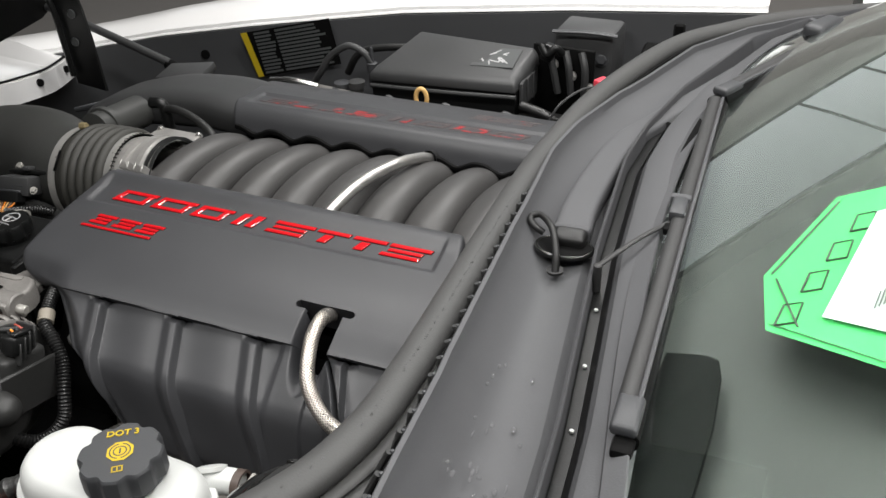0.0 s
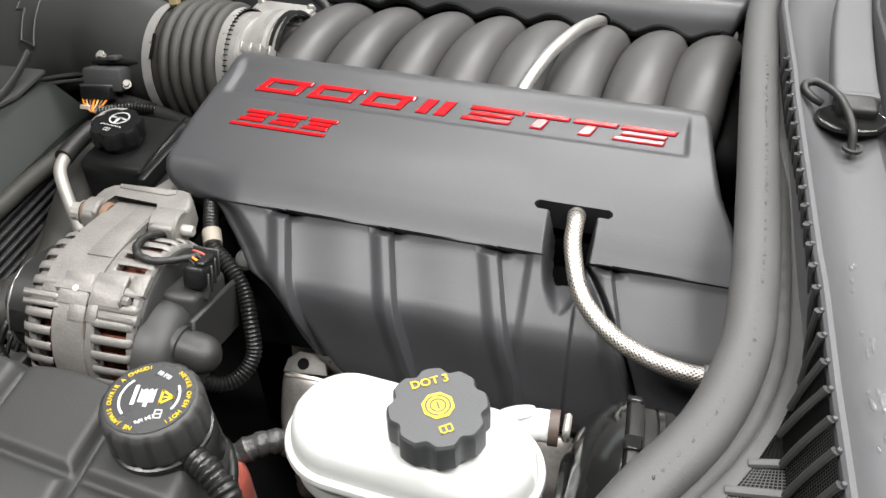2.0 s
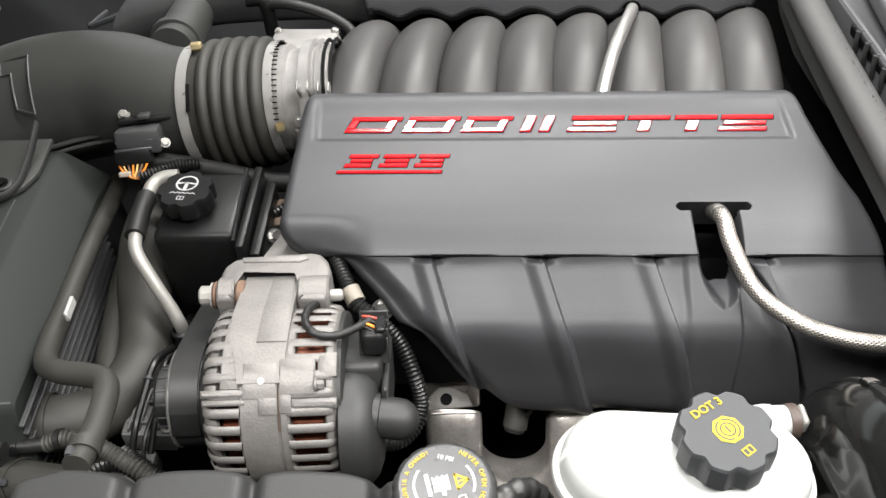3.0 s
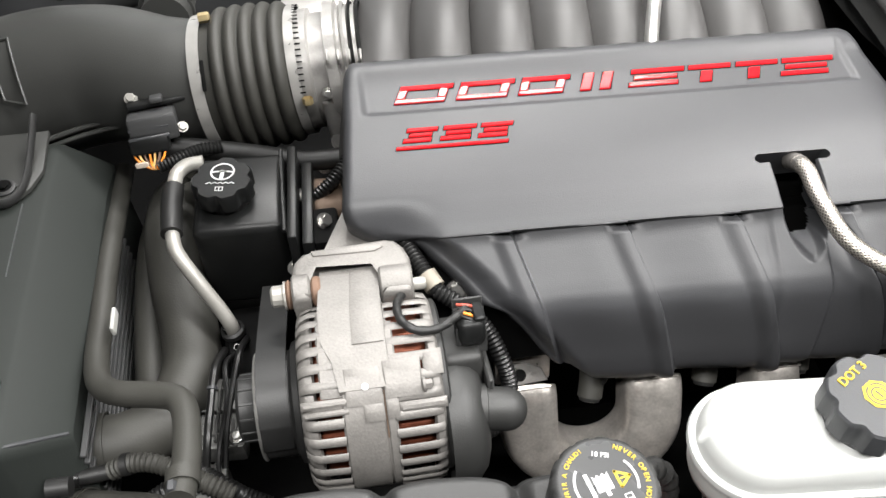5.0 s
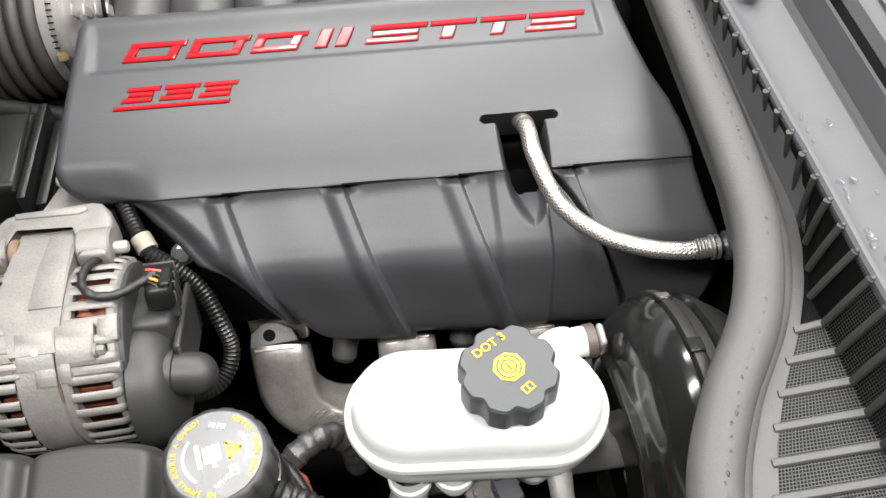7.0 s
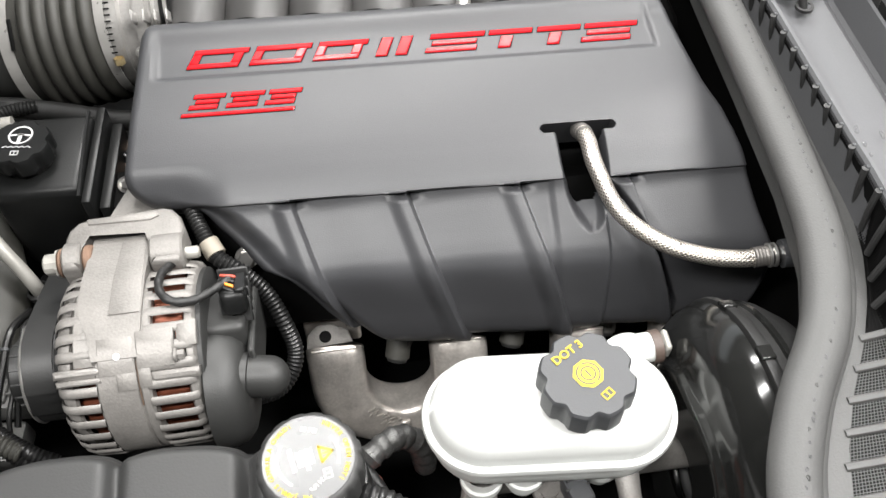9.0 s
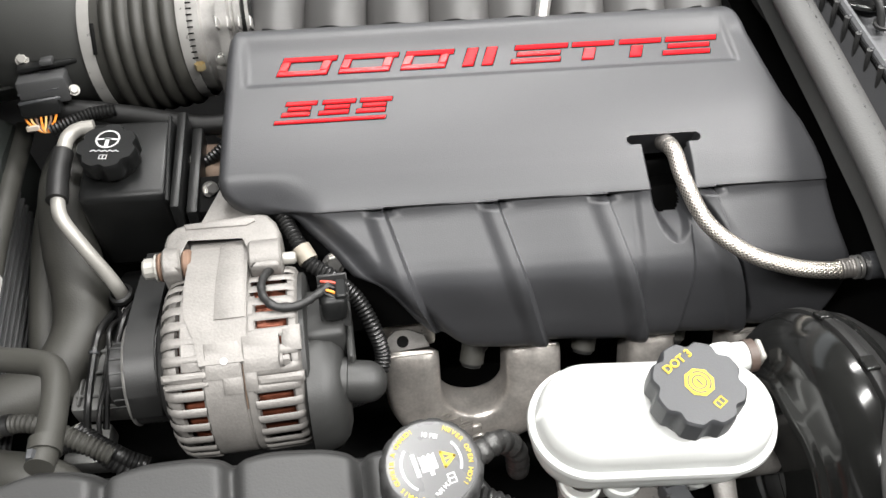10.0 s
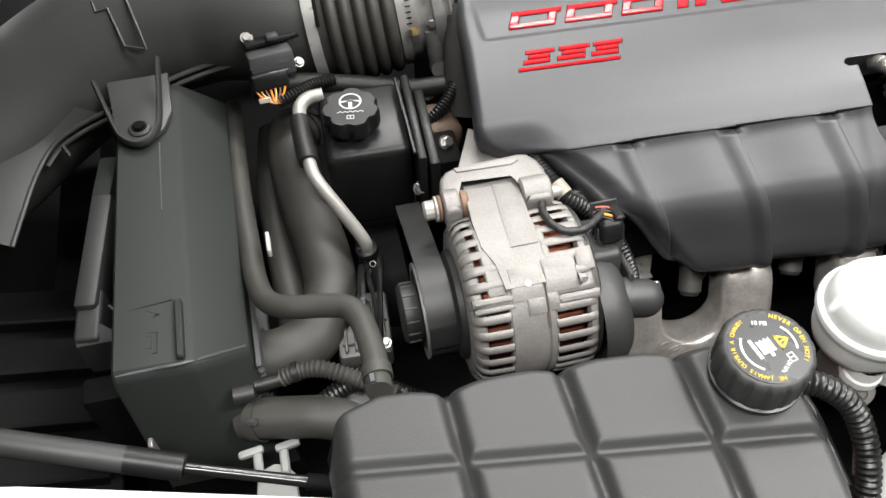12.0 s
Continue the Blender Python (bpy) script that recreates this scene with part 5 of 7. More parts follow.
def build_coolant():
    t = thing("coolant_tank", (-0.05, -0.63, 0.60), "quilted black plastic coolant surge tank with wide filler cap", "coolant tank")
    # outline of the tank in plan: back edge and front edge over x
    xs = np.linspace(-0.262, 0.150, 170)
    rows = []
    for x in xs:
        back = interp(x, [-0.262, -0.25, -0.21, -0.153, -0.05, 0.05, 0.11, 0.138, 0.150], [-0.592, -0.560, -0.549, -0.553, -0.554, -0.563, -0.572, -0.590, -0.612])
        back += 0.006 * (1 - math.exp(-(min(abs(x + 0.153), abs(x + 0.053), abs(x - 0.048)) / 0.02) ** 2))
        front = interp(x, [-0.262, -0.25, -0.20, 0.0, 0.10, 0.135, 0.150], [-0.70, -0.735, -0.75, -0.755, -0.755, -0.74, -0.72])
        row = [(x, back + 0.004, 0.60), (x, back + 0.003, 0.715)]
        n = 110
        for k in range(n + 1):
            s = k / n
            y = back + (front - back) * s
            e = min(y - front, back - y)
            ex = min(x - xs[0], xs[-1] - x)
            z = tank_height(x, y) - 0.022 * (1 - smoothstep(0, 0.018, e)) ** 2 - 0.034 * (1 - smoothstep(0, 0.028, ex)) ** 2
            z += 0.010 * smoothstep(-0.66, -0.75, y) * -1
            row.append((x, y, z))
        row += [(x, front - 0.003, 0.705), (x, front, 0.60)]
        rows.append(row)
    bm = loft(rows)
    for row in (rows[0], rows[-1]):
        bm.faces.new([bm.verts.new(p) for p in row])
    part("upper_shell", bm, M_TANK, t, sharp=70)
    part("weld_flange", sweep([(-0.25, -0.556, 0.706), (-0.15, -0.549, 0.706), (0.05, -0.561, 0.708), (0.115, -0.570, 0.712), (0.142, -0.592, 0.712), (0.154, -0.63, 0.712), (0.152, -0.70, 0.708)], 0.005, 10, 10), M_PLASTIC, t)
    part("lower_shell", rounded_box((0.12, 0.15, 0.10), (0.091, -0.648, 0.652), 0.018, 3), M_REDTANK, t, "translucent red brown lower half")
    c = Vector((0.1005, -0.606, 0.748))
    part("filler_neck", lathe([(0.042, -0.02), (0.0405, 0.004), (0.0375, 0.0075), (0.0375, 0.010), (0.0395, 0.0105), (0.0395, 0.014), (0.037, 0.015), (0.037, 0.022)], 48, Matrix.Translation(c)), M_LOOM, t)
    cap = part("cap", lathe([(0.0372, 0.0165), (0.0385, 0.017), (0.0390, 0.020), (0.0390, 0.044), (0.0375, 0.0485), (0.0350, 0.0505), (0.0335, 0.0510), (0.0, 0.0512)], 160, Matrix.Translation(c), wave=lambda a, i: 1 - (0.042 * smoothstep(0.25, 0.75, math.cos(16 * a)) if i in (1, 2, 3) else 0.02 * smoothstep(0.25, 0.75, math.cos(16 * a)) if i == 4 else 0)), M_TANK, t, "black grip cap with warning print", sharp=60)
    top = Matrix.Translation(c + Vector((0, 0, 0.0521))) @ pose(0, 0, 0, 0, 0, -78)
    part("print_disc", lathe([(0.0, 0.0), (0.0332, 0.0), (0.0332, -0.0006)], 48, Matrix.Translation(c + Vector((0, 0, 0.0518)))), M_DISC, cap)
    ring_words("NEVER OPEN HOT!", 0.0290, 90, 0.0050, top, M_YELLOW, cap, 7.2)
    ring_words("NE JAMAIS OUVRIR A CHAUD!", 0.0290, 270, 0.0048, top, M_YELLOW, cap, 6.4)
    for r, a0, a1 in ((0.0222, 60, 120), (0.0222, 225, 315)):
        polybar(cap, circle_pts(r, 14, a0, a1), 0.0018, top, M_PRINT, "printed_line")
    words("18 PSI", 0.0052, top @ pose(-0.021, 0.0055, 0, 0, 0, 62), M_PRINT, cap)
    words("124 kPa", 0.0046, top @ pose(0.0205, 0.002, 0, 0, 0, -62), M_PRINT, cap)
    polybar(cap, [(-0.006, 0.009), (0.006, 0.009), (0, 0.018)], 0.0019, top @ pose(0, 0, 0), M_YELLOW, "warning_triangle", True)
    polybar(cap, [(0, 0.0112), (0, 0.0145)], 0.0013, top, M_YELLOW, "warning_triangle")
    bm = bmesh.new()
    pts = [(-0.008, -0.006), (0.005, -0.006), (0.005, -0.001), (0.009, -0.001), (0.009, 0.002), (0.005, 0.002), (0.005, 0.006), (-0.008, 0.006), (-0.006, 0.004), (-0.008, 0.002), (-0.006, 0.0), (-0.008, -0.002), (-0.006, -0.004)]
    bm.faces.new([bm.verts.new((x, y, 0)) for x, y in pts])
    bmesh.ops.transform(bm, matrix=top @ pose(0, -0.002, 0), verts=bm.verts)
    part("radiator_symbol", bm, M_PRINT, cap, smooth=False)
    polybar(cap, [(-0.010, -0.0115), (0.006, -0.0115)], 0.003, top, M_PRINT, "printed_line")
    book_symbol(cap, top @ pose(0.0155, 0.0105, 0), 0.0036, M_PRINT)
    h = thing("overflow_hose", (0.15, -0.65, 0.70), "black corrugated overflow hose from the filler neck", "hose")
    part("hose", sweep([(0.132, -0.622, 0.758), (0.150, -0.630, 0.756), (0.170, -0.643, 0.744), (0.181, -0.662, 0.724), (0.182, -0.688, 0.70), (0.176, -0.715, 0.67)], corrugated(0.0056, 0.0092, 0.0112), 18, 14, even=0.0012), M_LOOM, h)
    f = thing("wrapped_hose", (0.17, -0.56, 0.68), "hose end wrapped in crinkled foil tape", "hose")
    part("hose", sweep([(0.130, -0.575, 0.690), (0.148, -0.562, 0.696), (0.168, -0.551, 0.692), (0.184, -0.552, 0.672), (0.188, -0.56, 0.64)], lambda s, a: 0.0105 + 0.0007 * math.sin(a * 520) + 0.0004 * math.sin(a * 1300), 14, 12), M_TAPE, f)
    w = thing("washer_fluid_filler", (0.235, -0.69, 0.62), "grey washer fluid filler cap with white symbol", "filler cap")
    wc = Vector((0.232, -0.684, 0.776))
    tilt = Matrix.Translation(wc) @ pose(0, 0, 0, -6, 4, 0)
    wcap = part("cap", lathe([(0.034, -0.02), (0.0365, -0.016), (0.0365, -0.003), (0.035, 0.0), (0.0, 0.001)], 56, tilt), M_CAP, w)
    part("cap_tab", prism([(0.02, -0.028), (0.046, -0.016), (0.052, 0.004), (0.046, 0.020), (0.02, 0.030)], 0.012, tilt, 0.003), M_CAP, w)
    part("neck", sweep([tilt @ Vector((0, 0, -0.015)), tilt @ Vector((0, -0.003, -0.05)), tilt @ Vector((-0.02, -0.01, -0.12))], 0.026, 22, 6), M_MILKY, w)
    up = tilt @ pose(-0.006, -0.002, 0.0016, 0, 0, -32)
    polybar(wcap, [(-0.017, -0.008), (-0.008, -0.011), (0.004, -0.011), (0.013, -0.008), (0.009, 0.012), (0.0, 0.014), (-0.009, 0.013)], 0.0022, up, M_PRINT, "washer_symbol", True)
    for k in range(11):
        polybar(wcap, circle_pts(0.0088, 2, 25 + 30 * k, 37 + 30 * k, (-0.011, -0.009)), 0.0021, up, M_PRINT, "washer_symbol")
    polybar(wcap, [(-0.002, -0.011), (-0.0015, -0.003), (-0.001, 0.005)], 0.0016, up, M_PRINT, "washer_symbol")
    book_symbol(wcap, tilt @ pose(0.020, 0.014, 0.0016, 0, 0, -32), 0.0042, M_PRINT)


def build_steering():
    t = thing("power_steering_reservoir", (-0.165, -0.21, 0.60), "black power steering reservoir with printed lobed cap", "fluid reservoir")
    body = bmesh.new()
    rounded_box((0.094, 0.112, 0.120), (-0.167, -0.190, 0.656), 0.010, 3, (0, 0, -2), body)
    part("tank", body, M_PLASTIC, t)
    part("side_flange", rounded_box((0.010, 0.135, 0.12), (-0.112, -0.203, 0.662), 0.003, 2, (0, 0, -2)), M_PLASTIC, t)
    part("side_plate", rounded_box((0.012, 0.12, 0.105), (-0.098, -0.208, 0.655), 0.003, 2, (0, 0, -2)), M_PLASTIC, t)
    part("rear_bracket", rounded_box((0.028, 0.05, 0.06), (-0.082, -0.238, 0.67), 0.004, 2), M_DARK, t)
    for q in ((-0.101, -0.182, 0.690), (-0.075, -0.165, 0.672), (-0.082, -0.236, 0.703)):
        bolt(t, q, (0.5, -0.5, 0.7), 0.0065, 0.007, M_ZINC)
    part("vent_ribs", sweep([(-0.121, -0.145, 0.725), (-0.121, -0.20, 0.725), (-0.121, -0.262, 0.722)], (0.0022, 0.0022), 6, 4), M_PLASTIC, t)
    c = Vector((-0.179, -0.199, 0.7225))
    cap = part("cap", lathe([(0.024, -0.01), (0.026, 0.0), (0.0315, 0.003), (0.0315, 0.019), (0.0295, 0.0225), (0.0, 0.0225)], 96, Matrix.Translation(c), wave=lobed(7, 0.12, (2, 3, 4)), ), M_PLASTIC, t, "black lobed cap with white symbols")
    top = Matrix.Translation(c + Vector((0, 0, 0.0232))) @ pose(0, 0, 0, 0, 0, -8)
    polybar(cap, circle_pts(0.0115, 28, c=(0, 0.008)), 0.0019, top, M_PRINT, "steering_symbol")
    polybar(cap, [(-0.0105, 0.0075), (-0.003, 0.0085), (0.003, 0.0085), (0.0105, 0.0075)], 0.0022, top, M_PRINT, "steering_symbol")
    polybar(cap, [(0, 0.0085), (0, -0.002)], 0.004, top, M_PRINT, "steering_symbol")
    polybar(cap, [(-0.014 + 0.0028 * k, -0.0085 + (0.0012 if k % 2 else -0.0006)) for k in range(11)], 0.0012, top, M_PRINT, "fluid_symbol")
    book_symbol(cap, top @ pose(0, -0.0165, 0), 0.0036, M_PRINT)
    p = thing("steering_return_pipe", (-0.22, -0.25, 0.62), "bent pale metal pipe with black sleeve by the reservoir", "pipe")
    part("upper_pipe", sweep([(-0.205, -0.140, 0.715), (-0.222, -0.142, 0.715), (-0.233, -0.152, 0.713), (-0.236, -0.175, 0.712)], 0.0078, 14, 8), M_TUBE, p)
    part("sleeve", sweep([(-0.236, -0.172, 0.712), (-0.236, -0.205, 0.714), (-0.234, -0.240, 0.714)], 0.0110, 16, 6), M_RUBBER, p)
    part("lower_pipe", sweep([(-0.234, -0.236, 0.714), (-0.230, -0.258, 0.706), (-0.212, -0.281, 0.680), (-0.197, -0.296, 0.655), (-0.190, -0.304, 0.640), (-0.189, -0.304, 0.625), (-0.19, -0.300, 0.60)], 0.0074, 14, 8), M_TUBE, p)
    part("pipe_clip", lathe([(0.0095, -0.004), (0.0125, -0.002), (0.0125, 0.004), (0.0095, 0.006)], 16, along((-0.1895, -0.304, 0.628), (0.1, 0.0, -1))), M_RUBBER, p)
    polybar(p, circle_pts(0.0032, 16), 0.0007, along((-0.186, -0.322, 0.622), (0, -0.6, 0.8)), M_STEEL, "spring_clip")


def hose_thing(name, label, pts, r, material, clamps=(), seg=20):
    t = thing(name, pts[0], label, "hose")
    part("hose", sweep(pts, r, seg, 10), material, t)
    for p, d, cr in clamps:
        part("clamp", lathe([(cr, -0.006), (cr + 0.0012, -0.006), (cr + 0.0012, 0.006), (cr, 0.006)], 28, along(p, d)), M_DUSTY, t, "dark spring hose clamp")
        bolt(t, Vector(p) + Vector((-0.3, -0.5, 0.8)).normalized() * (cr + 0.004), d, 0.0040, 0.008, M_CAP, "clamp_ear", False)
    return t


def build_hoses():
    hose_thing("radiator_hose", "thick dusty black upper radiator hose", [(-0.235, -0.10, 0.630), (-0.250, -0.130, 0.645), (-0.251, -0.187, 0.648), (-0.246, -0.241, 0.630), (-0.237, -0.290, 0.610), (-0.238, -0.336, 0.600), (-0.260, -0.382, 0.598), (-0.295, -0.402, 0.600), (-0.335, -0.405, 0.605)], 0.0300, M_DUSTY, (((-0.318, -0.404, 0.6025), (1, 0.05, -0.05), 0.0312), ((-0.243, -0.115, 0.637), (0.3, 0.8, -0.4), 0.0312)), seg=26)
    hose_thing("heater_hose", "thin dusty black hose with square bend", [(-0.319, -0.05, 0.635), (-0.319, -0.105, 0.640), (-0.317, -0.215, 0.653), (-0.313, -0.298, 0.661), (-0.309, -0.352, 0.670), (-0.299, -0.386, 0.680), (-0.277, -0.405, 0.690), (-0.243, -0.418, 0.700), (-0.221, -0.431, 0.708), (-0.211, -0.454, 0.715), (-0.2065, -0.500, 0.725), (-0.208, -0.540, 0.735)], 0.0118, M_DUSTY, (((-0.2070, -0.520, 0.731), (0, -1, 0.1), 0.0126),))
    hose_thing("lower_hose", "dusty black hose running behind the coolant tank", [(-0.345, -0.462, 0.590), (-0.326, -0.470, 0.598), (-0.297, -0.480, 0.606), (-0.266, -0.490, 0.612), (-0.240, -0.500, 0.604), (-0.225, -0.520, 0.590)], 0.0215, M_DUSTY, (((-0.330, -0.4685, 0.5965), (0.9, -0.4, 0.4), 0.0225),))
    hose_thing("radiator_hose", "second dusty black hose behind the radiator hose", [(-0.275, -0.07, 0.60), (-0.285, -0.16, 0.60), (-0.285, -0.26, 0.585), (-0.28, -0.36, 0.565)], 0.019, M_DUSTY, (((-0.281, -0.345, 0.5675), (0, -1, -0.2), 0.0198),))
    hose_thing("coolant_hose", "black hose crossing behind the steering reservoir", [(-0.285, -0.10, 0.705), (-0.235, -0.095, 0.700), (-0.17, -0.105, 0.692), (-0.10, -0.125, 0.688), (-0.05, -0.13, 0.69)], 0.0115, M_RUBBER)
    h = thing("small_hose", (-0.30, -0.45, 0.62), "corrugated dusty black hose low by the radiator hose", "hose")
    part("hose", sweep([(-0.300, -0.444, 0.624), (-0.283, -0.443, 0.630), (-0.262, -0.446, 0.632), (-0.240, -0.455, 0.628), (-0.215, -0.468, 0.622), (-0.19, -0.48, 0.612)], corrugated(0.0048, 0.0076, 0.0094), 18, 14, even=0.001), M_DUSTY, h)
    part("nipple", sweep([(-0.332, -0.446, 0.622), (-0.298, -0.444, 0.624)], 0.0075, 14, 3), M_RUBBER, h)
    part("end_cap", sweep([(-0.336, -0.446, 0.622), (-0.328, -0.446, 0.622)], 0.0095, 14, 3), M_LOOM, h)
    part("collar", lathe([(0.007, -0.004), (0.0105, -0.003), (0.0105, 0.003), (0.007, 0.004)], 20, along((-0.285, -0.443, 0.630), (1, 0, 0.2))), M_RUBBER, h)
    b = thing("drive_belt_front", (-0.15, -0.40, 0.45), "dark belt drive and pump at the engine's front", "belt drive")
    part("pump", lathe([(0.0, -0.05), (0.055, -0.05), (0.06, -0.045), (0.06, 0.0), (0.0, 0.01)], 40, along((-0.15, -0.30, 0.56), (1, 0, 0))), M_DARK, b)
    part("belt", loft([[(-0.151, y, z), (-0.1245, y, z), (-0.1245, y - 0.002, z - 0.004), (-0.151, y - 0.002, z - 0.004)] for y, z in ((-0.480, 0.690), (-0.470, 0.710), (-0.452, 0.725), (-0.432, 0.7295), (-0.410, 0.7255), (-0.36, 0.706), (-0.29, 0.675))], True, caps=True), M_RUBBER, b)
    plate = mat("grey_compressor_casting", (0.12, 0.12, 0.116), 0.5, 0.5, vary=0.2, scale=40, bump=0.5)
    part("compressor", rounded_box((0.058, 0.082, 0.03), (-0.209, -0.382, 0.585), 0.005, 2, (0, 0, -4)), plate, b, "grey cast compressor housing")
    part("compressor_foot", rounded_box((0.044, 0.044, 0.03), (-0.225, -0.450, 0.570), 0.005, 2, (0, 0, -4)), plate, b, "grey cast compressor housing")
    for k in range(5):
        part("cast_rib", rounded_box((0.0035, 0.070, 0.006), (-0.229 + 0.0105 * k, -0.382, 0.6015), 0.0012, 1, (0, 0, -4)), plate, b)
    for k in range(3):
        part("cast_rib", rounded_box((0.052, 0.0032, 0.0055), (-0.209, -0.356 - 0.026 * k, 0.6012), 0.0012, 1, (0, 0, -4)), plate, b)
    for p in ((-0.228, -0.350, 0.603), (-0.190, -0.415, 0.603), (-0.232, -0.436, 0.588)):
        bolt(b, p, (0, 0, 1), 0.0052, 0.005, M_ZINC)
    for pts, r in (([(-0.199, -0.322, 0.620), (-0.203, -0.362, 0.646), (-0.208, -0.403, 0.640), (-0.212, -0.434, 0.630), (-0.217, -0.456, 0.608)], 0.0040), ([(-0.176, -0.305, 0.615), (-0.180, -0.340, 0.640), (-0.186, -0.376, 0.640), (-0.194, -0.416, 0.630), (-0.200, -0.448, 0.606)], 0.0034), ([(-0.190, -0.325, 0.615), (-0.194, -0.355, 0.640), (-0.193, -0.395, 0.636), (-0.203, -0.440, 0.622), (-0.205, -0.465, 0.600)], 0.0026)):
        part("cable", sweep(pts, r, 8, 6), M_LOOM, b)
    part("cable_tie", lathe([(0.0042, -0.0018), (0.0052, -0.0014), (0.0052, 0.0014), (0.0042, 0.0018)], 14, along((-0.2055, -0.383, 0.645), (-0.1, -0.9, -0.2))), M_CAP, b)
    part("conduit", sweep([(-0.224, -0.448, 0.612), (-0.207, -0.463, 0.612), (-0.193, -0.473, 0.612), (-0.178, -0.482, 0.608), (-0.160, -0.488, 0.598)], corrugated(0.0042, 0.0070, 0.0086), 14, 12, even=0.001), M_LOOM, b)
    part("bush", lathe([(0.0, 0.01), (0.009, 0.01), (0.009, -0.01)], 16, along((-0.335, -0.468, 0.650), (1, 0, 0))), M_RUBBER, b)


def build_shroud():
    t = thing("radiator_shroud", (-0.38, -0.30, 0.45), "large flat black plastic radiator shroud", "radiator shroud")
    rows = []
    for y, dz in ((-0.06, -0.01), (-0.12, 0.0), (-0.30, 0.002), (-0.452, 0.002), (-0.457, -0.002)):
        a = interp(y, [-0.457, -0.06], [-0.441, -0.436])
        rows.append([(a - 0.003, y, 0.55), (a - 0.003, y, 0.705 + dz), (a, y, 0.709 + dz), (-0.374, y, 0.705 + dz), (-0.368, y, 0.702 + dz), (-0.328, y + 0.028 * smoothstep(-0.38, -0.45, y), 0.668 + dz), (-0.324, y + 0.030 * smoothstep(-0.38, -0.45, y), 0.663 + dz), (-0.320, y + 0.030 * smoothstep(-0.38, -0.45, y), 0.54)])
    rows.append([(x, y - 0.004, z - (0.008 if z > 0.6 else 0)) for x, y, z in rows[-1]])
    rows.append([(x + 0.02 * (x > -0.34), -0.478, min(z, 0.56) - 0.06) for x, y, z in rows[-1]])
    part("panel", loft(rows), M_FENDERLINER, t, sharp=30)
    part("pocket_wall", rounded_box((0.0075, 0.066, 0.012), (-0.380, -0.419, 0.709), 0.002, 1), M_FENDERLINER, t)
    for pts in ([(-0.416, -0.388), (-0.399, -0.397), (-0.418, -0.405), (-0.416, -0.388)], [(-0.418, -0.415), (-0.401, -0.417), (-0.402, -0.440), (-0.420, -0.438), (-0.418, -0.415)], [(-0.413, -0.420), (-0.406, -0.421), (-0.407, -0.434), (-0.413, -0.433)]):
        part("moulded_mark", sweep([(x, y, 0.7086) for x, y in pts], 0.0008, 6, 1, smooth_path=False), M_FENDERLINER, t)
    for k in range(9):
        part("slat", rounded_box((0.006, 0.30, 0.004), (-0.3185, -0.29, 0.648 - 0.0125 * k), 0.001, 1), M_FARBOX, t)
    part("side_column", rounded_box((0.024, 0.15, 0.05), (-0.471, -0.278, 0.660), 0.006, 2, (0, 0, -6)), M_TANK, t)
    # Darker upper piece: the column's fade into shade is put into its colour.
    part("side_column", rounded_box((0.022, 0.062, 0.05), (-0.463, -0.172, 0.653), 0.005, 2, (0, 0, -8)), M_FENDERLINER, t)
    part("side_column", rounded_box((0.026, 0.060, 0.05), (-0.477, -0.356, 0.652), 0.005, 3, (3, 0, -4)), M_TANK, t)
    part("column_foot", loft([[(x0, y, z), (x1, y, z), (x1, y, z - 0.05), (x0, y, z - 0.05)] for x0, x1, y, z in ((-0.488, -0.464, -0.372, 0.676), (-0.490, -0.448, -0.384, 0.672), (-0.490, -0.446, -0.389, 0.668))], True, caps=True), M_TANK, t)
    part("pocket_lip", sweep([(-0.446, -0.376, 0.7088), (-0.435, -0.387, 0.7090), (-0.410, -0.385, 0.7088), (-0.386, -0.382, 0.7078)], 0.0014, 8, 5), M_FENDERLINER, t)
    part("front_lip", sweep([(-0.440, -0.455, 0.706), (-0.41, -0.4545, 0.7055), (-0.374, -0.4535, 0.7045), (-0.328, -0.4245, 0.667)], 0.0022, 8, 8), M_CAP, t)
    part("foot", rounded_box((0.04, 0.03, 0.14), (-0.468, -0.435, 0.59), 0.006, 2), M_DARK, t)
    part("seam", rounded_box((0.0012, 0.10, 0.002), (-0.393, -0.215, 0.7075), 0, 1), M_LABELGREY, t, smooth=False)
    part("clip", rounded_box((0.004, 0.026, 0.012), (-0.290, -0.322, 0.690), 0.001, 1), mat("pale_plastic_clip", (0.42, 0.42, 0.40), 0.5), t)
    part("clip", rounded_box((0.005, 0.01, 0.03), (-0.43, -0.49, 0.62), 0.001, 1), M_ZINC, t)
    rc = thing("radiator", (-0.56, -0.10, 0.22), "black radiator and fan assembly below the duct", "radiator")
    # Radiator and guide carry the bay's low shade in their near-black colour.
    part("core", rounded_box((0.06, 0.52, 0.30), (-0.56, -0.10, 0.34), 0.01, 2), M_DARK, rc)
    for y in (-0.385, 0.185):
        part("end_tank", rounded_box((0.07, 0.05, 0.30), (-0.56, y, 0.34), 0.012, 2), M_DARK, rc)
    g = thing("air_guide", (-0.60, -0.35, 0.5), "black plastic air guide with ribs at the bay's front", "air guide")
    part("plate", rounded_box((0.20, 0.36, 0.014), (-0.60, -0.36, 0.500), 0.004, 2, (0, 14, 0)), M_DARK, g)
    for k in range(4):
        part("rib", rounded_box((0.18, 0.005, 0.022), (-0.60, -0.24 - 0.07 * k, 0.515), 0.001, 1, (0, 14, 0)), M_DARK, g)


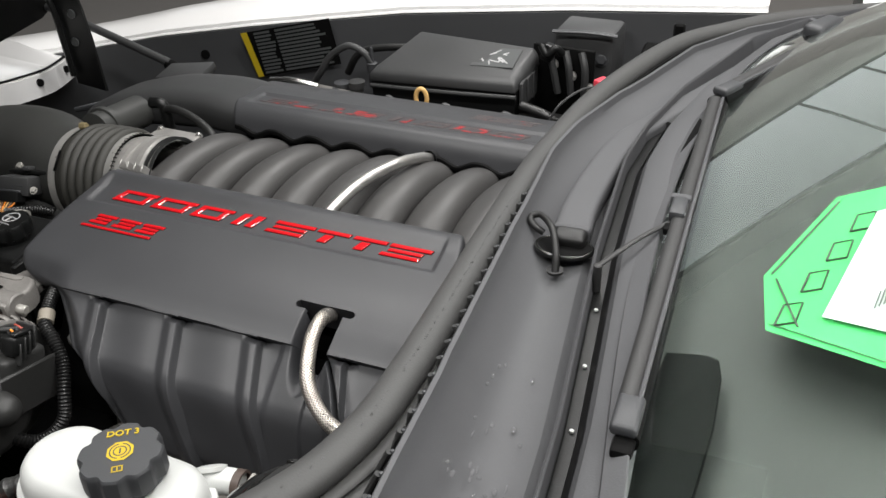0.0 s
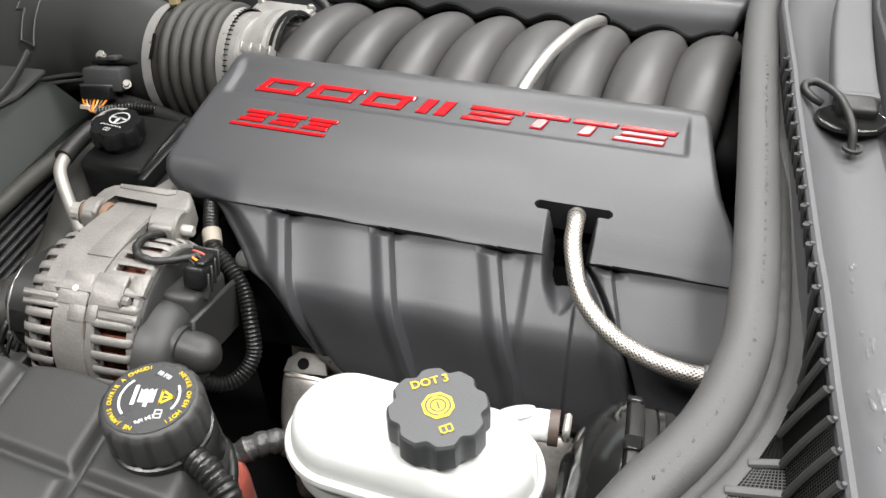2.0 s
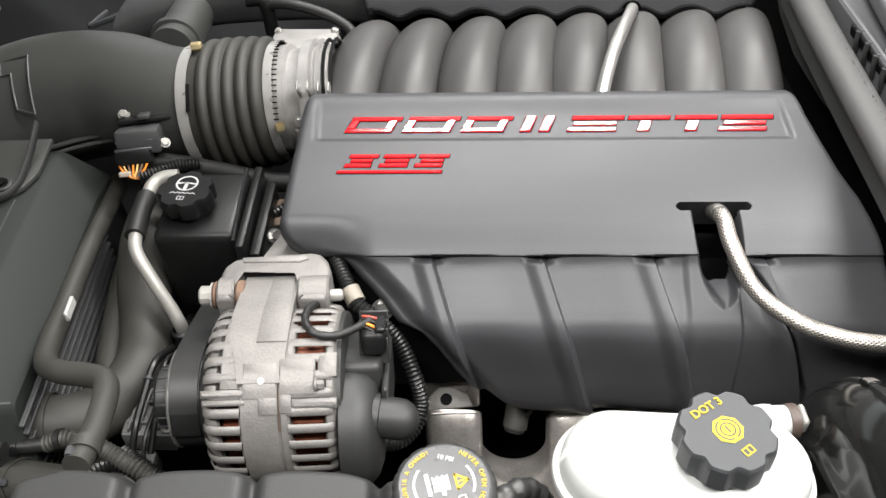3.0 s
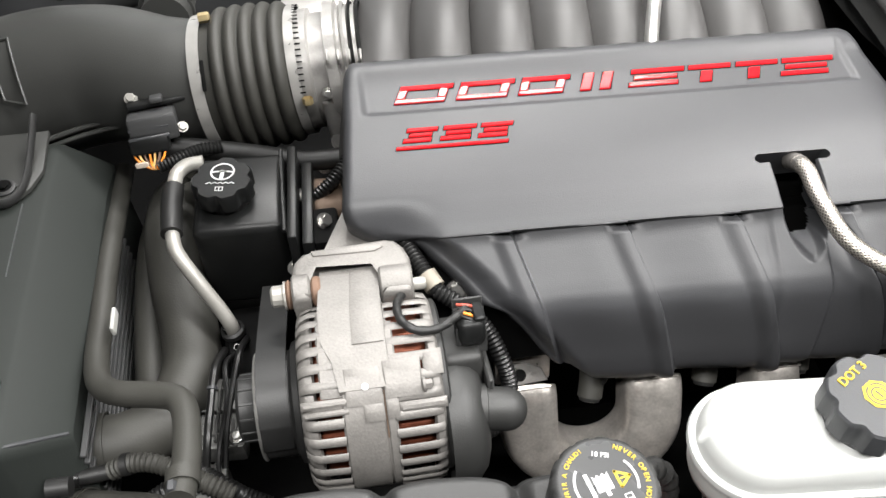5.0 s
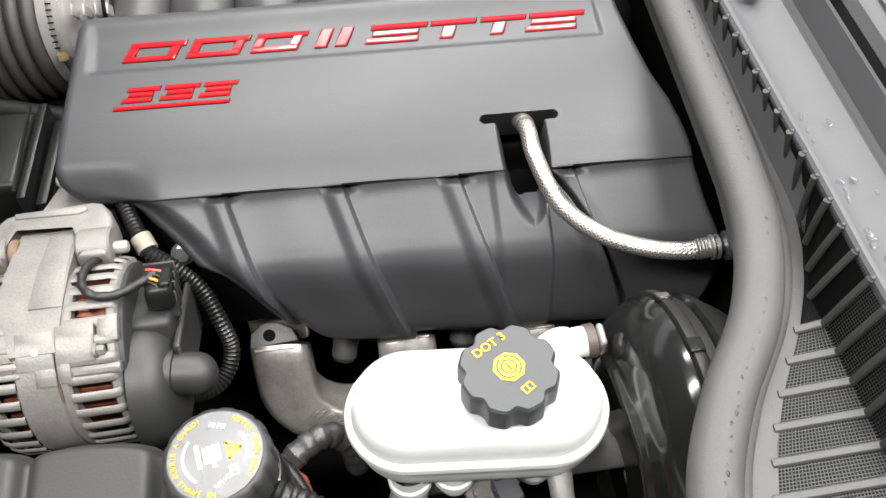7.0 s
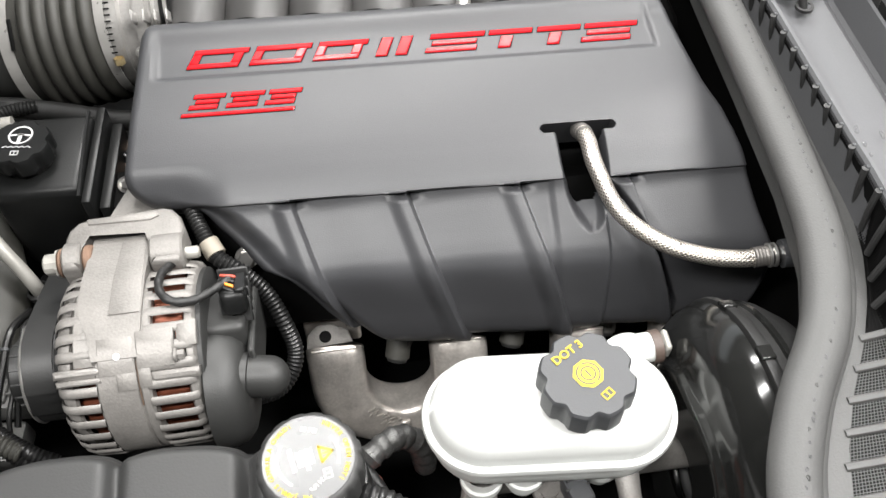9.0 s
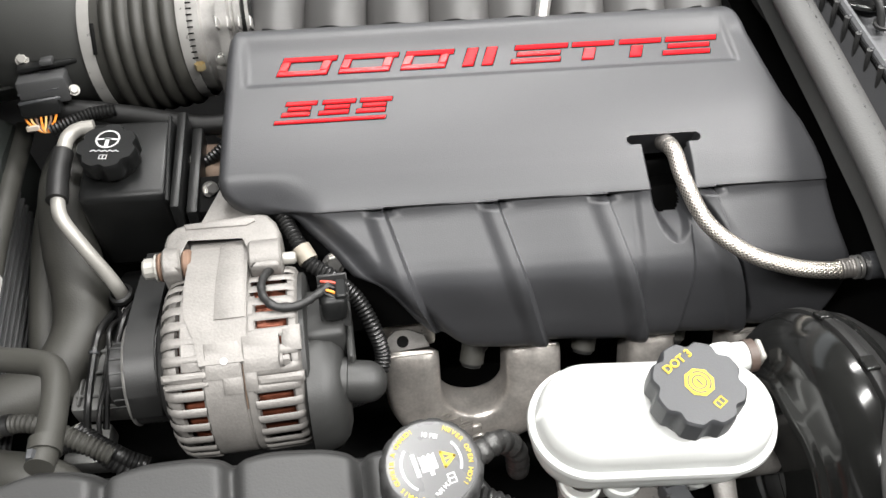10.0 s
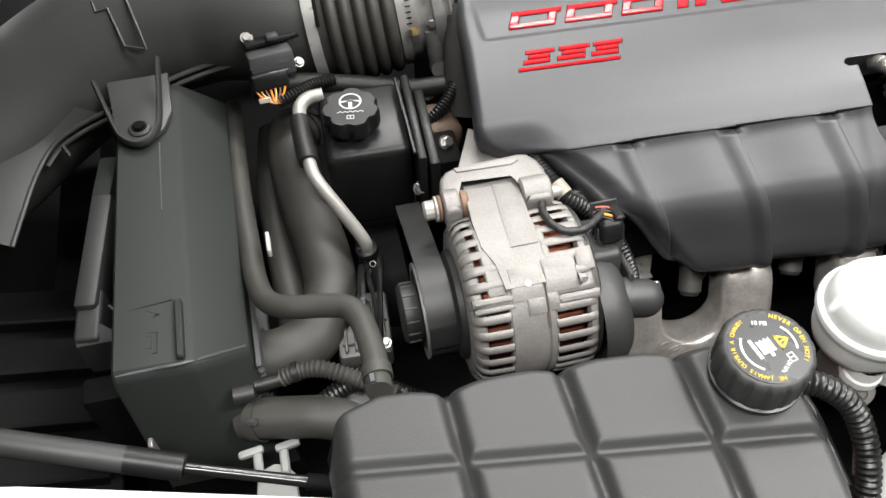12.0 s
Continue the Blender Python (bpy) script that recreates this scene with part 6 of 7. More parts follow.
def fender_edge(x):
    """Inner edge of the far fender: y, z."""
    return (interp(x, [-0.95, -0.66, -0.45, -0.24, -0.08, 0.09, 0.43, 0.75, 1.0], [0.50, 0.545, 0.575, 0.605, 0.640, 0.672, 0.715, 0.735, 0.75]), interp(x, [-0.95, -0.66, -0.45, -0.24, 0.09, 0.43, 0.75, 1.0], [0.655, 0.705, 0.747, 0.777, 0.812, 0.832, 0.847, 0.86]))


def near_edge(x):
    """Inner edge of the near fender: y outwards, z."""
    return (interp(x, [-0.95, -0.50, -0.25, 0.0, 0.30, 0.60, 1.0], [0.475, 0.585, 0.656, 0.736, 0.82, 0.85, 0.87]), interp(x, [-0.95, -0.50, -0.2, 0.3, 1.0], [0.70, 0.775, 0.785, 0.80, 0.83]))


def build_fender(name, side, label):
    t = thing(name, (0, side * 0.8 - 0.015, 0.3), label, "fender", "fenders")
    rows, lip, liner, seam = [], [], [], []
    for x in np.linspace(-0.95, 0.80 if side > 0 else 0.98, 60):
        y, z = fender_edge(x) if side > 0 else near_edge(x)
        y -= 0.0 if side > 0 else 0.011
        arch = 0.03 * math.exp(-((x + 0.1) / 0.35) ** 2)
        prof = [(0.0, -0.012), (0.001, 0.0), (0.008, 0.004), (0.040, 0.014 + arch * 0.4), (0.10, 0.018 + arch * 0.6), (0.17, -0.002 + arch * 0.5), (0.235, -0.06), (0.275, -0.14), (0.29, -0.28), (0.28, -0.55)]
        if side > 0:
            lip.append([(x, y - 0.012, z - 0.009), (x, y - 0.010, z - 0.0065), (x, y + 0.004, z - 0.0065)])
        else:
            lip.append([(x, side * (y + a), z + b) for a, b in ((-0.002, -0.020), (0.0, -0.004), (0.003, -0.0015), (0.024, 0.001), (0.0265, -0.001), (0.027, -0.010))])
            seam.append([(x, side * (y + 0.0255), z - 0.006), (x, side * (y + 0.030), z - 0.0045), (x, side * (y + 0.0355), z - 0.006)])
        off = 0.0 if side > 0 else 0.034
        rows.append([(x, side * (y + off + a), z + b + off * 0.15) for a, b in prof])
        tuck = 0.0 if side > 0 else 0.024
        liner.append([(x, side * (y - 0.019 + tuck), z - 0.010), (x, side * (y - 0.022 + tuck), z - 0.06), (x, side * (y - 0.035), z - 0.20), (x, side * (y - 0.06), z - 0.34)])
    shift = Matrix()
    for nm, rr, m in (("skin", rows, M_BODY), ("gutter", lip, M_BODY), ("inner_liner", liner, M_LINER)):
        bm = loft(rr)
        bmesh.ops.transform(bm, matrix=shift, verts=bm.verts)
        part(nm, solid(bm, 0.003), m, t, sharp=35)
    if seam:
        part("gutter_seal", solid(loft(seam), 0.003), M_DUSTY, t, "dark gutter sealer")
    return t


def build_far_side():
    f = build_fender("front_fender", 1, "white painted front fender with grey inner liner")
    for p, r in (((-0.345, 0.563, 0.705), 0.010), ((-0.435, 0.549, 0.672), 0.006), ((-0.365, 0.550, 0.64), 0.016)):
        part("liner_hole", lathe([(0, 0.001), (r, 0.001), (r, -0.004)], 20, along(p, (0.1, -1, 0.1))), M_DARK, f)
    # warning plate
    lab = thing("service_label", (-0.16, 0.61, 0.66), "grey service label plate with yellow strip on the liner", "label plate")
    m = Matrix.Translation((-0.142, 0.584, 0.730)) @ pose(0, 0, 0, 90, 0, 11.5) @ pose(0, 0, 0, 0, 0, 10.5)
    part("plate", prism([(-0.092, -0.050), (0.100, -0.050), (0.100, 0.050), (-0.100, 0.050)], 0.0015, m), M_DARK, lab, smooth=False)
    up = m @ Matrix.Translation((0, 0, 0.0006))
    bm = prism([(-0.091, -0.050), (-0.078, -0.050), (-0.086, 0.050), (-0.100, 0.050)], 0.0004, up)
    part("yellow_strip", bm, M_YELLOW, lab, "yellow warning strip", smooth=False)
    rnd = random.Random(4)
    for k in range(12):
        yy = 0.044 - 0.0079 * k
        for a, b in ((-0.070, -0.030), (-0.022, 0.088)):
            polybar(lab, [(a, yy), (a + (b - a) * rnd.uniform(0.75, 1.0), yy)], 0.0048, up, M_LABELGREY, "text_bar")
    fb = thing("fuse_box", (0.25, 0.52, 0.60), "black plastic fuse box with sloped lid and printed patch", "fuse box")
    lid = loft([[(0.088, 0.468, 0.727), (0.392, 0.440, 0.745), (0.412, 0.560, 0.765), (0.150, 0.590, 0.765)],
                [(0.090, 0.470, 0.745), (0.388, 0.444, 0.763), (0.408, 0.556, 0.786), (0.152, 0.586, 0.786)],
                [(0.100, 0.480, 0.752), (0.378, 0.458, 0.770), (0.398, 0.548, 0.796), (0.160, 0.580, 0.797)]], True, caps=True)
    bmesh.ops.bevel(lid, geom=list(lid.edges), offset=0.004, segments=2, profile=0.5, affect="EDGES")
    part("lid", lid, M_FARBOX, fb)
    base = loft([[(0.10, 0.475, 0.60), (0.385, 0.45, 0.60), (0.40, 0.56, 0.60), (0.155, 0.59, 0.60)], [(0.094, 0.470, 0.727), (0.39, 0.445, 0.745), (0.408, 0.558, 0.765), (0.152, 0.588, 0.765)]], True, caps=True)
    part("base", base, M_PLASTIC, fb)
    for k in range(3):
        part("latch_rib", rounded_box((0.006, 0.03, 0.05), (0.398 + 0.003 * k, 0.47 + 0.03 * k, 0.735), 0.001, 1), M_FARBOX, fb)
    part("lid_ridge", sweep([(0.096, 0.463, 0.722), (0.25, 0.447, 0.731), (0.394, 0.435, 0.741)], 0.004, 8, 6), M_FARBOX, fb)
    lm = Matrix.Translation((0.335, 0.512, 0.7842)) @ pose(0, 0, 0, 15, -3.6, -5)
    rnd = random.Random(7)
    patch = part("printed_patch", prism([(-0.042, -0.03), (0.042, -0.03), (0.042, 0.03), (-0.042, 0.03)], 0.0006, lm), M_LABELGREY, fb, smooth=False)
    for k in range(9):
        x, y = rnd.uniform(-0.03, 0.03), rnd.uniform(-0.02, 0.02)
        polybar(patch, [(x, y), (x + rnd.uniform(-0.014, 0.014), y + rnd.uniform(-0.012, 0.012)), (x + rnd.uniform(-0.02, 0.02), y + rnd.uniform(-0.01, 0.01))], 0.0028, lm @ Matrix.Translation((0, 0, 0.0006)), M_PRINT, "print_stroke")
    # relay block and bracket behind
    rb = thing("relay_bracket", (0.47, 0.60, 0.62), "black relay bracket and box beside the fuse box", "bracket")
    part("box", rounded_box((0.115, 0.10, 0.16), (0.487, 0.630, 0.742), 0.01, 2, (0, 0, -4)), M_FARBOX, rb)
    part("lid_edge", sweep([(0.425, 0.575, 0.822), (0.49, 0.572, 0.826), (0.548, 0.570, 0.824)], (0.006, 0.003), 8, 5), M_CAP, rb)
    part("latch", rounded_box((0.022, 0.020, 0.034), (0.432, 0.520, 0.800), 0.005, 2, (0, 20, -10)), M_PLASTIC, rb)
    part("latch", sweep([(0.418, 0.515, 0.815), (0.432, 0.508, 0.800), (0.446, 0.512, 0.812), (0.458, 0.52, 0.80)], 0.007, 10, 6), M_PLASTIC, rb)
    bolt(rb, (0.520, 0.577, 0.775), (0, -1, 0.2), 0.010, 0.006, M_CAP)
    part("plate", rounded_box((0.12, 0.012, 0.14), (0.455, 0.545, 0.735), 0.004, 2, (0, 0, -8)), M_DARK, rb)
    for k in range(3):
        part("arm", sweep([(0.43 + 0.03 * k, 0.535, 0.80), (0.44 + 0.03 * k, 0.525, 0.77), (0.45 + 0.025 * k, 0.53, 0.72)], 0.007, 8, 5), M_FARBOX, rb)
        bolt(rb, (0.44 + 0.035 * k, 0.53, 0.775 - 0.02 * k), (0, -1, 0.2), 0.007, 0.006)
    hb = thing("heater_box", (0.68, 0.68, 0.6), "dark heater box recess with small red light clip", "heater box")
    part("box", rounded_box((0.24, 0.10, 0.20), (0.70, 0.670, 0.66), 0.012, 2), M_DARK, hb)
    part("bracket", rounded_box((0.02, 0.012, 0.09), (0.655, 0.575, 0.81), 0.003, 1), M_DARK, hb)
    rc = thing("red_connector", (0.555, 0.41, 0.77), "small red connector with thin wires beyond the hood seal", "connector")
    part("plug", rounded_box((0.018, 0.026, 0.022), (0.551, 0.410, 0.793), 0.003, 2, (0, 0, -30)), mat("pink_red_plastic", (0.75, 0.06, 0.09), 0.4), rc)
    for k in range(3):
        part("wire", sweep([(0.558, 0.42, 0.795), (0.575, 0.46 + 0.012 * k, 0.80), (0.60, 0.53 + 0.01 * k, 0.80), (0.64, 0.60, 0.79)], 0.002, 6, 6), M_FARBOX, rc)
    part("wire", sweep([(0.552, 0.40, 0.795), (0.525, 0.36, 0.80), (0.50, 0.31, 0.79), (0.48, 0.30, 0.75)], 0.0022, 6, 6), M_FARBOX, rc)
    d = thing("dipstick", (0.228, 0.39, 0.70), "orange yellow ring handle of the oil dipstick", "dipstick")
    bm = bmesh.new()
    sweep([(0.228 + 0.0105 * math.cos(a), 0.392, 0.739 + 0.0175 * math.sin(a)) for a in (2 * math.pi * k / 20 for k in range(21))], 0.0042, 10, 2, bm=bm)
    part("ring", bm, M_DIP, d)
    part("tube", sweep([(0.228, 0.392, 0.724), (0.23, 0.38, 0.68), (0.235, 0.36, 0.60)], 0.006, 10, 5), M_ZINC, d)
    c = thing("ac_line", (0.0, 0.50, 0.68), "silver and black refrigerant fittings with looped hose", "refrigerant line")
    part("hose", sweep([(-0.055, 0.505, 0.69), (-0.028, 0.50, 0.725), (-0.006, 0.50, 0.757), (0.036, 0.50, 0.782), (0.070, 0.50, 0.770), (0.084, 0.50, 0.750)], 0.0068, 12, 8), M_FARBOX, c)
    part("hose", sweep([(0.00, 0.56, 0.70), (0.03, 0.555, 0.745), (0.08, 0.55, 0.765), (0.16, 0.55, 0.772), (0.22, 0.56, 0.76)], 0.0075, 12, 8), M_RUBBER, c)
    part("valve", lathe([(0.008, -0.045), (0.008, -0.012), (0.011, -0.012), (0.011, 0.004), (0.004, 0.006), (0.004, 0.028), (0.0025, 0.036), (0, 0.036)], 16, Matrix.Translation((0.084, 0.50, 0.748))), M_CAP, c)
    for x, y, h in ((0.035, 0.46, 0.05), (0.072, 0.45, 0.06)):
        part("fitting", lathe([(0.018, 0), (0.018, 0.016), (0.012, 0.018), (0.012, h), (0.016, h), (0.016, h + 0.012), (0, h + 0.014)], 18, Matrix.Translation((x, y, 0.66))), M_TANK if x > 0.05 else M_CAP, c)
    part("block", rounded_box((0.13, 0.05, 0.03), (0.02, 0.43, 0.700), 0.008, 2, (0, 0, -10)), M_CAST, c)
    part("pipe", sweep([(-0.10, 0.42, 0.725), (-0.05, 0.42, 0.73), (0.0, 0.425, 0.722)], 0.008, 12, 6), M_STEEL, c)
    for k in range(3):
        hose_thing("far_cable", "black cable behind the fuse box", [(0.40, 0.45, 0.72 - 0.02 * k), (0.45, 0.44, 0.71), (0.50, 0.46 + 0.02 * k, 0.67), (0.52, 0.50, 0.60)], 0.010 - 0.002 * k, M_LOOM)
    # Undertray and bulkhead are near-black: the bay's shade is painted in.
    solo("bay_floor", rounded_box((2.2, 1.36, 0.02), (-0.05, -0.015, 0.28), 0, 1), M_DARK, "undertray below the engine bay, shade painted in", "undertray", "structure")
    solo("bulkhead", rounded_box((0.03, 1.40, 0.52), (0.60, -0.015, 0.52), 0.005, 1), M_DARK, "bulkhead behind the engine, shade painted in", "bulkhead", "structure")


def build_front():
    # front panel strip with holes and the raised hood
    p = thing("nose_bodywork", (-0.62, 0.35, 0.66), "white painted front panel edge with bolt holes", "body panel")
    path = [(-0.592, 0.05, 0.745), (-0.598, 0.14, 0.733), (-0.601, 0.19, 0.722), (-0.609, 0.341, 0.697), (-0.645, 0.43, 0.678), (-0.70, 0.545, 0.66)]
    pts = curve_points(path, 10)
    rows = [[(q.x + 0.006, q.y, q.z - 0.03), (q.x, q.y, q.z + 0.014), (q.x - 0.006, q.y, q.z + 0.018), (q.x - 0.25, q.y + 0.02, q.z + 0.03), (q.x - 0.55, q.y, q.z - 0.06)] for q in pts]
    part("panel", solid(loft(rows), 0.003), M_BODY, p, sharp=30)
    part("panel_seam", sweep([(q.x - 0.006, q.y, q.z + 0.0195) for q in pts], (0.004, 0.0018), 6, 1, smooth_path=False), M_DARK, p, "dark shut line")
    for q in ((-0.609, 0.341, 0.697), (-0.601, 0.200, 0.718), (-0.668, 0.482, 0.668)):
        part("hole", lathe([(0, 0.004), (0.008, 0.004), (0.008, -0.002)], 16, along(Vector(q) + Vector((0.004, -0.001, 0)), (1, -0.25, 0.1))), M_DARK, p)
    h = thing("hood", (-0.95, 0, 0.7), "raised hood, white outside with black lining", "hood")
    rows_o = []
    for k in range(13):
        s = k / 12
        row = []
        for j in range(17):
            y = -0.62 + 1.09 * j / 16
            edge = interp(y, [-0.62, 0.0, 0.27, 0.40, 0.47], [0.82, 0.79, 0.805, 0.815, 0.845])
            row.append((-0.622 + 0.38 * s - 0.05 * math.sin(math.pi * s), y * (1 + 0.15 * s), edge + 1.06 * s))
        rows_o.append(row)
    part("skin", solid(loft([[(x - 0.02, y, z) for x, y, z in r] for r in rows_o]), 0.004), M_BODY, h)
    part("lining", solid(loft(rows_o), 0.010), M_DARK, h)
    arm = prism([(-0.519, 0.700), (-0.448, 0.690), (-0.455, 0.80), (-0.462, 0.86), (-0.480, 0.93), (-0.57, 1.05), (-0.62, 1.02), (-0.545, 0.92), (-0.524, 0.86), (-0.519, 0.80)], 0.006, Matrix.Translation((0, 0.353, 0)) @ pose(0, 0, 0, 90, 0, 0), 0.002)
    sweep([(-0.515, 0.345, 0.72), (-0.519, 0.345, 0.80), (-0.524, 0.345, 0.86), (-0.545, 0.345, 0.92)], 0.006, 8, 6, bm=arm)
    hinge = part("hinge_arm", arm, M_PLASTIC, h, "black steel hinge arm with holes")
    # Paler discs laid on the arm paint the light that shows at its holes.
    for q in ((-0.487, 0.3525, 0.848), (-0.495, 0.3525, 0.791)):
        part("hinge_hole", lathe([(0, 0.0), (0.009, 0.0), (0.009, 0.003)], 16, along(q, (0, -1, 0))), M_LABELGREY, hinge)
    fs = thing("hood_strut", (-0.34, 0.42, 0.735), "dark grey gas strut to the raised hood on the far side", "gas strut", "hood struts")
    part("cylinder", sweep([(-0.331, 0.42, 0.739), (-0.42, 0.42, 0.769), (-0.507, 0.42, 0.798), (-0.62, 0.42, 0.836)], 0.0085, 16, 3), M_FARBOX, fs)
    part("end_socket", sweep([(-0.338, 0.42, 0.737), (-0.315, 0.42, 0.729)], 0.011, 14, 3), M_DARK, fs)
    s = thing("hood_strut", (-0.33, -0.575, 0.70), "black gas strut with bright rod under the hood", "gas strut", "hood struts")
    part("cylinder", sweep([(-0.66, -0.478, 0.770), (-0.525, -0.515, 0.735), (-0.384, -0.555, 0.700)], 0.0118, 18, 3), M_TANK, s)
    part("sleeve", sweep([(-0.430, -0.542, 0.7115), (-0.384, -0.555, 0.700)], 0.0122, 18, 3), M_PLASTIC, s)
    part("rod", sweep([(-0.386, -0.5545, 0.7005), (-0.269, -0.588, 0.680)], 0.0052, 14, 3), M_GLOSS, s)
    part("end_socket", sweep([(-0.284, -0.584, 0.683), (-0.250, -0.593, 0.677)], 0.0075, 14, 3), M_DARK, s)
    M_CLIP = mat("dull_white_plastic", (0.24, 0.245, 0.235), 0.5, vary=0.1, scale=40)
    c = thing("plastic_clip", (-0.326, -0.53, 0.56), "off-white moulded plastic clip", "clip")
    part("body", prism([(-0.343, -0.555), (-0.302, -0.558), (-0.303, -0.530), (-0.312, -0.519), (-0.322, -0.516), (-0.333, -0.520), (-0.341, -0.532)], 0.012, Matrix.Translation((0, 0, 0.588)), 0.003), M_CLIP, c)
    for x, lean in ((-0.337, -0.010), (-0.311, 0.008)):
        part("ear", rounded_box((0.009, 0.030, 0.008), (x, -0.517, 0.590), 0.002, 1), M_CLIP, c)
        part("ear_tip", rounded_box((0.026, 0.009, 0.008), (x + lean * 0.6, -0.502, 0.592), 0.0035, 2, (0, 0, 8)), M_CLIP, c)
    near = build_fender("front_fender", -1, "white painted front fender beside the coolant tank")
    for x in (-0.345, -0.205):
        y, z = near_edge(x)
        part("fender_bolt", lathe([(0, 0.005), (0.006, 0.005), (0.0065, 0.001), (0.0095, 0.001), (0.0095, -0.001)], 14, Matrix.Translation((x, -y - 0.003, z + 0.0005)) @ Matrix.Scale(0.8, 4)), M_DUSTY, near)


build_brake()
build_coolant()
build_steering()
build_hoses()
build_shroud()
build_far_side()
build_front()


# ---- cowl, windscreen, room ----
SEAL = [(0.415, -0.76, 0.815), (0.425, -0.69, 0.820), (0.453, -0.63, 0.823), (0.494, -0.568, 0.828), (0.518, -0.500, 0.832), (0.527, -0.42, 0.835), (0.531, -0.30, 0.838), (0.533, -0.20, 0.840), (0.538, -0.05, 0.842), (0.547, 0.06, 0.842), (0.576, 0.25, 0.842), (0.655, 0.50, 0.840), (0.745, 0.63, 0.836), (0.84, 0.72, 0.835), (0.97, 0.80, 0.835), (1.15, 0.88, 0.835)]


def cowl_x(y):
    """Front line of the cowl panel."""
    return interp(y, [-0.80, -0.45, -0.2, 0.0, 0.10, 0.25, 0.50, 0.63, 0.72, 0.80, 0.88], [0.590, 0.583, 0.566, 0.562, 0.574, 0.606, 0.690, 0.775, 0.870, 1.0, 1.19])


def cowl_front(y):
    """The turned-up front edge of the cowl panel."""
    return cowl_x(y) - interp(y, [-0.80, -0.55, -0.42, -0.22, -0.15], [0.013, 0.014, 0.012, 0.002, 0.0])


def cowl_lift(y):
    return interp(y, [-0.80, -0.42, -0.18, 0.1, 0.8], [-0.022, 0.0, 0.022, 0.030, 0.02])


def cowl_lip(a, y):
    """How far the panel's front edge turns up, a behind the edge."""
    return (0.063 - cowl_lift(y)) * max(0.0, 1 - max(0.0, a) / 0.062) ** 2 * (1 - 0.6 * smoothstep(0.0, 0.35, y))


def grille_front(y):
    """Front edge of the air grille in the cowl shelf."""
    return interp(y, [-0.80, -0.70, -0.66, -0.62, -0.58, -0.54, -0.50, -0.44, -0.40, -0.30, -0.20, -0.10], [0.425, 0.468, 0.481, 0.501, 0.527, 0.547, 0.560, 0.570, 0.572, 0.566, 0.558, 0.556])


def grille_z(y):
    return interp(y, [-0.80, -0.50, -0.40, -0.25, -0.10], [0.803, 0.813, 0.818, 0.830, 0.838])


def build_cowl():
    s = thing("hood_seal", (0.53, -0.3, 0.80), "thick grey black rubber hood seal along the cowl", "rubber seal")
    part("bulb", sweep(SEAL, (0.0185, 0.014), 24, 12), M_SEAL, s)
    part("foot", sweep([(x + 0.017, y + (0.004 if y < -0.5 else 0), z - 0.012) for x, y, z in SEAL], (0.012, 0.004), 12, 12), M_SEAL, s)
    # Solid near-black strip drawn for the shade between seal and shelf.
    part("groove", sweep([(x + 0.0215, y, z - 0.003) for x, y, z in SEAL[8:]], (0.0032, 0.0022), 8, 10), M_DARK, s, "dark strip standing for the shaded gap beside the seal")
    rnd = random.Random(11)
    line = [Vector(p) for p in SEAL]
    for k in range(84):
        y = -0.10 - 0.64 * (k + rnd.random()) / 84
        x = interp(y, [p.y for p in line], [p.x for p in line]) + 0.004 + rnd.gauss(0, 0.0007)
        z = interp(y, [p.y for p in line], [p.z for p in line])
        # nicks in a line along the crown, some a small open ring, others a dash
        w, ln = rnd.uniform(0.0005, 0.0011), rnd.uniform(0.0007, 0.0023)
        ring = [(x + w * math.cos(q) * (1 + 0.3 * math.sin(3 * q + k)), y + ln * math.sin(q), z + 0.01385) for q in (2 * math.pi * j / 9 for j in range(10 if k % 3 else 6))]
        part("wear_mark", sweep(ring, (0.00026, 0.00026), 4, 1, smooth_path=False), M_COWL if k % 4 else M_RUBBER, s, smooth=False)
    # shelf beside the seal, down to the grille
    c = thing("cowl", (0.62, -0.3, 0.75), "grey black plastic cowl panel below the windscreen", "cowl panel")
    shelf = []
    for y in np.linspace(-0.80, 0.88, 120):
        sx = interp(y, [p[1] for p in SEAL], [p[0] for p in SEAL])
        e = cowl_front(y)
        l = cowl_lift(y)
        z0 = interp(y, [p[1] for p in SEAL], [p[2] for p in SEAL]) - 0.016
        mid = min(sx + 0.03, e - 0.016)
        zm = z0 - 0.002 + (0.842 - z0) * (1 - smoothstep(0.0, 0.3, y))
        zl = min(0.848, 0.800 + l * 0.6 + 0.75 * cowl_lip(0, y))
        plain = [(sx - 0.004, z0 - 0.03), (sx - 0.002, z0), (mid, zm), (max(mid + 0.001, e - 0.014), max(zm, zl)), (max(mid + 0.002, e - 0.012), 0.760)]
        g, zg = grille_front(y), grille_z(y)
        cut = [(sx - 0.004, z0 - 0.03), (sx - 0.002, z0), (max(sx + 0.002, g - 0.006), zg + 0.001), (max(sx + 0.003, g), zg), (max(sx + 0.004, g + 0.001), 0.760)]
        w = smoothstep(-0.14, -0.09, y)
        shelf.append([(p[0] * w + q[0] * (1 - w), y, p[1] * w + q[1] * (1 - w)) for p, q in zip(plain, cut)])
    part("shelf", loft(shelf), M_SEAL, c, sharp=30)
    rows = []
    for y in np.linspace(-0.80, 0.88, 120):
        e, l = cowl_x(y), cowl_lift(y)
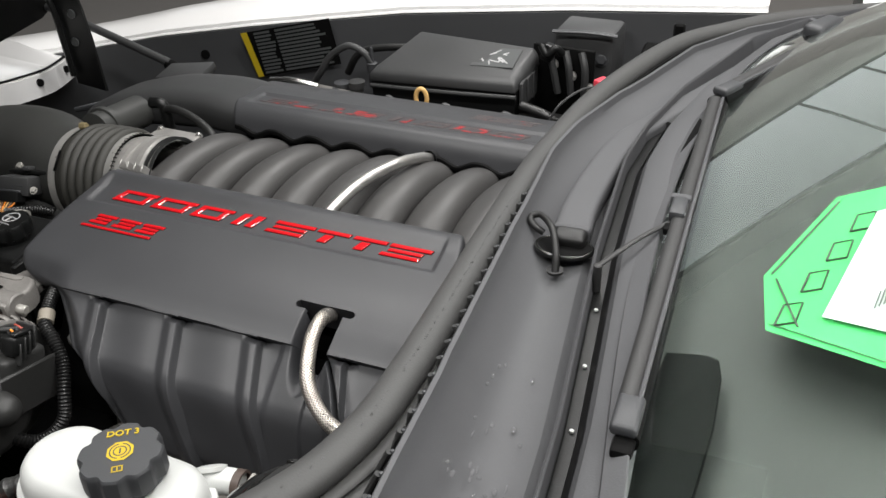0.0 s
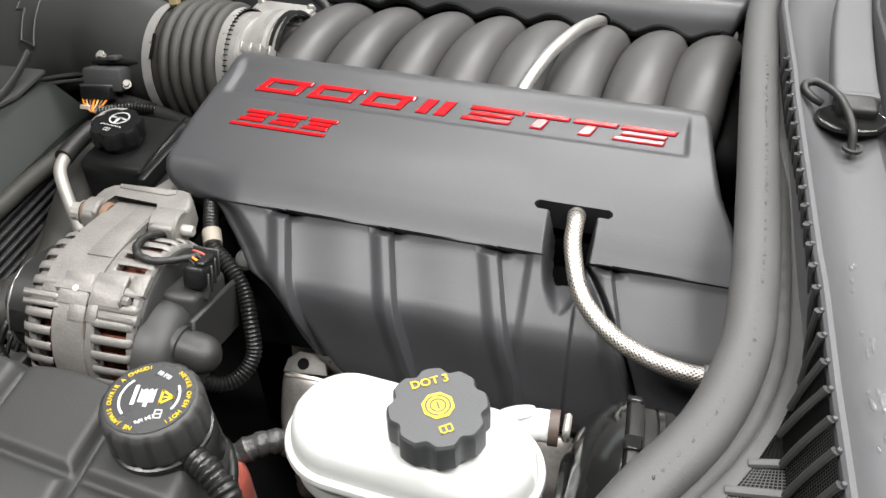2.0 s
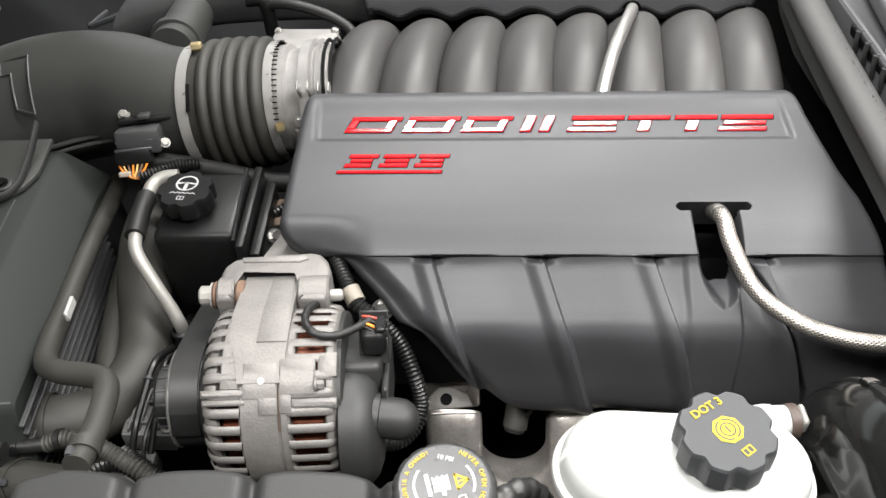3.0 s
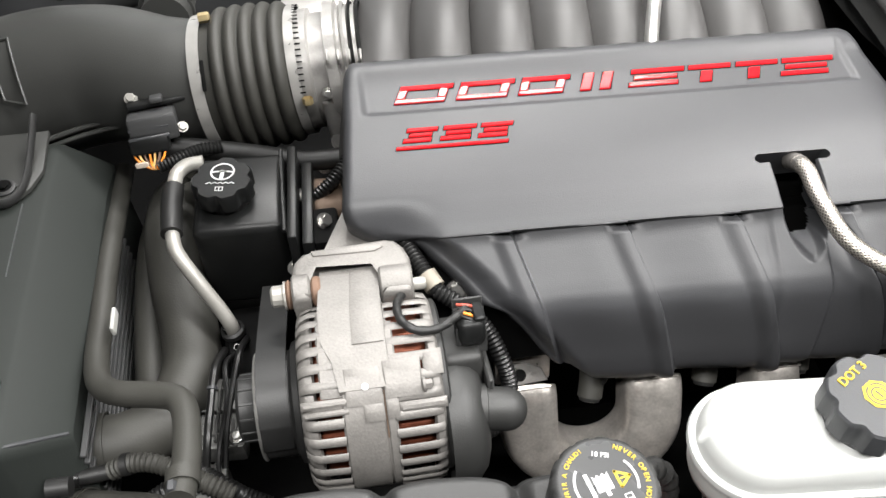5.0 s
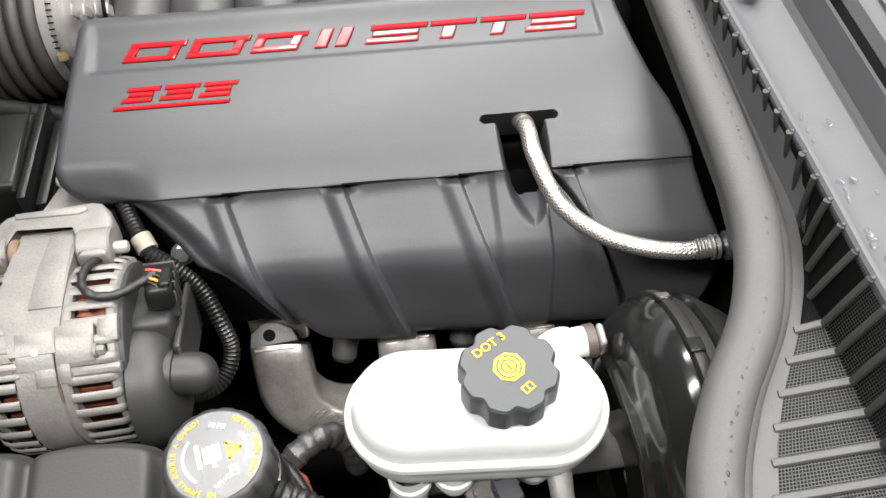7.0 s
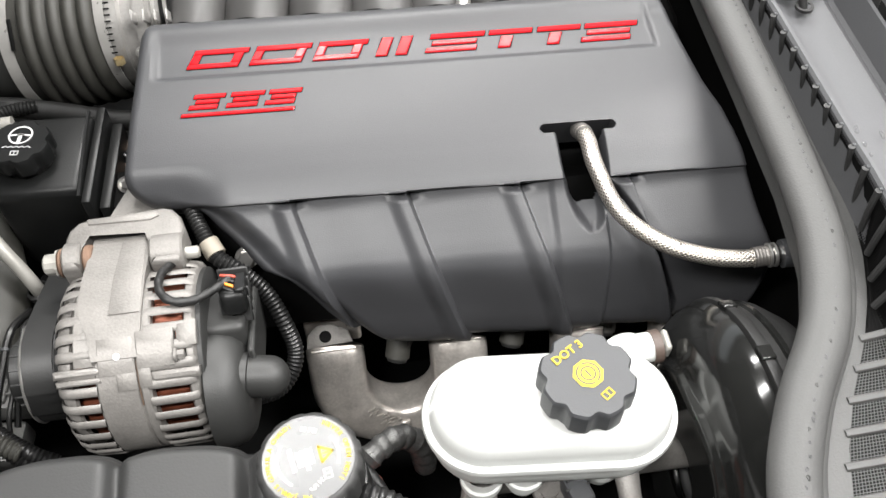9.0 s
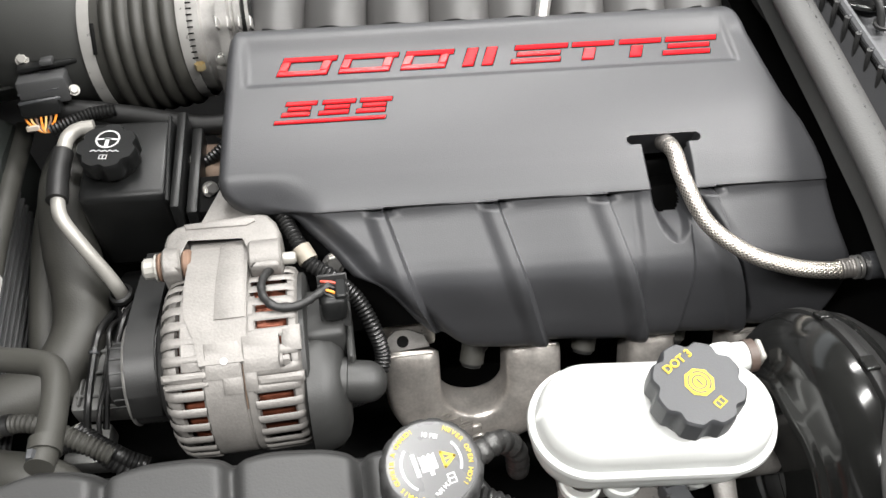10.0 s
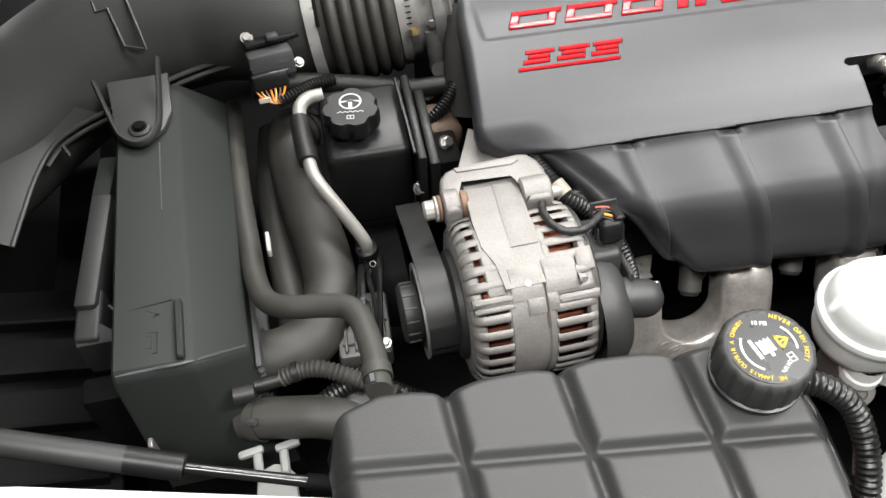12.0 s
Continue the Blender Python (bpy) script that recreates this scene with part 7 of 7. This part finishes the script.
        prof = [(-0.006, 0.755), (-0.006, 0.801), (-0.004, 0.804), (0.0, 0.803), (0.003, 0.795), (0.007, 0.7940), (0.012, 0.794), (0.020, 0.7948), (0.027, 0.7956), (0.034, 0.7963), (0.040, 0.797), (0.047, 0.7992), (0.055, 0.8017), (0.062, 0.804), (0.076, 0.808), (0.082, 0.804), (0.084, 0.803), (0.087, 0.807), (0.0895, 0.842), (0.0912, 0.8445), (0.093, 0.842), (0.095, 0.816), (0.108, 0.817), (0.114, 0.830), (0.119, 0.842), (0.126, 0.8465), (0.142, 0.851), (0.150, 0.8525), (0.160, 0.846)]
        f = cowl_front(y) - e
        rows.append([(e + a + f * (1 - smoothstep(0.03, 0.07, a)), y, z + l + (cowl_lip(a, y) if k else 0)) for k, (a, z) in enumerate(prof)])
    part("panel", solid(loft(rows), 0.002), M_COWL, c, sharp=30)
    trough = [[(cowl_x(y) + a, y, z + cowl_lift(y) + 0.003) for a, z in ((0.0955, 0.818), (0.0965, 0.817), (0.107, 0.818), (0.1125, 0.829))] for y in np.linspace(-0.80, 0.2, 60)]
    part("trough", loft(trough), M_PLASTIC, c, "black drain trough")
    # grille: bays of wire mesh between bars that bend up to the panel's edge
    g = thing("cowl_grille", (0.54, -0.45, 0.78), "black air grille with wire mesh bays along the cowl", "grille")
    dy = 0.0238

    def fold(y):
        """The three corners of the grille's section: front, bend and top."""
        e = cowl_front(y)
        a = grille_front(y)
        return [Vector((a, y, grille_z(y))), Vector((max(a + 0.003, e - 0.025), y, grille_z(y) + 0.005)), Vector((e - 0.0085, y, 0.8015 + cowl_lift(y) + cowl_lip(0, y)))]

    def across(y, s):
        """A point of the section: s from 0 at the front to 1 at the bend and 2 at the top."""
        p = fold(y)
        return p[0].lerp(p[1], s) if s <= 1 else p[1].lerp(p[2], s - 1)

    for k in range(29):
        y = -0.112 - dy * k
        y0, y1 = y - dy * 0.5, y + dy * 0.5
        drop = Vector((0.001, 0, -0.005))
        # Near-black sheet behind the mesh stands for the shade of the pocket.
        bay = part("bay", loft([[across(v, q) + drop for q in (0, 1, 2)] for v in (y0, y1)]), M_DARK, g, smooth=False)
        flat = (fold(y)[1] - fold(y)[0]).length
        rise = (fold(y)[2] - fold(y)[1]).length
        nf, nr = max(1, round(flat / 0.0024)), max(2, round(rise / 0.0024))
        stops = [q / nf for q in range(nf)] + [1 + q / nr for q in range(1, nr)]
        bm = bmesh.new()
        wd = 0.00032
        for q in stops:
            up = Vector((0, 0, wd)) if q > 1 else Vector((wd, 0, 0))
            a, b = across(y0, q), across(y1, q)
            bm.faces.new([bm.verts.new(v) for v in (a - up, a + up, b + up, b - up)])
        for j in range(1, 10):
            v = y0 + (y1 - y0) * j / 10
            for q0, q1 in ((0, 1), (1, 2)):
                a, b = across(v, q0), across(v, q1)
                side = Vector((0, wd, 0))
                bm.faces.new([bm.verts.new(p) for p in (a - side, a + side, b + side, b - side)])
        # Mesh over narrow pockets is near-black too, their shade put in its colour.
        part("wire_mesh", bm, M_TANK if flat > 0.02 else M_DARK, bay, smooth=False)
        p = fold(y0)
        if flat > 0.006:
            part("bar", sweep([p[0] + Vector((-0.004, 0, 0.0)), p[1] + Vector((0.001, 0, 0.001))], (0.0034, 0.0028), 8, 1, smooth_path=False), M_SEAL, g)
        part("rib", sweep([p[1] + Vector((-0.002, -0.001, 0.0005)), p[1].lerp(p[2], 0.5) + Vector((-0.0025, 0, 0.001)), p[2] + Vector((-0.0005, 0.002, 0.001))], (0.0031, 0.0028), 8, 4), M_TANK, g)
        part("rib_knob", lathe([(0.0022, -0.003), (0.0022, 0.0005), (0.0014, 0.0016), (0, 0.0018)], 10, Matrix.Translation(p[2] + Vector((0.002, 0.003, 0.0005)))), M_CAP, g)
    rnd = random.Random(5)
    for k in range(44):
        yy = rnd.choice((rnd.uniform(-0.70, -0.33), rnd.gauss(-0.50, 0.03), rnd.gauss(-0.62, 0.03)))
        e, l = cowl_x(yy), cowl_lift(yy)
        a = rnd.uniform(0.014, 0.062)
        bm = lathe([(0, 0.0011), (0.0012, 0.0009), (0.0019, 0.0002), (0.0019, -0.0006)], 10, Matrix.Translation((e + a, yy, interp(a, [0.006, 0.05, 0.082], [0.797, 0.803, 0.822]) + l + cowl_lip(a, yy) + 0.0004)) @ Matrix.Diagonal((rnd.uniform(0.5, 1.5), rnd.uniform(0.7, 2.6), 1.6, 1)))
        part("water_drop", bm, M_DROP, c, "clear water drop")
    for yy in (-0.28, -0.36, -0.44, -0.52, -0.60):
        e, l = cowl_x(yy), cowl_lift(yy)
        bolt(c, (e + 0.102, yy, 0.8215 + l), (0, 0, 1), 0.0022, 0.002, M_MILKY, "screw", False)
    # raised channel cover from the drain to the far side
    ch = thing("cowl_channel", (0.64, 0.1, 0.83), "ridged black channel cover running to the drain", "channel cover")
    path = [(0.622, -0.160, 0.842), (0.622, -0.11, 0.850), (0.630, -0.01, 0.852), (0.643, 0.07, 0.852), (0.668, 0.135, 0.850), (0.724, 0.265, 0.848), (0.806, 0.445, 0.848), (0.91, 0.60, 0.848)]
    line = curve_points(path, 10)
    rings = []
    for k, p in enumerate(line):
        way = (line[min(k + 1, len(line) - 1)] - line[max(k - 1, 0)]).normalized()
        side = way.cross(Vector((0, 0, 1))).normalized()
        w = 0.0215 - 0.008 * k / (len(line) - 1)
        rings.append([p + side * w * math.copysign(abs(math.cos(a)) ** 0.34, math.cos(a)) + Vector((0, 0, 0.0125 * math.copysign(abs(math.sin(a)) ** 0.5, math.sin(a)))) for a in (2 * math.pi * q / 32 for q in range(32))])
    part("channel", loft(rings, True, caps=True), M_COWL, ch, sharp=50)
    part("end_sleeve", rounded_box((0.037, 0.024, 0.036), (0.6215, -0.168, 0.8365), 0.006, 3, (12, 0, 0)), M_RUBBER, ch, "black end turned into the drain")
    part("sleeve_collar", rounded_box((0.041, 0.010, 0.027), (0.6218, -0.158, 0.8425), 0.004, 2, (8, 0, 0)), M_COWL, ch)
    side = [(x + 0.023 - 0.008 * k / 6, y, z) for k, (x, y, z) in enumerate(path[4:])]
    part("side_strip", sweep(side, (0.010, 0.012), 10, 10), M_TANK, ch)
    for q in side[1:3]:
        bolt(ch, (q[0] + 0.008, q[1] - 0.01, q[2] + 0.008), (0.6, -0.3, 0.7), 0.0035, 0.002, M_FARBOX, "rivet", False)
    d = thing("drain_grommet", (0.618, -0.172, 0.83), "oval black rubber drain grommet with hose", "grommet")
    oval = [Vector((0.617 + 0.031 * math.cos(a), -0.168 + 0.021 * math.sin(a), 0.8275)) for a in (2 * math.pi * k / 28 for k in range(29))]
    part("rim", sweep(oval, 0.0032, 10, 2), M_GLOSS, d)
    # Raised dark plate painted as the shade inside the drain's mouth.
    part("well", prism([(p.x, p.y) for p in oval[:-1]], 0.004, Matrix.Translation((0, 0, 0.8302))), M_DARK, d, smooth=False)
    part("hose", sweep([(0.590, -0.152, 0.833), (0.580, -0.151, 0.838), (0.573, -0.146, 0.843), (0.574, -0.141, 0.847), (0.585, -0.142, 0.849), (0.602, -0.165, 0.848), (0.613, -0.192, 0.836), (0.616, -0.206, 0.818)], 0.0040, 12, 10), M_RUBBER, d)
    part("hose_seat", lathe([(0.006, 0.001), (0.009, 0.001), (0.009, -0.002)], 18, Matrix.Translation((0.616, -0.206, 0.8215))), M_RUBBER, d)
    d.location += Vector((0.001, -0.013, 0.011))


SCREEN_Y = np.linspace(-0.80, 0.88, 85)
SCREEN_X = np.polyfit(SCREEN_Y, [cowl_x(y) for y in SCREEN_Y], 5)
SCREEN_Z = np.polyfit(SCREEN_Y, [cowl_lift(y) for y in SCREEN_Y], 4)


def screen_point(y, s):
    """A point of the windscreen: y across, s metres up the slope."""
    x0 = float(np.polyval(SCREEN_X, y)) + 0.146
    return Vector((x0 + s * 0.86, y * (1 - 0.10 * s), 0.856 + float(np.polyval(SCREEN_Z, y)) * 0.6 + 0.50 * s - 0.10 * s * s))


def build_screen():
    w = thing("windscreen", (0.9, 0, 0.9), "raked curved windscreen glass with dark band", "windscreen", kind="structure")
    ys = np.linspace(-0.80, 0.88, 53)
    glass = loft([[screen_point(y, s) for y in ys] for s in np.linspace(0, 0.95, 24)])
    ob = part("glass", solid(glass, 0.004), M_GLASS, w)
    ob.visible_shadow = False
    part("lower_trim", loft([[screen_point(y, s) + Vector((0, 0, dz)) for y in ys] for s, dz in ((-0.012, -0.008), (-0.010, 0.006), (0.010, 0.0055), (0.012, 0.003))]), M_COWL, w)
    # dark sheet on the trim, standing for a shaded opening beside the wiper's heel
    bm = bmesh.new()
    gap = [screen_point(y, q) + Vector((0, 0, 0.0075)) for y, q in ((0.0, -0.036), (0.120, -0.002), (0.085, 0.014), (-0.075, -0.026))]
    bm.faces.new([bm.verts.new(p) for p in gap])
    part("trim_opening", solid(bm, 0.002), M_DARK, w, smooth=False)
    dash = thing("dashboard", (1.1, 0, 0.75), "dark grey dashboard under the windscreen", "dashboard")
    rows = []
    for s in np.linspace(0.0, 0.62, 14):
        rows.append([(screen_point(y, s).x, y * 0.96, 0.825 + cowl_lift(y) * 0.5 + 0.10 * smoothstep(0.0, 0.35, s) - 0.03 * smoothstep(0.4, 0.62, s)) for y in ys])
    part("top_pad", loft(rows), M_DASH, dash)
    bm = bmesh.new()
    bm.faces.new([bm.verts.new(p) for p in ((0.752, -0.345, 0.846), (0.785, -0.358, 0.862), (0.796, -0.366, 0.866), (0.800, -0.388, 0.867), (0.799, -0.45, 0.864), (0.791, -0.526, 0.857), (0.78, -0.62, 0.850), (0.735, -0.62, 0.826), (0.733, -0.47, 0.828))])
    # Flat sheet; its near-black paints the shade of a vent recess.
    part("vent_panel", solid(bm, 0.003), M_SEATBLACK, dash, "flat near-black sheet, shade of the vent recess painted in", smooth=False)
    inner = thing("cabin", (1.6, 0, 0.4), "solid near-black block standing for the unlit cabin behind the dashboard", "cabin", kind="structure")
    # Solid block, coloured near-black in place of an unlit interior.
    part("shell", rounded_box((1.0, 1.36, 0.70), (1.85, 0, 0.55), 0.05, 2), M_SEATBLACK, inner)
    # papers lie just under the glass: place across the slope by x, y
    def under(x, y, drop):
        q = (x - float(np.polyval(SCREEN_X, y)) - 0.146) / 0.86
        return Vector((x, y, screen_point(y, q).z - drop))

    def flat(points, drop):
        bm = bmesh.new()
        bm.faces.new([bm.verts.new(under(x, y, drop)) for x, y in points])
        bmesh.ops.triangulate(bm, faces=list(bm.faces))
        return bm

    sheet = thing("green_notice", (0.9, -0.30, 0.90), "bright green paper notice with black writing behind the windscreen", "paper notice")
    part("sheet", flat([(0.822, -0.290), (0.878, -0.189), (0.99, -0.20), (1.0, -0.46), (0.907, -0.437), (0.827, -0.366)], 0.014), M_GREEN, sheet, smooth=False)

    def ink(pts, w=0.0022, drop=0.0128):
        pp = [under(x, y, drop) for x, y in pts]
        part("ink_bar", sweep(pp, (w / 2, 0.0003), 6, 2, smooth_path=False), M_INK, sheet, smooth=False)
    for k in range(4):
        cx, cy = 0.842 + 0.018 * k, -0.352 + 0.036 * k
        ink([(cx - 0.009, cy - 0.012), (cx - 0.003, cy + 0.012), (cx + 0.011, cy + 0.010), (cx + 0.006, cy - 0.014), (cx - 0.009, cy - 0.012)])
    ink([(0.828, -0.292), (0.880, -0.200)])
    ink([(0.832, -0.300), (0.850, -0.372)])
    ink([(0.829, -0.360), (0.905, -0.430), (0.99, -0.452)], 0.0014)
    page = thing("white_page", (0.95, -0.28, 0.93), "white printed page lying over the green notice", "paper page")
    part("sheet", flat([(0.866, -0.368), (0.907, -0.237), (0.99, -0.235), (0.995, -0.42), (0.909, -0.402)], 0.011), M_PAPER, page, smooth=False)
    for k in range(5):
        part("text_bar", sweep([under(0.900 + 0.003 * k, -0.372 + 0.001 * k, 0.0098), under(0.905 + 0.003 * k, -0.352 + 0.001 * k, 0.0098)], (0.0006, 0.0002), 6, 2, smooth_path=False), M_LABELGREY, page, smooth=False)


def build_wiper(name, base, knee, tip0, tip1, label, cap=None):
    t = thing(name, base, label, "wiper", "wipers")
    b, k = Vector(base), Vector(knee)
    part("arm", sweep([b, b.lerp(k, 0.5) + Vector((0, 0, 0.004)), k], (0.0030, 0.0022), 10, 6), M_TANK, t)
    part("pivot_cap", lathe([(0.0045, -0.03), (0.0045, 0.001), (0.003, 0.002), (0, 0.0022)], 20, Matrix.Translation(b)), M_TANK, t)
    a, c = Vector(tip0), Vector(tip1)
    d = (c - a).normalized()
    side = Vector((d.y, -d.x, 0))

    def line(off, up, bow=0.006, s0=0.0, s1=1.0):
        return [a.lerp(c, s) + side * off + Vector((0, 0, up + bow * math.sin(math.pi * s))) for s in (s0, s0 * 0.75 + s1 * 0.25, (s0 + s1) / 2, s0 * 0.25 + s1 * 0.75, s1)]
    blade = part("blade_spine", sweep(line(-0.002, 0.0), (0.0085, 0.0042), 12, 8), M_TANK, t)
    part("spine_edge", sweep(line(0.0072, 0.0015), (0.0022, 0.0030), 8, 8), M_COWL, blade)
    part("rubber", sweep(line(0.008, -0.011), (0.0075, 0.011), 10, 8), M_DARK, blade)
    turn = math.degrees(math.atan2(d.y, d.x)) - 90
    part("end_cap", rounded_box((0.0225, 0.042, 0.012), a + d * 0.019 + side * 0.001, 0.004, 3, (0, 0, turn)), M_CAP, blade)
    part("rubber_end", rounded_box((0.018, 0.020, 0.010), a - d * 0.008 + side * 0.003 - Vector((0, 0, 0.009)), 0.003, 2, (0, 0, turn)), M_DARK, blade)
    part("yoke", rounded_box((0.017, 0.042, 0.013), k + Vector((0, 0.012, 0.006)), 0.003, 2, (0, 0, turn)), M_CAP, t)
    part("yoke_clip", rounded_box((0.022, 0.010, 0.011), k + Vector((0, 0.030, 0.007)), 0.002, 2, (0, 0, turn)), M_COWL, t)
    part("yoke_clip", rounded_box((0.018, 0.014, 0.008), k + Vector((-0.002, -0.024, 0.000)), 0.002, 2, (0, 0, turn)), M_DARK, t)
    if cap:
        part("arm_cover", rounded_box((0.034, 0.075, 0.026), cap, 0.009, 3, (0, 0, turn)), M_CAP, t)
    return t


def build_room():
    solo("ground", loft([[(x, y, 0) for y in np.linspace(-9, 9, 13)] for x in np.linspace(-9, 9, 13)]), M_FLOOR, "grey concrete workshop floor", "floor", "structure")
    solo("ceiling", rounded_box((14, 11.7, 0.1), (0, -1.15, CEILING + 0.05), 0, 1), M_CEIL, "workshop ceiling, darkened to weaken its reflections", "ceiling", "structure", smooth=False)
    # Unseen walls added round the bay, kept dark to hold back bounced light.
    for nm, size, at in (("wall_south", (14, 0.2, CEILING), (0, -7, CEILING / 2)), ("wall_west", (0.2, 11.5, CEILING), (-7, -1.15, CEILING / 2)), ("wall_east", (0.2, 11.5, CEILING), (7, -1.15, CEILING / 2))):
        solo(nm, rounded_box(size, at, 0, 1), M_DIM_WALL, "unseen workshop wall, colour dimmed to limit bounced light", "wall", "structure", smooth=False)
    north = bmesh.new()
    for size, at in (((14, 0.2, 1.77), (0, 4.7, 0.885)), ((14, 0.2, CEILING - 3.03), (0, 4.7, (CEILING + 3.03) / 2)), ((2.54, 0.2, 1.26), (-5.73, 4.7, 2.40)), ((5.34, 0.2, 1.26), (4.33, 4.7, 2.40))):
        rounded_box(size, at, 0, 1, None, north)
    solo("wall_north", north, M_WALL, "pale painted workshop wall with a window opening", "wall", "structure", smooth=False)
    win = thing("window_1", (-1.4, 4.7, 1.77), "wide frosted clerestory window with narrow glazing bars, daylit", "window", kind="structure")
    part("pane", rounded_box((6.0, 0.02, 1.15), (-1.4, 4.70, 2.40), 0, 1), M_FROSTED, win, "daylit frosted glass", smooth=False)
    for z in (1.80, 2.995):
        part("window_frame", rounded_box((6.12, 0.05, 0.06), (-1.4, 4.68, z), 0.004, 1), M_DARK, win)
    for x in (-4.43, 1.63):
        part("window_frame", rounded_box((0.06, 0.05, 1.14), (x, 4.68, 2.40), 0.004, 1), M_DARK, win)
    for q in range(4):
        part("glazing_bar", rounded_box((0.022, 0.03, 1.14), (-0.35 + 0.5 * q, 4.675, 2.40), 0.002, 1), M_DARK, win)
    for x, y, share in LAMPS:
        t = thing("ceiling_light", (x, y, CEILING), "long white ceiling strip light", "ceiling light", "ceiling lights")
        part("housing", rounded_box((1.7, 0.24, 0.06), (x, y, CEILING - 0.035), 0.01, 2), M_CEIL, t)
        lamp = bpy.data.lights.new("strip_lamp", "AREA")
        lamp.shape, lamp.size, lamp.size_y, lamp.energy, lamp.color = "RECTANGLE", 1.6, 0.18, LAMP_POWER * share, WHITE
        ob = new("strip_lamp", lamp)
        ob.matrix_world = pose(x, y, CEILING - 0.07)
        ob.parent = t
        ob.matrix_parent_inverse = Matrix.Translation(-t.location)
    body = thing("car_body", (1.5, 0, 0.3), "white painted car body behind the engine bay", "car body")
    for side in (-1, 1):
        rows = []
        for x in np.linspace(0.98 if side > 0 else 0.62, 3.2, 20):
            rows.append([(x, side * (0.90 + a), (0.86 if side < 0 else 0.79) + b) for a, b in ((0.0, 0.0), (0.04, 0.022), (0.10, 0.04), (0.17, 0.03), (0.235, -0.02), (0.275, -0.12), (0.29, -0.28), (0.28, -0.55))])
        part("side_skin", solid(loft(rows), 0.003), M_BODY, body)
    for side in (-0.80,):
        part("pillar", sweep([screen_point(side, -0.01) + Vector((0, 0, -0.06)), screen_point(side, 0.3), screen_point(side, 0.65), screen_point(side, 0.97)], (0.03, 0.022), 12, 6), M_BODY, body)
        part("rear_pillar", sweep([screen_point(side, 0.97) + Vector((1.2, 0, -0.04)), Vector((2.95, side * 0.95, 1.05)), Vector((3.15, side, 0.88))], (0.09, 0.03), 12, 6), M_BODY, body)
    part("rear_panel", rounded_box((0.06, 1.9, 0.45), (3.17, 0, 0.66), 0.02, 2), M_BODY, body)
    part("roof", solid(loft([[screen_point(y, 0.95) + Vector((d, 0, 0.02 - 0.06 * d * d)) for y in np.linspace(-0.8, 0.8, 21)] for d in np.linspace(0, 1.4, 8)]), 0.004), M_BODY, body)


M_DROP = mat("water", (0.16, 0.16, 0.165), 0.04, vary=0.02, bump=0.0, coat=1.0)
M_DROP.node_tree.nodes["Principled BSDF"].inputs["Alpha"].default_value = 0.45
build_cowl()
build_screen()
build_wiper("wiper", (0.667, -0.250, 0.868), (0.733, -0.160, 0.884), (0.730, -0.478, 0.870), (0.747, 0.155, 0.894), "grey black wiper arm and blade resting on the windscreen base")
build_wiper("wiper", (0.86, 0.42, 0.90), (0.868, 0.425, 0.906), (0.748, 0.170, 0.898), (0.975, 0.553, 0.905), "black wiper blade on the far side of the windscreen", (0.880, 0.435, 0.912))
build_room()
